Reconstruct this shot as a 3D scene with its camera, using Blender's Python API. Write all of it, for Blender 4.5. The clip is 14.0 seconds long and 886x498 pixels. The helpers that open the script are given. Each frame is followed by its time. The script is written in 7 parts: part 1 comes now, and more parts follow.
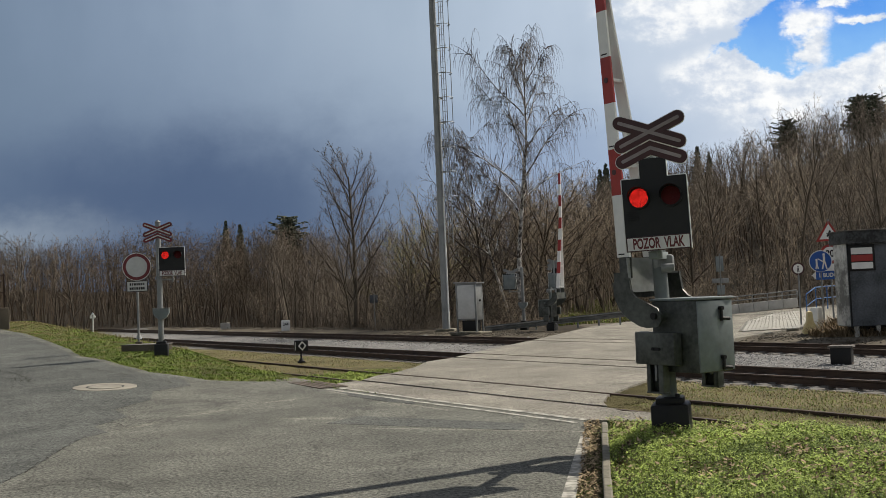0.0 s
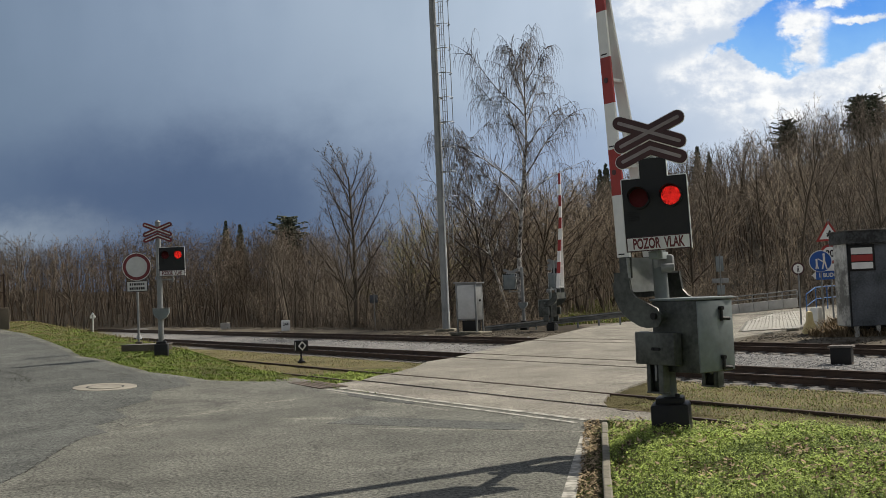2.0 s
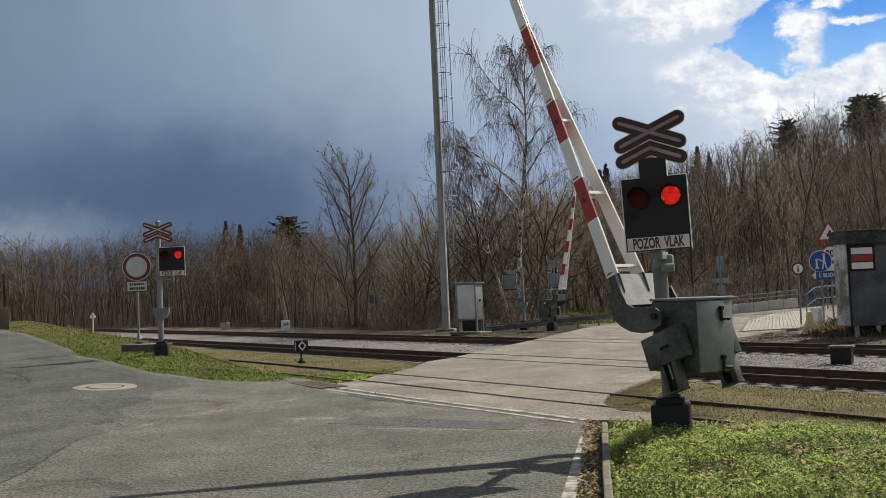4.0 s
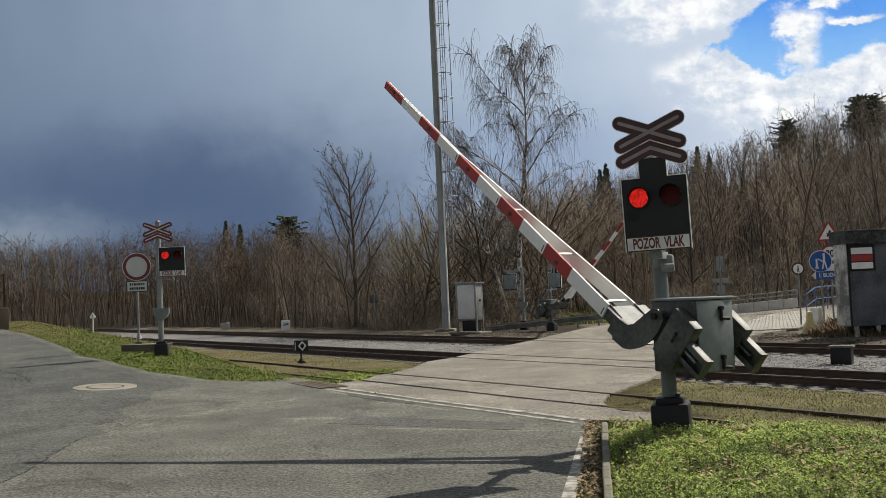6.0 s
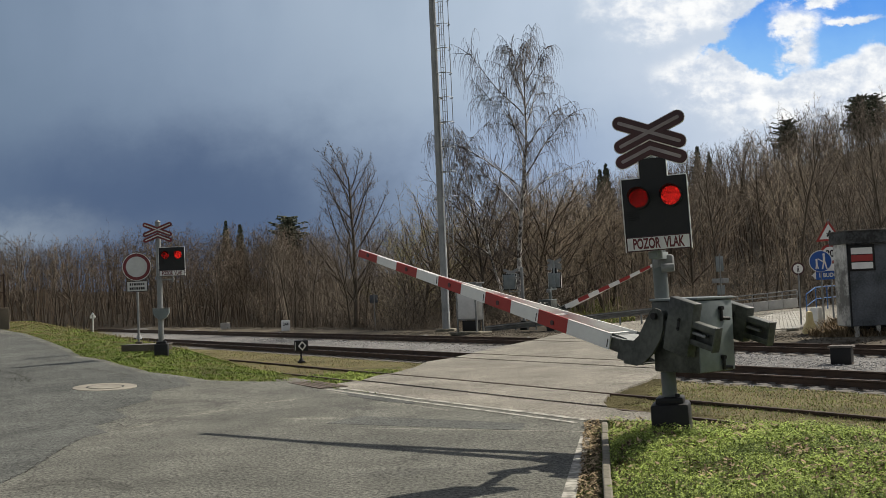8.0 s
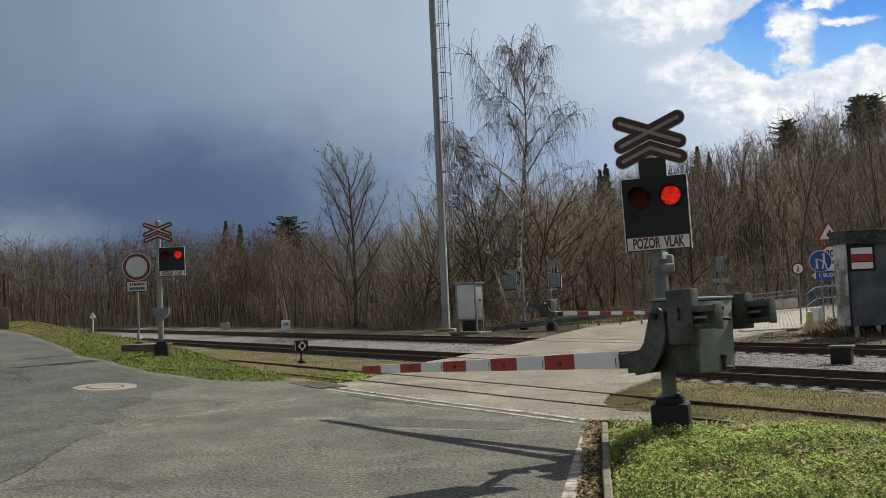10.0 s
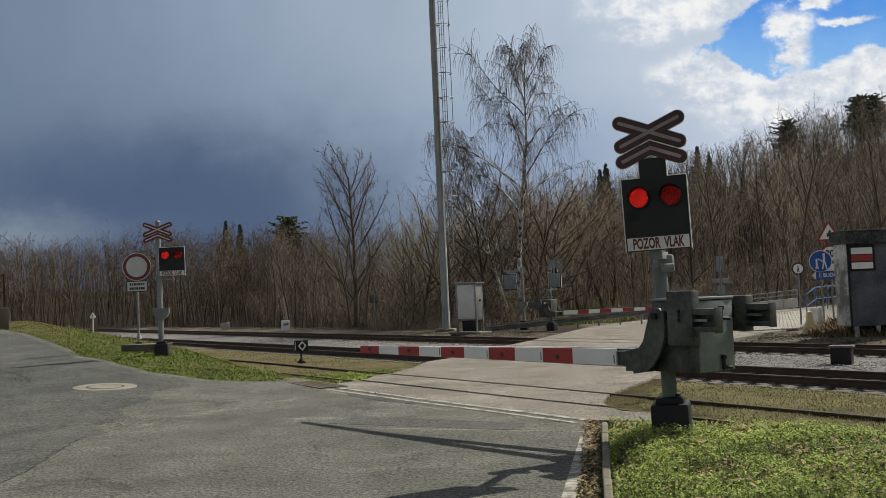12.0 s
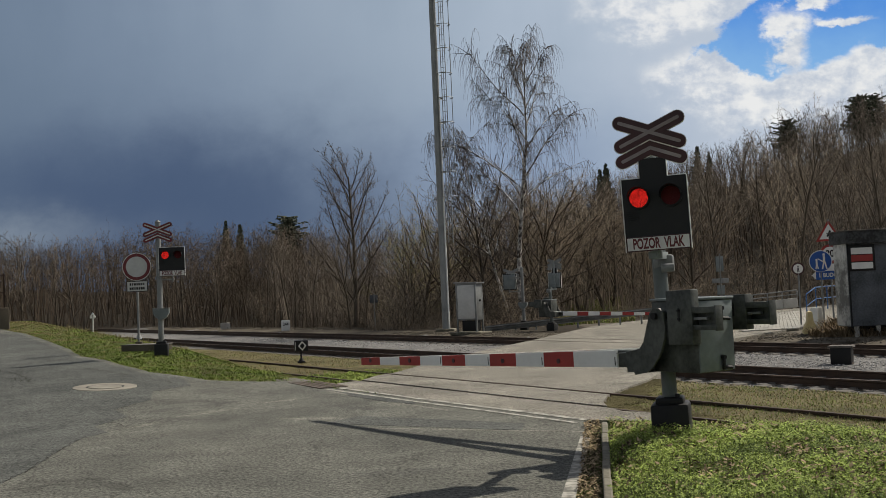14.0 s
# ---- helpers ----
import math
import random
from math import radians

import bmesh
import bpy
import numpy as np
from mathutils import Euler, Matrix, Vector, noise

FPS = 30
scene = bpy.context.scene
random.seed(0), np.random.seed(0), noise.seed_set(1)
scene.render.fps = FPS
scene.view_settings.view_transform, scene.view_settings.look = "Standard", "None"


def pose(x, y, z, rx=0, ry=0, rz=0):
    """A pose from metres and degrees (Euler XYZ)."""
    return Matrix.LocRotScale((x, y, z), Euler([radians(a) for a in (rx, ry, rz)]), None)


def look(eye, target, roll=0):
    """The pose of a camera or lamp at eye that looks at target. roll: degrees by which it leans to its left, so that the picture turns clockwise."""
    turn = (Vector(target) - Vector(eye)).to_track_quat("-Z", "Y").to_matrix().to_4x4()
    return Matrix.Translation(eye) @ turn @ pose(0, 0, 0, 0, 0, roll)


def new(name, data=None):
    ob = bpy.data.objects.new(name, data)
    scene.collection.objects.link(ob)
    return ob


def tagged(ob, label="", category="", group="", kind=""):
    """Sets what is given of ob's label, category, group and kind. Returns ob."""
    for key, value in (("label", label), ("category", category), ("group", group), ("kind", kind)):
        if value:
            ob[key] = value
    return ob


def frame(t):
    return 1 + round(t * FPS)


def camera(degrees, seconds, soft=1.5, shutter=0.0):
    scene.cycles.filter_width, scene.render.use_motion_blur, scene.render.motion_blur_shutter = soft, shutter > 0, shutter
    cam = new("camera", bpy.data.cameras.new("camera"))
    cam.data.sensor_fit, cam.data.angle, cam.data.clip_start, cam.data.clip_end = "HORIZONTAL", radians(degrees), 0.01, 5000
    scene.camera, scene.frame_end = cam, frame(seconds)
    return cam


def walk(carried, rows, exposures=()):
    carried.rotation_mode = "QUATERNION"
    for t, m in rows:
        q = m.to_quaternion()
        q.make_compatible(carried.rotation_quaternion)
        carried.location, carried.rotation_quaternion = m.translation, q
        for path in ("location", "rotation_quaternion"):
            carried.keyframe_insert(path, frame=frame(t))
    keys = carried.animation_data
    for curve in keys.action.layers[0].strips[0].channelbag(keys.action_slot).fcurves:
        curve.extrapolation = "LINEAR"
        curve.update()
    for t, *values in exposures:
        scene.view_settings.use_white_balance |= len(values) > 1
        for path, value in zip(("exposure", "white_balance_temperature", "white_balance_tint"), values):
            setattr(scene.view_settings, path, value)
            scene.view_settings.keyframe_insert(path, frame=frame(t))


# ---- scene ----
EYE = (0.0, 0.0, 1.868)
cam = camera(47.06, 14.0, soft=0.8)
AIM = (0.0, 100.0, EYE[2] + 100.0 * math.tan(radians(2.611)))


def hold_camera():
    walk(cam, [(0.0, look(EYE, AIM, -2.585)), (14.0, look(EYE, AIM, -2.585))],
         [(0.0, EXPOSURE), (10.2, EXPOSURE), (11.0, EXPOSURE - 0.06), (12.0, EXPOSURE - 0.16), (13.5, EXPOSURE - 0.26), (14.0, EXPOSURE - 0.28)])


EXPOSURE = 0.40
hold_camera()

# ---------------------------------------------------------------- light
SUN_ELEV, SUN_AZ = 44.0, 60.0      # azimuth from +y towards +x
world = bpy.data.worlds.new("sky")
scene.world = world
world.use_nodes = True
wn, wl = world.node_tree.nodes, world.node_tree.links
sky = wn.new("ShaderNodeTexSky")
sky.sky_type = "NISHITA"
sky.sun_disc = False
sky.sun_elevation = radians(SUN_ELEV)
sky.sun_rotation = radians(SUN_AZ)
wn["Background"].inputs["Strength"].default_value = 0.075
grey = wn.new("ShaderNodeHueSaturation")     # broken cloud greys the blue of the clear sky
grey.inputs["Saturation"].default_value = 0.32
wl.new(sky.outputs[0], grey.inputs["Color"])
wl.new(grey.outputs[0], wn["Background"].inputs["Color"])

sun_data = bpy.data.lights.new("sun", "SUN")
sun_data.energy, sun_data.angle, sun_data.color = 4.4, radians(0.55), (1.0, 0.93, 0.80)
sun = new("sun", sun_data)
_d = Vector((math.sin(radians(SUN_AZ)) * math.cos(radians(SUN_ELEV)),
             math.cos(radians(SUN_AZ)) * math.cos(radians(SUN_ELEV)), math.sin(radians(SUN_ELEV))))
sun.matrix_world = look(_d * 300, (0, 0, 0))


# ---------------------------------------------------------------- materials
def lin(c):
    """Linear colour from 0..255 display values."""
    return tuple((v / 255 / 12.92 if v < 10 else ((v / 255 + 0.055) / 1.055) ** 2.4) for v in c) + (1.0,)


def mat(name, a, b=None, rough=0.7, metal=0.0, grain=30.0, stain=2.0, bump=0.15, amount=0.5, spec=0.5, island=0.0,
        detail=0.35, dist=0.01):
    """Two colours mixed by coarse stains and fine grain, with a fine relief."""
    m = bpy.data.materials.new(name)
    m.use_nodes = True
    nt = m.node_tree
    bs = nt.nodes["Principled BSDF"]
    a = tuple(a) + (1.0,) if len(a) == 3 else a
    b = a if b is None else (tuple(b) + (1.0,) if len(b) == 3 else b)
    tc = nt.nodes.new("ShaderNodeTexCoord")
    n1 = nt.nodes.new("ShaderNodeTexNoise")
    n1.inputs["Scale"].default_value, n1.inputs["Detail"].default_value = stain, 5.0
    n2 = nt.nodes.new("ShaderNodeTexNoise")
    n2.inputs["Scale"].default_value, n2.inputs["Detail"].default_value = grain, 3.0
    for n in (n1, n2):
        nt.links.new(tc.outputs["Object"], n.inputs["Vector"])
    ramp = nt.nodes.new("ShaderNodeMapRange")
    ramp.inputs["From Min"].default_value, ramp.inputs["From Max"].default_value = 0.5 - amount / 2, 0.5 + amount / 2
    add = nt.nodes.new("ShaderNodeMath")
    add.operation = "MULTIPLY_ADD"
    add.inputs[1].default_value = detail
    nt.links.new(n2.outputs[0], add.inputs[0])
    sub = nt.nodes.new("ShaderNodeMath")
    sub.operation = "SUBTRACT"
    sub.inputs[1].default_value = detail * 0.5
    nt.links.new(n1.outputs[0], sub.inputs[0])
    nt.links.new(sub.outputs[0], add.inputs[2])
    src = add.outputs[0]
    if island:
        geo = nt.nodes.new("ShaderNodeNewGeometry")
        isl = nt.nodes.new("ShaderNodeMath")
        isl.operation = "MULTIPLY_ADD"
        isl.inputs[1].default_value = island
        nt.links.new(geo.outputs["Random Per Island"], isl.inputs[0])
        off = nt.nodes.new("ShaderNodeMath")
        off.operation = "SUBTRACT"
        off.inputs[1].default_value = island * 0.5
        nt.links.new(src, off.inputs[0])
        nt.links.new(off.outputs[0], isl.inputs[2])
        src = isl.outputs[0]
    nt.links.new(src, ramp.inputs[0])
    mix = nt.nodes.new("ShaderNodeMix")
    mix.data_type = "RGBA"
    mix.inputs["A"].default_value, mix.inputs["B"].default_value = a, b
    nt.links.new(ramp.outputs[0], mix.inputs["Factor"])
    nt.links.new(mix.outputs["Result"], bs.inputs["Base Color"])
    bs.inputs["Roughness"].default_value, bs.inputs["Metallic"].default_value = rough, metal
    bs.inputs["Specular IOR Level"].default_value = spec
    if bump:
        bp = nt.nodes.new("ShaderNodeBump")
        bp.inputs["Strength"].default_value, bp.inputs["Distance"].default_value = bump, dist
        nt.links.new(n2.outputs[0], bp.inputs["Height"])
        nt.links.new(bp.outputs[0], bs.inputs["Normal"])
    return m


def glow(name, c, strength):
    m = bpy.data.materials.new(name)
    m.use_nodes = True
    bs = m.node_tree.nodes["Principled BSDF"]
    bs.inputs["Base Color"].default_value = (*c, 1)
    bs.inputs["Emission Color"].default_value = (*c, 1)
    bs.inputs["Emission Strength"].default_value = strength
    return m


def asphalt(name, dark, light, crack=0.5):
    """Old asphalt: stone grain, broad worn patches and a net of dark cracks."""
    m = mat(name, dark, light, 0.93, grain=26, stain=0.42, bump=0.0, amount=0.62, spec=0.2, detail=0.25)
    nt = m.node_tree
    L = nt.links.new
    bs = nt.nodes["Principled BSDF"]
    tc = next(n for n in nt.nodes if n.type == "TEX_COORD")
    col = bs.inputs["Base Color"].links[0].from_socket
    # stone chips
    grit = nt.nodes.new("ShaderNodeTexNoise")
    grit.inputs["Scale"].default_value, grit.inputs["Detail"].default_value, grit.inputs["Roughness"].default_value = 23.0, 6.0, 0.9
    L(tc.outputs["Object"], grit.inputs["Vector"])
    chips = nt.nodes.new("ShaderNodeMapRange")
    chips.inputs["From Min"].default_value, chips.inputs["From Max"].default_value = 0.41, 0.59
    chips.inputs["To Min"].default_value, chips.inputs["To Max"].default_value = 0.12, 2.0
    L(grit.outputs[0], chips.inputs[0])
    # cracks
    warp = nt.nodes.new("ShaderNodeTexNoise")
    warp.inputs["Scale"].default_value, warp.inputs["Detail"].default_value = 0.9, 6.0
    L(tc.outputs["Object"], warp.inputs["Vector"])
    mixv = nt.nodes.new("ShaderNodeVectorMath")
    mixv.operation = "MULTIPLY_ADD"
    mixv.inputs[1].default_value = (2.2, 2.2, 0)
    L(warp.outputs["Color"], mixv.inputs[0])
    L(tc.outputs["Object"], mixv.inputs[2])
    net = nt.nodes.new("ShaderNodeTexVoronoi")
    net.feature = "DISTANCE_TO_EDGE"
    net.inputs["Scale"].default_value = 0.13
    L(mixv.outputs[0], net.inputs["Vector"])
    line = nt.nodes.new("ShaderNodeMapRange")
    line.inputs["From Min"].default_value, line.inputs["From Max"].default_value = 0.0012, 0.0065
    line.inputs["To Min"].default_value, line.inputs["To Max"].default_value = 1.0 - crack, 1.0
    L(net.outputs[0], line.inputs[0])
    worn = nt.nodes.new("ShaderNodeTexNoise")
    worn.inputs["Scale"].default_value, worn.inputs["Detail"].default_value, worn.inputs["Roughness"].default_value = 1.1, 9.0, 0.72
    L(tc.outputs["Object"], worn.inputs["Vector"])
    pale = nt.nodes.new("ShaderNodeMapRange")
    pale.inputs["From Min"].default_value, pale.inputs["From Max"].default_value = 0.30, 0.78
    pale.inputs["To Min"].default_value, pale.inputs["To Max"].default_value = 0.72, 1.45
    L(worn.outputs[0], pale.inputs[0])
    both = nt.nodes.new("ShaderNodeMath")
    both.operation = "MULTIPLY"
    L(chips.outputs[0], both.inputs[0])
    L(pale.outputs[0], both.inputs[1])
    mul = nt.nodes.new("ShaderNodeMath")
    mul.operation = "MULTIPLY"
    L(both.outputs[0], mul.inputs[0])
    L(line.outputs[0], mul.inputs[1])
    sc = nt.nodes.new("ShaderNodeVectorMath")
    sc.operation = "SCALE"
    L(col, sc.inputs[0])
    L(mul.outputs[0], sc.inputs["Scale"])
    L(sc.outputs[0], bs.inputs["Base Color"])
    bp = nt.nodes.new("ShaderNodeBump")
    bp.inputs["Strength"].default_value, bp.inputs["Distance"].default_value = 0.8, 0.009
    L(grit.outputs[0], bp.inputs["Height"])
    L(bp.outputs[0], bs.inputs["Normal"])
    return m


def worn(m, spots_, colour, amount=0.75):
    """Rubbed pale or dark places of a given shape in an asphalt: x, y, half length, half width, degrees."""
    nt = m.node_tree
    L = nt.links.new
    bs = nt.nodes["Principled BSDF"]
    col = bs.inputs["Base Color"].links[0].from_socket
    tc = next(n for n in nt.nodes if n.type == "TEX_COORD")
    tear = nt.nodes.new("ShaderNodeTexNoise")
    tear.inputs["Scale"].default_value, tear.inputs["Detail"].default_value, tear.inputs["Roughness"].default_value = 3.4, 10.0, 0.80
    L(tc.outputs["Object"], tear.inputs["Vector"])
    total = None
    for x, y, a, b, deg in spots_:
        mp = nt.nodes.new("ShaderNodeMapping")
        mp.vector_type = "TEXTURE"
        mp.inputs["Location"].default_value = (x, y, 0)
        mp.inputs["Rotation"].default_value = (0, 0, radians(deg))
        mp.inputs["Scale"].default_value = (a, b, 1000.0)
        L(tc.outputs["Object"], mp.inputs[0])
        ln = nt.nodes.new("ShaderNodeVectorMath")
        ln.operation = "LENGTH"
        L(mp.outputs[0], ln.inputs[0])
        fall = nt.nodes.new("ShaderNodeMapRange")
        fall.inputs["From Min"].default_value, fall.inputs["From Max"].default_value = 0.1, 1.0
        fall.inputs["To Min"].default_value, fall.inputs["To Max"].default_value = 1.0, 0.0
        L(ln.outputs["Value"], fall.inputs[0])
        if total is None:
            total = fall.outputs[0]
        else:
            mx = nt.nodes.new("ShaderNodeMath")
            mx.operation = "MAXIMUM"
            L(total, mx.inputs[0])
            L(fall.outputs[0], mx.inputs[1])
            total = mx.outputs[0]
    add = nt.nodes.new("ShaderNodeMath")
    add.operation = "MULTIPLY_ADD"
    add.inputs[1].default_value = 0.42
    L(total, add.inputs[0])
    L(tear.outputs[0], add.inputs[2])
    edge = nt.nodes.new("ShaderNodeMapRange")
    edge.inputs["From Min"].default_value, edge.inputs["From Max"].default_value = 0.76, 0.92
    edge.inputs["To Max"].default_value = amount
    L(add.outputs[0], edge.inputs[0])
    sc = nt.nodes.new("ShaderNodeVectorMath")
    sc.operation = "MULTIPLY"
    sc.inputs[1].default_value = colour
    L(col, sc.inputs[0])
    mix = nt.nodes.new("ShaderNodeMix")
    mix.data_type = "RGBA"
    L(edge.outputs[0], mix.inputs["Factor"])
    L(col, mix.inputs["A"])
    L(sc.outputs[0], mix.inputs["B"])
    L(mix.outputs["Result"], bs.inputs["Base Color"])


M_ASPHALT = asphalt("asphalt", (0.066, 0.067, 0.059), (0.138, 0.136, 0.118), 0.30)
worn(M_ASPHALT, ((-4.95, 16.4, 1.2, 0.35, 62), (-4.2, 17.9, 1.6, 0.45, 56), (-3.2, 19.5, 1.5, 0.35, 40), (-2.3, 16.4, 1.6, 0.5, -20), (-1.0, 18.0, 2.0, 0.5, -58)),
     (1.65, 1.63, 1.56), 0.9)
worn(M_ASPHALT, ((-5.1, 18.4, 1.3, 0.5, 70), (-4.4, 19.3, 1.0, 0.35, 45), (-1.6, 17.6, 2.6, 0.5, -58), (0.3, 14.9, 1.2, 0.4, -50), (-0.5, 11.0, 2.0, 0.8, 10)), (0.62, 0.63, 0.65))
M_DECK = asphalt("crossing_asphalt", (0.115, 0.106, 0.09), (0.24, 0.224, 0.19), 0.25)
M_BED = mat("ballast_bed", (0.10, 0.097, 0.094), (0.25, 0.243, 0.236), 0.97, grain=22, stain=3, bump=1.0, amount=0.5, spec=0.1, dist=0.03)
M_DIRT = mat("grey_brown_dirt", (0.05, 0.042, 0.032), (0.14, 0.122, 0.096), 0.97, grain=18, stain=0.8, bump=0.8, amount=0.5, spec=0.1)
M_MOSS = mat("mossy_soil", (0.034, 0.042, 0.012), (0.10, 0.112, 0.032), 0.97, grain=18, stain=1.2, bump=0.8, amount=0.5, spec=0.1)
M_GROUND = mat("dry_grass_soil", (0.058, 0.053, 0.027), (0.17, 0.148, 0.075), 0.97, grain=22, stain=0.9, bump=0.8, amount=0.45, spec=0.1)
M_VERGE = mat("verge_grass", (0.072, 0.112, 0.015), (0.195, 0.262, 0.044), 0.8, grain=9, stain=0.9, bump=0.3, amount=0.5, spec=0.2, island=0.5)
M_GRASS = mat("fresh_grass", (0.065, 0.10, 0.016), (0.38, 0.48, 0.10), 0.8, grain=9, stain=1.2, bump=0.3, amount=0.5, spec=0.25, island=0.5)
M_DRYBLADE = mat("dry_grass", (0.17, 0.14, 0.07), (0.33, 0.275, 0.14), 0.9, grain=9, stain=1.2, bump=0.2, amount=0.5, spec=0.2, island=0.5)
M_BALLAST = mat("ballast_stone", (0.14, 0.137, 0.137), (0.37, 0.362, 0.355), 0.92, grain=18, stain=6, bump=0.8, amount=0.5, spec=0.2, island=0.45)
M_RUST = mat("rusty_rail_steel", (0.028, 0.018, 0.013), (0.075, 0.045, 0.03), 0.8, 0.2, grain=30, stain=3, bump=0.3)
M_CONCRETE = mat("weathered_concrete", (0.30, 0.29, 0.265), (0.50, 0.485, 0.45), 0.9, grain=25, stain=1.6, bump=0.35)
M_WHITELINE = mat("worn_road_paint", (0.13, 0.124, 0.106), (0.43, 0.412, 0.36), 0.85, grain=14, stain=3.5, bump=0.2, amount=0.3, detail=0.6)
M_BLACK = mat("black_plastic", (0.006, 0.006, 0.007), (0.016, 0.016, 0.017), 0.55, grain=20, stain=2, bump=0.05, spec=0.25)
M_BOARD = mat("matt_black_board", (0.006, 0.007, 0.008), (0.014, 0.014, 0.016), 0.7, grain=20, stain=2, bump=0.05)
M_GREEN = mat("grey_green_paint", (0.014, 0.017, 0.015), (0.075, 0.082, 0.072), 0.55, grain=22, stain=3.5, bump=0.15, amount=0.38, detail=0.5)
M_GREYGREEN = mat("pale_grey_green_paint", (0.105, 0.124, 0.128), (0.20, 0.228, 0.232), 0.5, grain=16, stain=2.5, bump=0.1)
M_TOWER = mat("weathered_grey_mast_paint", (0.18, 0.19, 0.195), (0.30, 0.31, 0.312), 0.55, 0.2, grain=12, stain=1.2, bump=0.08)
M_GALV = mat("galvanised_steel", (0.13, 0.137, 0.14), (0.26, 0.266, 0.266), 0.5, 0.4, grain=20, stain=3, bump=0.08)
M_WHITE = mat("white_paint", (0.62, 0.62, 0.60), (0.80, 0.80, 0.78), 0.5, grain=14, stain=2, bump=0.05, amount=0.7)
M_RED = mat("signal_red_paint", (0.23, 0.014, 0.012), (0.36, 0.026, 0.020), 0.5, grain=14, stain=2, bump=0.05, amount=0.6)
# red darkened for the backlit near cross; other sign parts share it
M_DARKRED = mat("dark_red_reflective", (0.030, 0.009, 0.011), (0.062, 0.013, 0.015), 0.5, grain=14, stain=2, bump=0.05)
M_CROSSRED = mat("deep_red_reflective", (0.10, 0.012, 0.016), (0.17, 0.02, 0.024), 0.5, grain=14, stain=2, bump=0.05)
M_GREYSIGN = mat("pale_sign_face", (0.42, 0.42, 0.41), (0.56, 0.56, 0.55), 0.5, grain=14, stain=2, bump=0.03)
# grey-green post paint darkened to hold the drive cabinet's shade
M_POSTSHADE = mat("shaded_grey_green_post_paint", (0.065, 0.077, 0.076), (0.135, 0.153, 0.152), 0.5, grain=16, stain=2.5, bump=0.1)
M_OLIVETWIG = mat("olive_bare_twigs", (0.12, 0.108, 0.050), (0.30, 0.27, 0.135), 0.9, grain=3, stain=0.3, bump=0, amount=0.5, spec=0.15, island=0.35)
M_PLATE = mat("white_plate_face", (0.50, 0.49, 0.48), (0.68, 0.67, 0.66), 0.5, grain=10, stain=5, bump=0.03, amount=0.5)
M_COVER = mat("pale_cover_steel", (0.20, 0.21, 0.205), (0.34, 0.35, 0.34), 0.65, 0.0, grain=16, stain=4, bump=0.08)
M_KERB = mat("old_kerb_concrete", (0.06, 0.055, 0.038), (0.20, 0.182, 0.140), 0.9, grain=25, stain=3.5, bump=0.5, amount=0.4)
M_RING = mat("pale_ring_concrete", (0.15, 0.137, 0.11), (0.29, 0.265, 0.22), 0.9, grain=25, stain=2.5, bump=0.4)
M_SLEEPER = mat("dusty_concrete_sleeper", (0.065, 0.058, 0.052), (0.18, 0.165, 0.147), 0.9, grain=20, stain=3, bump=0.4)
# whitish cross stripe with its backlit shade put into the colour
M_STRIPESHADE = mat("shaded_sign_stripe", (0.17, 0.14, 0.14), (0.36, 0.31, 0.31), 0.6, grain=14, stain=3, bump=0.05)
M_PAVER = mat("pale_concrete_pavers", (0.24, 0.228, 0.20), (0.38, 0.365, 0.325), 0.9, grain=10, stain=1.5, bump=0.3)
M_BLUE = mat("blue_sign_face", (0.012, 0.07, 0.30), (0.018, 0.10, 0.38), 0.4, grain=14, stain=2, bump=0.03)
M_LETTER = mat("dark_red_lettering", (0.075, 0.010, 0.014), (0.13, 0.014, 0.018), 0.5, grain=14, stain=3, bump=0)
M_BIRCHTWIG = mat("dark_birch_twigs", (0.058, 0.048, 0.042), (0.155, 0.132, 0.115), 0.9, grain=3, stain=0.5, bump=0, spec=0.15, island=0.35)
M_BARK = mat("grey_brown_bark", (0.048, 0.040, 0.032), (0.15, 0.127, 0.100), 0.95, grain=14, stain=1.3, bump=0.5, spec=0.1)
# brighter copy of the bark, with sunlight put into its colour
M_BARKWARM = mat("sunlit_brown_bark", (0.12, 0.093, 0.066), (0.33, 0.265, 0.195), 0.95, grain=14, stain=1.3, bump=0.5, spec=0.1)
M_BIRCH = mat("birch_bark", (0.05, 0.043, 0.04), (0.50, 0.48, 0.45), 0.85, grain=6, stain=1.6, bump=0.3, amount=0.22, detail=0.6)
M_TWIG = mat("bare_twigs", (0.078, 0.064, 0.051), (0.20, 0.167, 0.132), 0.9, grain=3, stain=0.25, bump=0, amount=0.5, spec=0.15, island=0.35)
M_TWIGDARK = mat("dark_bare_twigs", (0.040, 0.030, 0.0215), (0.118, 0.090, 0.066), 0.9, grain=3, stain=0.25, bump=0, amount=0.5, spec=0.15, island=0.35)
# lit copy of the bare twigs: the sun on them is in the colour
M_TWIGPALE = mat("pale_sunlit_twigs", (0.125, 0.100, 0.074), (0.31, 0.253, 0.190), 0.9, grain=3, stain=0.3, bump=0, amount=0.5, spec=0.15, island=0.35)
M_NEEDLE = mat("dark_conifer_needles", (0.035, 0.044, 0.030), (0.115, 0.125, 0.085), 0.9, grain=6, stain=1, bump=0, spec=0.15, island=0.3)
M_LITTER = mat("fallen_leaf_litter", (0.045, 0.033, 0.02), (0.37, 0.285, 0.18), 0.95, grain=14, stain=3, bump=0.3, amount=0.5, spec=0.1, island=0.8)
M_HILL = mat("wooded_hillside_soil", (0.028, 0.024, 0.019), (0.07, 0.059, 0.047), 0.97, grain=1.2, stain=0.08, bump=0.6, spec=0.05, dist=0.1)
M_LAMPON = glow("lit_red_lens", (1.0, 0.028, 0.02), 1.15)
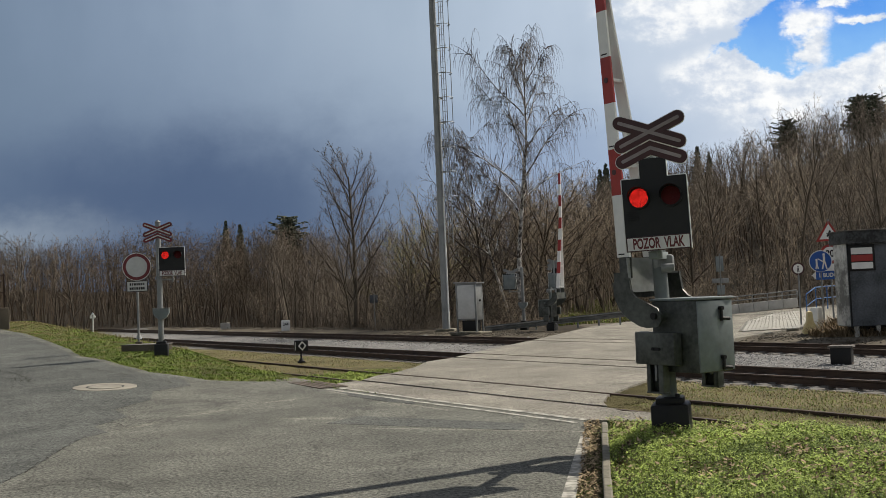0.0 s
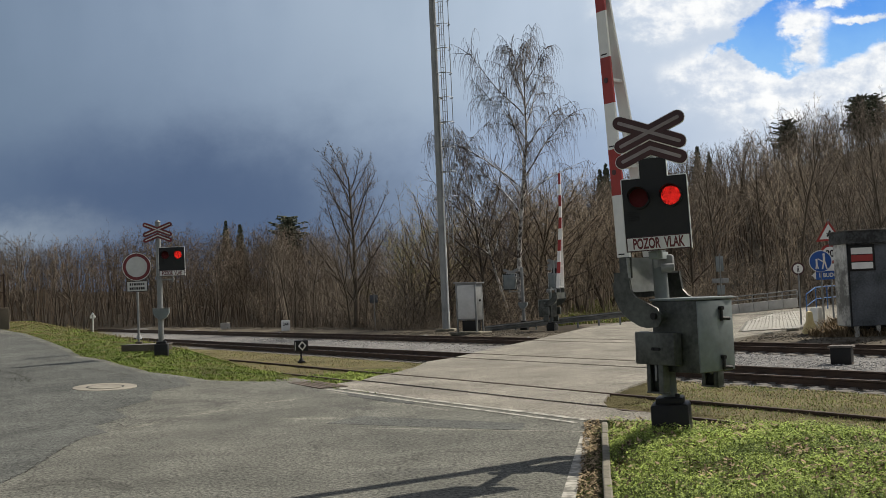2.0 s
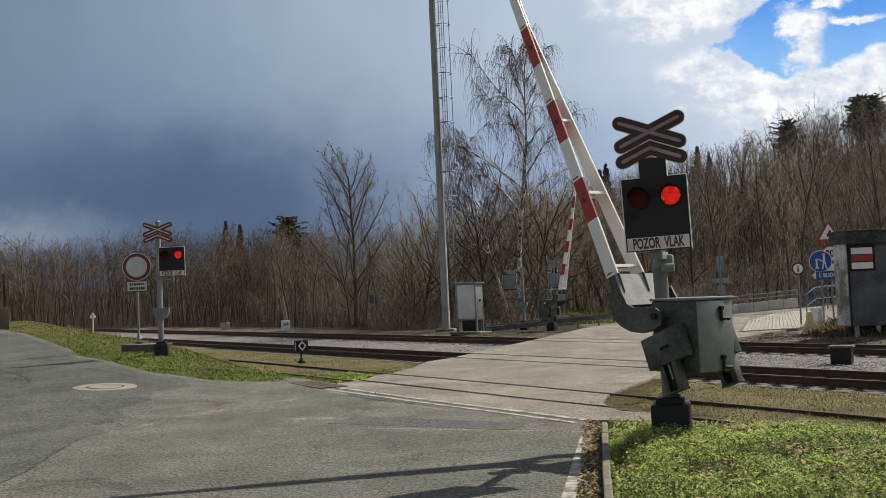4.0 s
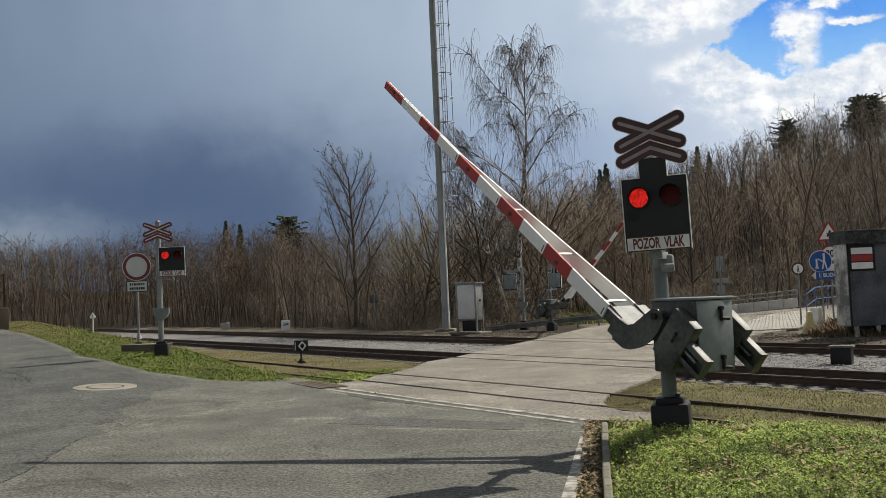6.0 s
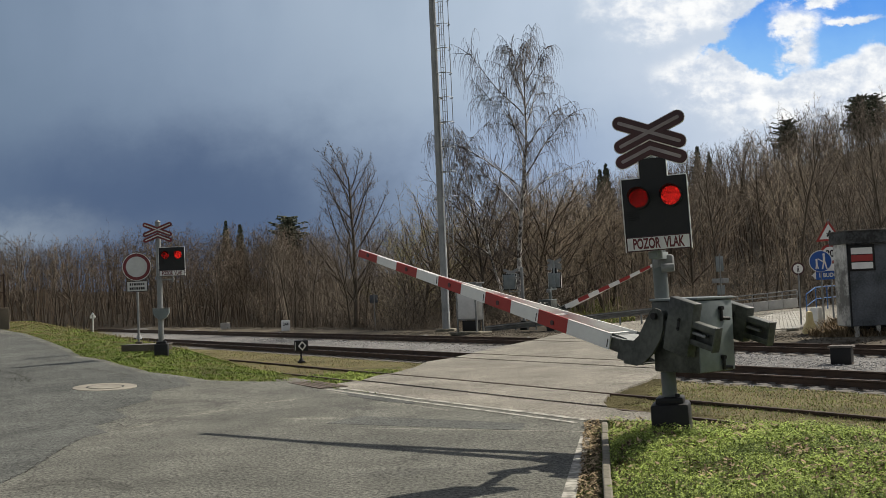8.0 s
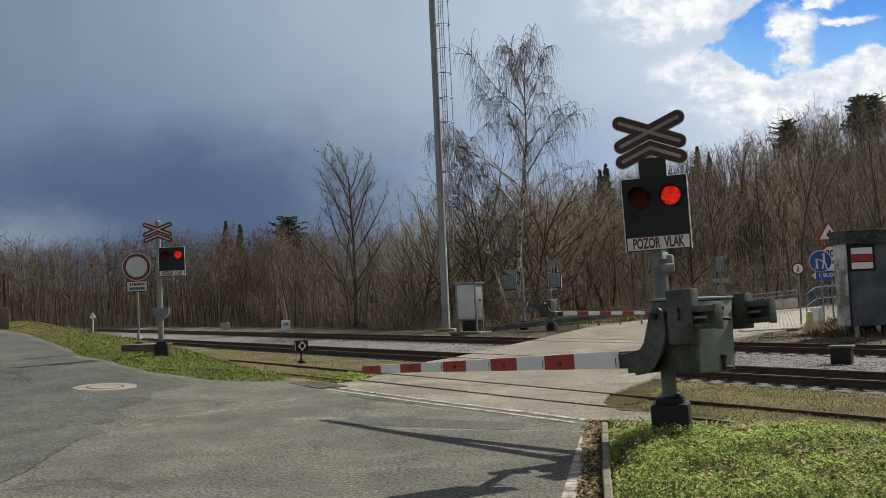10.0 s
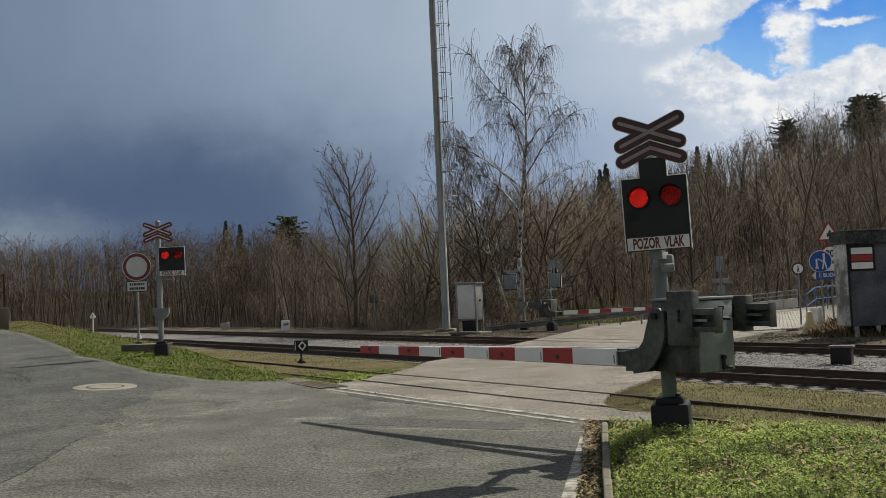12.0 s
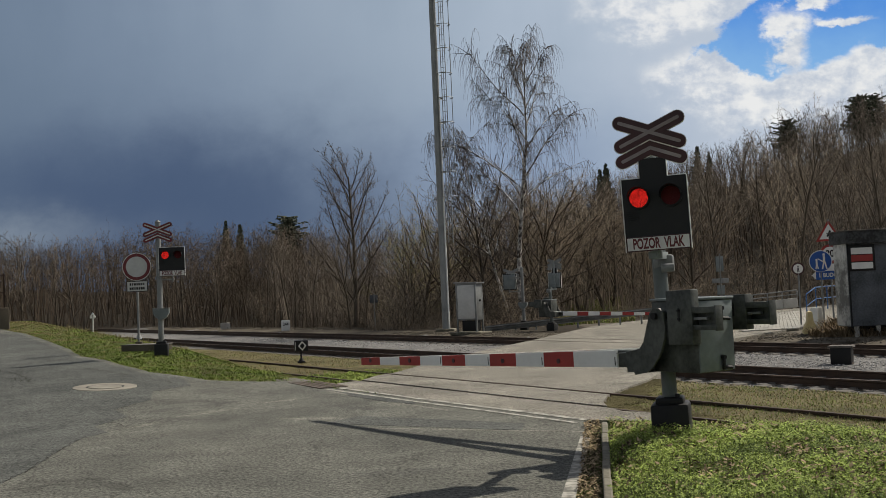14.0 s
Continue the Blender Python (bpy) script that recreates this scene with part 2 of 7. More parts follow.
# colour of an unlit lens, used on the added slats before the lit one
M_LENSOFF = mat("unlit_red_lens", (0.07, 0.005, 0.007), (0.12, 0.010, 0.012), 0.5, grain=40, stain=8, bump=0.2, spec=0.15)
_n = M_LAMPON.node_tree
_t = _n.nodes.new("ShaderNodeTexNoise")
_t.inputs["Scale"].default_value, _t.inputs["Detail"].default_value = 7.0, 3.0
_r = _n.nodes.new("ShaderNodeMapRange")
_r.inputs["From Min"].default_value, _r.inputs["From Max"].default_value = 0.35, 0.65
_r.inputs["To Min"].default_value, _r.inputs["To Max"].default_value = 0.28, 1.15
_n.links.new(_t.outputs[0], _r.inputs[0])
_n.links.new(_r.outputs[0], _n.nodes["Principled BSDF"].inputs["Emission Strength"])
# undergrowth twigs darkened for the shade between the trunks
M_UNDER = mat("shaded_undergrowth_twigs", (0.045, 0.037, 0.030), (0.122, 0.100, 0.080), 0.95, grain=3, stain=0.3, bump=0, amount=0.5, spec=0.1, island=0.4)
M_DEAD = mat("dead_brown_grass", (0.09, 0.066, 0.04), (0.24, 0.18, 0.115), 0.95, grain=9, stain=1.2, bump=0.2, amount=0.5, spec=0.1, island=0.5)
M_IRON = mat("rusty_iron_grating", (0.085, 0.065, 0.052), (0.19, 0.15, 0.12), 0.8, 0.1, grain=24, stain=4, bump=0.3)
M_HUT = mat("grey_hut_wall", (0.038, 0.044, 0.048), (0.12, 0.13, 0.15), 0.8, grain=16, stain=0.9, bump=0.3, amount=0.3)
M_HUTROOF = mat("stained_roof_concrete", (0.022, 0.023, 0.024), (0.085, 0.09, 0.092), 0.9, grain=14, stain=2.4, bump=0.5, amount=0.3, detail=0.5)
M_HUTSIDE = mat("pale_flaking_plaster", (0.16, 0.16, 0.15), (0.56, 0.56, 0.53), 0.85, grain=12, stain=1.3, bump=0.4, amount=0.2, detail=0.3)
M_YELLOW = mat("faded_yellow_plastic", (0.55, 0.44, 0.20), (0.70, 0.60, 0.33), 0.6, grain=12, stain=3, bump=0.1)
M_BLUEPAINT = mat("blue_painted_steel", (0.02, 0.09, 0.26), (0.04, 0.14, 0.36), 0.45, grain=12, stain=3, bump=0.05)


# ---------------------------------------------------------------- mesh helpers
def box(bm, c, s, rot=None, bevel=0.0):
    r = bmesh.ops.create_cube(bm, size=1.0)
    m = Matrix.Translation(c) @ (rot.to_4x4() if rot else Matrix()) @ Matrix.Diagonal((*s, 1))
    bmesh.ops.transform(bm, matrix=m, verts=r["verts"])
    if bevel:
        edges = list({e for v in r["verts"] for e in v.link_edges})
        bmesh.ops.bevel(bm, geom=edges, offset=bevel, segments=2, affect="EDGES", profile=0.5)


def rod(bm, p0, p1, r0, r1=None, n=12, caps=True):
    p0, p1 = Vector(p0), Vector(p1)
    d = p1 - p0
    m = Matrix.Translation((p0 + p1) / 2) @ d.to_track_quat("Z", "Y").to_matrix().to_4x4()
    bmesh.ops.create_cone(bm, cap_ends=caps, segments=n, radius1=r0, radius2=r0 if r1 is None else r1, depth=d.length, matrix=m)


def bend(bm, pts, r, n=8):
    """A tube along a line of points."""
    pts = [Vector(p) for p in pts]
    rings = []
    for i, p in enumerate(pts):
        d = (pts[min(i + 1, len(pts) - 1)] - pts[max(i - 1, 0)]).normalized()
        q = d.to_track_quat("Z", "Y")
        rings.append([bm.verts.new(p + q @ Vector((r * math.cos(2 * math.pi * k / n), r * math.sin(2 * math.pi * k / n), 0))) for k in range(n)])
    for a, b in zip(rings, rings[1:]):
        for k in range(n):
            bm.faces.new((a[k], a[(k + 1) % n], b[(k + 1) % n], b[k]))
    bm.faces.new(rings[0][::-1])
    bm.faces.new(rings[-1])


def plate(bm, outline, thick, m=None):
    """An outline in x, z extruded along y from 0 to thick."""
    a = [bm.verts.new((x, 0, z)) for x, z in outline]
    b = [bm.verts.new((x, thick, z)) for x, z in outline]
    fs = [bm.faces.new(a), bm.faces.new(b[::-1])]
    k = len(a)
    for i in range(k):
        fs.append(bm.faces.new((a[i], b[i], b[(i + 1) % k], a[(i + 1) % k])))
    bmesh.ops.recalc_face_normals(bm, faces=fs)
    if m is not None:
        bmesh.ops.transform(bm, matrix=m, verts=a + b)


def stadium(length, width, n=8):
    """Outline of a bar with round ends."""
    r, h = width / 2, length / 2 - width / 2
    pts = []
    for s in (1, -1):
        for k in range(n + 1):
            t = -math.pi / 2 + math.pi * k / n
            pts.append((s * (h + r * math.cos(t)), s * r * math.sin(t)))
    return pts


def circle(r, n=32, cx=0.0, cz=0.0):
    return [(cx + r * math.cos(2 * math.pi * k / n), cz + r * math.sin(2 * math.pi * k / n)) for k in range(n)]


def smooth(me, angle=35):
    for p in me.polygons:
        p.use_smooth = True
    me.set_sharp_from_angle(angle=radians(angle))


def part(name, bm, material, parent=None, label="", m=None):
    me = bpy.data.meshes.new(name)
    bm.to_mesh(me)
    bm.free()
    me.materials.append(material)
    smooth(me)
    ob = new(name, me)
    if parent is not None:
        ob.parent = parent
    if m is not None:
        ob.matrix_basis = m
    if label:
        tagged(ob, label)
    return ob


def thing(name, label, category, m=None, group="", kind=""):
    ob = new(name)
    if m is not None:
        ob.matrix_basis = m
    return tagged(ob, label, category, group, kind)


def boxpart(name, c, s, material, parent, bevel=0.004, label="", rot=None):
    bm = bmesh.new()
    box(bm, c, s, rot, bevel)
    return part(name, bm, material, parent, label)


def rodpart(name, p0, p1, r, material, parent, label="", n=14, r1=None):
    bm = bmesh.new()
    rod(bm, p0, p1, r, r1, n)
    return part(name, bm, material, parent, label)


def lettering(name, text, size, material, parent, m, depth=0.0015, squeeze=1.0):
    cu = bpy.data.curves.new(name, "FONT")
    cu.body, cu.size, cu.extrude, cu.align_x, cu.align_y = text, size, depth, "CENTER", "CENTER"
    cu.offset = 0.005 * size / 0.15
    tmp = bpy.data.objects.new(name, cu)
    me = bpy.data.meshes.new_from_object(tmp)
    bpy.data.objects.remove(tmp)
    me.transform(Matrix.Diagonal((squeeze, 1, 1, 1)))
    me.materials.clear()
    me.materials.append(material)
    ob = new(name, me)
    ob.parent = parent
    ob.matrix_basis = m
    return ob


def S(v):
    v = min(1.0, max(0.0, v))
    return v * v * (3 - 2 * v)


# ---------------------------------------------------------------- plan
# n: distance across the tracks, t: along them (positive towards the near right)
TN = Vector((math.sin(radians(58.6)), math.cos(radians(58.6)), 0))
TT = Vector((math.cos(radians(58.6)), -math.sin(radians(58.6)), 0))
TRACKS = (23.655, 16.773, 11.183)


def across(x, y):
    return TN.x * x + TN.y * y


def along(x, y):
    return TT.x * x + TT.y * y


def on_track(n, t, z=0.0):
    v = TN * n + TT * t
    return Vector((v.x, v.y, z))


def kerb_x(y):
    return 1.22 + (y - 8.46) * 0.150


def height(x, y):
    n = across(x, y)
    z = 0.0
    z += min(1.5, 0.042 * max(0.0, y - 16)) * S((-3.0 - x) / 5.5) * (1 - S((n - 9.0) / 2.4))
    if y < 20:
        z += 0.24 * S((x - kerb_x(y)) / 0.9 + 0.2) * (1 - S((n - 7.9 - 1.2 * S((x - 2.9) / 1.3)) / 1.6))
    # bed of the two running tracks
    bed = S((n - 14.4) / 1.0) * (1 - S((n - 25.6) / 1.2))
    z -= 0.17 * bed
    z -= 0.03 * S((n - 9.4) / 0.8) * (1 - bed)
    # far bank, valley floor and wooded hill
    z += 0.235 * max(0.0, x - 4) * S((y - 62) / 75) * (1 - 0.4 * S((y - 200) / 200))
    z += 8.0 * S((y - 103) / 85) * (1 - 0.2 * S((5 - x) / 30))
    z -= 1.0 * S((n - 31) / 6) * S((8 - x) / 10)
    return z


# ---------------------------------------------------------------- ground
def axis_steps(parts):
    out = []
    for a, b, s in parts:
        out += list(np.arange(a, b, s))
    return out + [parts[-1][1]]


def build_ground():
    xs = axis_steps([(-900, -120, 60), (-120, -30, 6), (-30, -16, 1.5), (-16, 12, 0.35), (12, 30, 1.2), (30, 120, 6), (120, 900, 60)])
    ys = axis_steps([(-300, -20, 40), (-20, 4, 4), (4, 45, 0.4), (45, 75, 1.5), (75, 200, 6), (200, 1500, 60)])
    verts = []
    for y in ys:
        for x in xs:
            z = height(x, y) - 0.03
            if abs(x) < 120 and 0 < y < 200:
                z += 0.018 * noise.noise((x * 0.9, y * 0.9, 3.0)) * (0 if inside_road(x, y) else 1)
            if inside_road(x, y):
                z -= 0.05
            verts.append((x, y, z))
    w = len(xs)
    faces = [(j * w + i, j * w + i + 1, (j + 1) * w + i + 1, (j + 1) * w + i) for j in range(len(ys) - 1) for i in range(w - 1)]
    me = bpy.data.meshes.new("ground")
    me.from_pydata(verts, [], faces)
    me.materials.append(M_GROUND)
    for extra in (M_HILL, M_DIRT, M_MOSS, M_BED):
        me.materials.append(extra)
    for q in me.polygons:
        c = q.center
        n = across(c.x, c.y) + 1.2 * noise.noise((c.x * 0.4, c.y * 0.4, 0))
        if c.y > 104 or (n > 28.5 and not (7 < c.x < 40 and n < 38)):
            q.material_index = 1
        elif n > 25.6:
            q.material_index = 2
        elif n > 15.2:
            q.material_index = 4
        elif n < 10.0 and c.y < 60:
            q.material_index = 3
    smooth(me, 60)
    tagged(new("ground", me), "dry grassy ground rising to a wooded hill", "ground", kind="structure")


FORECOURT = [(-60, -20), (-2.6, -20), (0.55, 7.2), (1.02, 9.2), (1.71, 13.15), (2.0, 14.55), (-2.55, 21.9), (-3.15, 23.1),
             (-3.95, 24.0), (-4.92, 23.75), (-5.6, 23.75), (-6.3, 24.35), (-7.24, 24.85), (-8.54, 26.6), (-9.46, 28.2), (-10.7, 29.75), (-11.98, 32.4), (-14.11, 36.3), (-17.18, 41.6), (-20.3, 46.2),
             (-27, 54), (-60, 75)]
CROSSING = [(2.03, 14.56), (2.45, 14.30), (3.05, 14.12), (3.35, 14.70), (2.98, 15.10), (2.6, 15.5), (2.48, 16.0), (2.51, 16.8), (2.75, 17.86), (3.32, 19.1), (4.02, 20.5), (5.05, 23.3), (6.9, 28.0), (9.6, 34.0), (16, 43), (36, 68), (33, 73), (22, 65), (11.5, 57.5), (7.3, 51), (3.85, 40.8), (1.06, 33.2),
            (0.12, 30.4), (-0.58, 29.2), (-0.88, 27.2), (-1.36, 25.5), (-1.74, 24.8), (-1.99, 23.6), (-2.5, 22.9), (-2.5, 22.0)]


def in_poly(x, y, poly):
    c = False
    for (x0, y0), (x1, y1) in zip(poly, poly[1:] + poly[:1]):
        if (y0 > y) != (y1 > y) and x < (x1 - x0) * (y - y0) / (y1 - y0) + x0:
            c = not c
    return c


def inside_road(x, y):
    return in_poly(x, y, FORECOURT) or in_poly(x, y, CROSSING)


def road_height(x, y):
    n = across(x, y)
    z = height(x, y)
    bed = S((n - 14.4) / 1.0) * (1 - S((n - 25.6) / 1.2))
    return z + 0.17 * bed + 0.03 * S((n - 9.4) / 0.8) * (1 - bed)


def sheet(name, poly, material, lift, cuts, label, category, grooves=()):
    bm = bmesh.new()
    bm.faces.new([bm.verts.new((x, y, 0)) for x, y in poly])
    xs, ys = [p[0] for p in poly], [p[1] for p in poly]
    planes = []
    for nrm, lo, hi in (((1, 0, 0), min(xs), max(xs)), ((0, 1, 0), min(ys), max(ys))):
        planes += [(Vector(nrm) * v, nrm) for v in np.arange(lo + cuts, hi, cuts)]
    for a, b in grooves:
        planes += [(TN * a, TN), (TN * b, TN)]
    for co, nrm in planes:
        bmesh.ops.bisect_plane(bm, geom=bm.verts[:] + bm.edges[:] + bm.faces[:], plane_co=co, plane_no=nrm)
    gone = []
    for fc in bm.faces:
        c = fc.calc_center_median()
        if any(a < across(c.x, c.y) < b for a, b in grooves):
            gone.append(fc)
    bmesh.ops.delete(bm, geom=gone, context="FACES")
    for v in bm.verts:
        v.co.z = road_height(v.co.x, v.co.y) + lift + 0.008 * noise.noise((v.co.x * 0.35, v.co.y * 0.35, 0.0))
    for fc in bm.faces:
        fc.normal_update()
        if fc.normal.z < 0:
            fc.normal_flip()
    ex = bmesh.ops.extrude_edge_only(bm, edges=[e for e in bm.edges if e.is_boundary])
    for v in ex["geom"]:
        if isinstance(v, bmesh.types.BMVert):
            v.co.z -= 0.22
    ob = part(name, bm, material)
    return tagged(ob, label, category, kind="structure")


build_ground()
road_near = sheet("road", FORECOURT, M_ASPHALT, 0.0, 0.6, "patched grey asphalt forecourt", "road")
GROOVES = []
for c in TRACKS:
    GROOVES += [(c - 0.7175 - 0.05, c - 0.7175 + 0.11), (c + 0.7175 - 0.11, c + 0.7175 + 0.05)]
crossing = sheet("crossing_road", CROSSING, M_DECK, 0.004, 2.0, "pale worn asphalt over the level crossing", "road", GROOVES)


# ---------------------------------------------------------------- tracks
def rail_mesh(bm, n, t0, t1):
    prof = [(-0.036, 0), (0.036, 0), (0.036, -0.03), (0.012, -0.045), (0.012, -0.135), (0.065, -0.15), (0.065, -0.16), (-0.065, -0.16), (-0.065, -0.15), (-0.012, -0.135),
            (-0.012, -0.045), (-0.036, -0.03)]
    steps = np.linspace(t0, t1, 24)
    rings = [[bm.verts.new(on_track(n + a, t, b)) for a, b in prof] for t in steps]
    k = len(prof)
    for r0, r1 in zip(rings, rings[1:]):
        for i in range(k):
            bm.faces.new((r0[i], r0[(i + 1) % k], r1[(i + 1) % k], r1[i]))
    bm.faces.new(rings[0])
    bm.faces.new(rings[-1][::-1])
    bmesh.ops.recalc_face_normals(bm, faces=bm.faces[:])


def sleeper_data():
    bm = bmesh.new()
    box(bm, (0, 0, -0.10), (2.5, 0.24, 0.2), None, 0.03)
    for s in (-0.7175, 0.7175):
        box(bm, (s, 0, 0.01), (0.3, 0.16, 0.03), None, 0.004)
    me = bpy.data.meshes.new("sleeper")
    bm.to_mesh(me)
    bm.free()
    me.materials.append(M_SLEEPER)
    return me


def track(c, t0, t1, sleepers, label):
    th = thing("railway_track", label, "track", group="tracks of the crossing")
    for s in (-0.7525, 0.7525):
        bm = bmesh.new()
        rail_mesh(bm, c + s, t0, t1)
        part("rail", bm, M_RUST, th)
    if sleepers:
        turn = math.atan2(TN.y, TN.x)
        for t in np.arange(sleepers[0], sleepers[1], 0.62):
            p = on_track(c, t)
            if in_poly(p.x, p.y, CROSSING):
                continue
            ob = new("sleeper", SLEEPER)
            ob.parent = th
            ob.matrix_basis = Matrix.Translation((p.x, p.y, -0.165)) @ Matrix.Rotation(turn, 4, "Z")


SLEEPER = sleeper_data()
track(TRACKS[0], -110, 30, (-58, 6), "rusty railway track on concrete sleepers in grey ballast")
track(TRACKS[1], -110, 30, (-48, 8), "rusty railway track on pale concrete sleepers beside dry grass")
track(TRACKS[2], -34, 14, None, "disused rusty track sunk in grass")


# ---------------------------------------------------------------- scattered ground cover
def scatter(name, verts, faces, material, label, category):
    me = bpy.data.meshes.new(name)
    me.from_pydata(verts.tolist(), [], faces.tolist())
    me.materials.append(material)
    return tagged(new(name, me), label, category, kind="stuff")


def spots(rng, count, box_, test):
    out = []
    while len(out) < count:
        x, y = rng.uniform(box_[0], box_[1]), rng.uniform(box_[2], box_[3])
        if test(x, y):
            out.append((x, y, height(x, y) - 0.03))
    return np.array(out)


def stones(name, pts, size, material, label, category, rng):
    base = np.array([(1, 0, 0), (-1, 0, 0), (0, 1, 0), (0, -1, 0), (0, 0, 1), (0, 0, -1)], float)
    tri = np.array([(0, 2, 4), (2, 1, 4), (1, 3, 4), (3, 0, 4), (2, 0, 5), (1, 2, 5), (3, 1, 5), (0, 3, 5)])
    k = len(pts)
    sc = rng.uniform(size[0], size[1], (k, 1, 1)) * rng.uniform(0.6, 1.3, (k, 6, 1))
    a = rng.uniform(0, 6.28, k)
    c, s = np.cos(a), np.sin(a)
    v = base[None] * sc
    x = v[:, :, 0] * c[:, None] - v[:, :, 1] * s[:, None]
    y = v[:, :, 0] * s[:, None] + v[:, :, 1] * c[:, None]
    v = np.stack([x, y, v[:, :, 2] * 0.5], 2) + pts[:, None, :] + np.array([0, 0, size[0] * 0.4])
    f = tri[None] + (np.arange(k) * 6)[:, None, None]
    return scatter(name, v.reshape(-1, 3), f.reshape(-1, 3), material, label, category)


def blades(name, pts, hgt, width, lean, material, label, category, rng):
    """Tapered grass blades, each bent once."""
    k = len(pts)
    a = rng.uniform(0, 6.28, k)
    h = rng.uniform(hgt[0], hgt[1], k)
    w = rng.uniform(width[0], width[1], k)
    l = rng.uniform(lean[0], lean[1], k) * h
    d = np.stack([np.cos(a), np.sin(a), np.zeros(k)], 1)
    side = np.stack([-np.sin(a), np.cos(a), np.zeros(k)], 1) * w[:, None]
    up = np.array([0, 0, 1.0])
    mid = pts + d * (l * 0.35)[:, None] + up * (h * 0.6)[:, None]
    tip = pts + d * l[:, None] + up * h[:, None]
    v = np.stack([pts - side, pts + side, mid + side * 0.8, mid - side * 0.8, tip], 1)
    base = (np.arange(k) * 5)[:, None, None]
    f = np.array([(0, 1, 2), (0, 2, 3), (3, 2, 4)])[None] + base
    return scatter(name, v.reshape(-1, 3), f.reshape(-1, 3), material, label, category)


def leaflets(name, pts, size, lift, material, label, category, rng):
    """Small tilted leaves."""
    k = len(pts)
    s = rng.uniform(size[0], size[1], k)
    a = rng.uniform(0, 6.28, k)
    d = np.stack([np.cos(a), np.sin(a), rng.uniform(-0.5, 0.7, k)], 1) * s[:, None]
    e = np.stack([-np.sin(a), np.cos(a), rng.uniform(-0.4, 0.4, k)], 1) * (s * rng.uniform(0.35, 0.6, k))[:, None]
    c = pts + np.array([0, 0, 1.0]) * rng.uniform(lift[0], lift[1], k)[:, None]
    v = np.stack([c - d, c + e, c + d, c - e], 1)
    f = np.array([(0, 1, 2), (0, 2, 3)])[None] + (np.arange(k) * 4)[:, None, None]
    return scatter(name, v.reshape(-1, 3), f.reshape(-1, 3), material, label, category)


def clump(x, y, f=1.0):
    return noise.noise((x * 1.6 * f, y * 1.6 * f, 7.0)) * 0.5 + noise.noise((x * 5 * f, y * 5 * f, 1.0)) * 0.5


rng = np.random.default_rng(4)


def bank_right(x, y):
    return x > kerb_x(y) + 0.09 + 0.12 * clump(x, y, 2) and across(x, y) < 9.9 + 0.45 * S((x - 3.0) / 0.8) + 0.35 * clump(x, y) and not in_poly(x, y, CROSSING)


def verge_left(x, y):
    ragged = 0.45 * max(0.0, clump(x, y, 0.8)) if x < -3.6 else 0.0
    return not inside_road(x, y + ragged) and across(x, y) < 10.3 + 0.5 * clump(x, y) and x < -1.2


def dry_strip(x, y):
    if inside_road(x, y) or not 10.0 < across(x, y) < 15.6:
        return False
    return not in_poly(x - 0.45 - 0.5 * clump(x, y), y, CROSSING) or rng.random() < 0.12


def bed(x, y):
    n = across(x, y)
    return 15.3 + 0.3 * clump(x, y) < n < 25.6 and not in_poly(x, y, CROSSING)


stones("ballast", np.concatenate([spots(rng, 13000, (-32, 18, 14, 62), bed), spots(rng, 5000, (3, 14, 16, 32), bed)]), (0.016, 0.045), M_BALLAST, "grey and whitish crushed stone ballast", "ballast", rng)


def lush(test):
    return lambda x, y: test(x, y) and clump(x, y) > -0.28 + 0.2 * rng.random()


p = spots(rng, 80000, (0.6, 7.2, 7.4, 16.5), lush(bank_right))
p[:, 2] += 0.12 * np.array([max(-0.35, clump(x, y, 2.2)) + 0.35 * max(0.0, clump(x, y, 5.0)) for x, y, z in p])
q = rng.random(len(p)) < 0.84
leaflets("ground_cover", p[q], (0.006, 0.018), (0.01, 0.08), M_GRASS, "bright green low leafy ground cover", "grass", rng)
leaflets("broad_leaves", p[~q], (0.012, 0.023), (0.04, 0.10), M_GRASS, "larger yellowish green leaves in the ground cover", "weeds", rng)
p = spots(rng, 16000, (0.6, 6.6, 7.4, 16.5), bank_right)
blades("grass", p, (0.03, 0.10), (0.002, 0.004), (0.3, 1.1), M_GRASS, "fresh green grass on the bank", "grass", rng)
p = spots(rng, 5500, (0.6, 7.2, 7.4, 16.5), lambda x, y: bank_right(x, y) and clump(x, y) < 0.12 * rng.random() + (0.3 if y < 9.6 and x > 3.0 else -0.08))
leaflets("fallen_leaves", p, (0.014, 0.04), (0.02, 0.10), M_LITTER, "brown fallen leaves in the grass", "leaves", rng)
p = spots(rng, 3500, (-14, 14, 9, 44), lambda x, y: dry_strip(x, y) and clump(x, y, 0.6) > 0.12)
blades("mossy_grass", p, (0.015, 0.05), (0.003, 0.009), (0.7, 2.0), M_VERGE, "thin greenish grass between the tracks", "grass", rng)
p = spots(rng, 54000, (-27, -1, 20, 56), lambda x, y: verge_left(x, y) and clump(x, y, 0.45) > -0.5 + 0.3 * rng.random())
p[:, 2] += 0.07 * np.array([max(-0.3, clump(x, y, 0.9)) for x, y, z in p])
dry = np.array([clump(x, y, 0.55) + 0.05 * max(0.0, -9.5 - x) for x, y, z in p]) + rng.uniform(-0.32, 0.32, len(p))
q = p[dry > 0.10]
p = p[dry < 0.18]
blades("dry_verge_grass", q, (0.012, 0.045), (0.005, 0.011), (0.5, 1.5), M_DRYBLADE, "straw-coloured grass on the verge", "grass", rng)
blades("verge_grass", p, (0.02, 0.065), (0.006, 0.015), (0.6, 1.8), M_VERGE, "fresh green grass on the verge", "grass", rng)
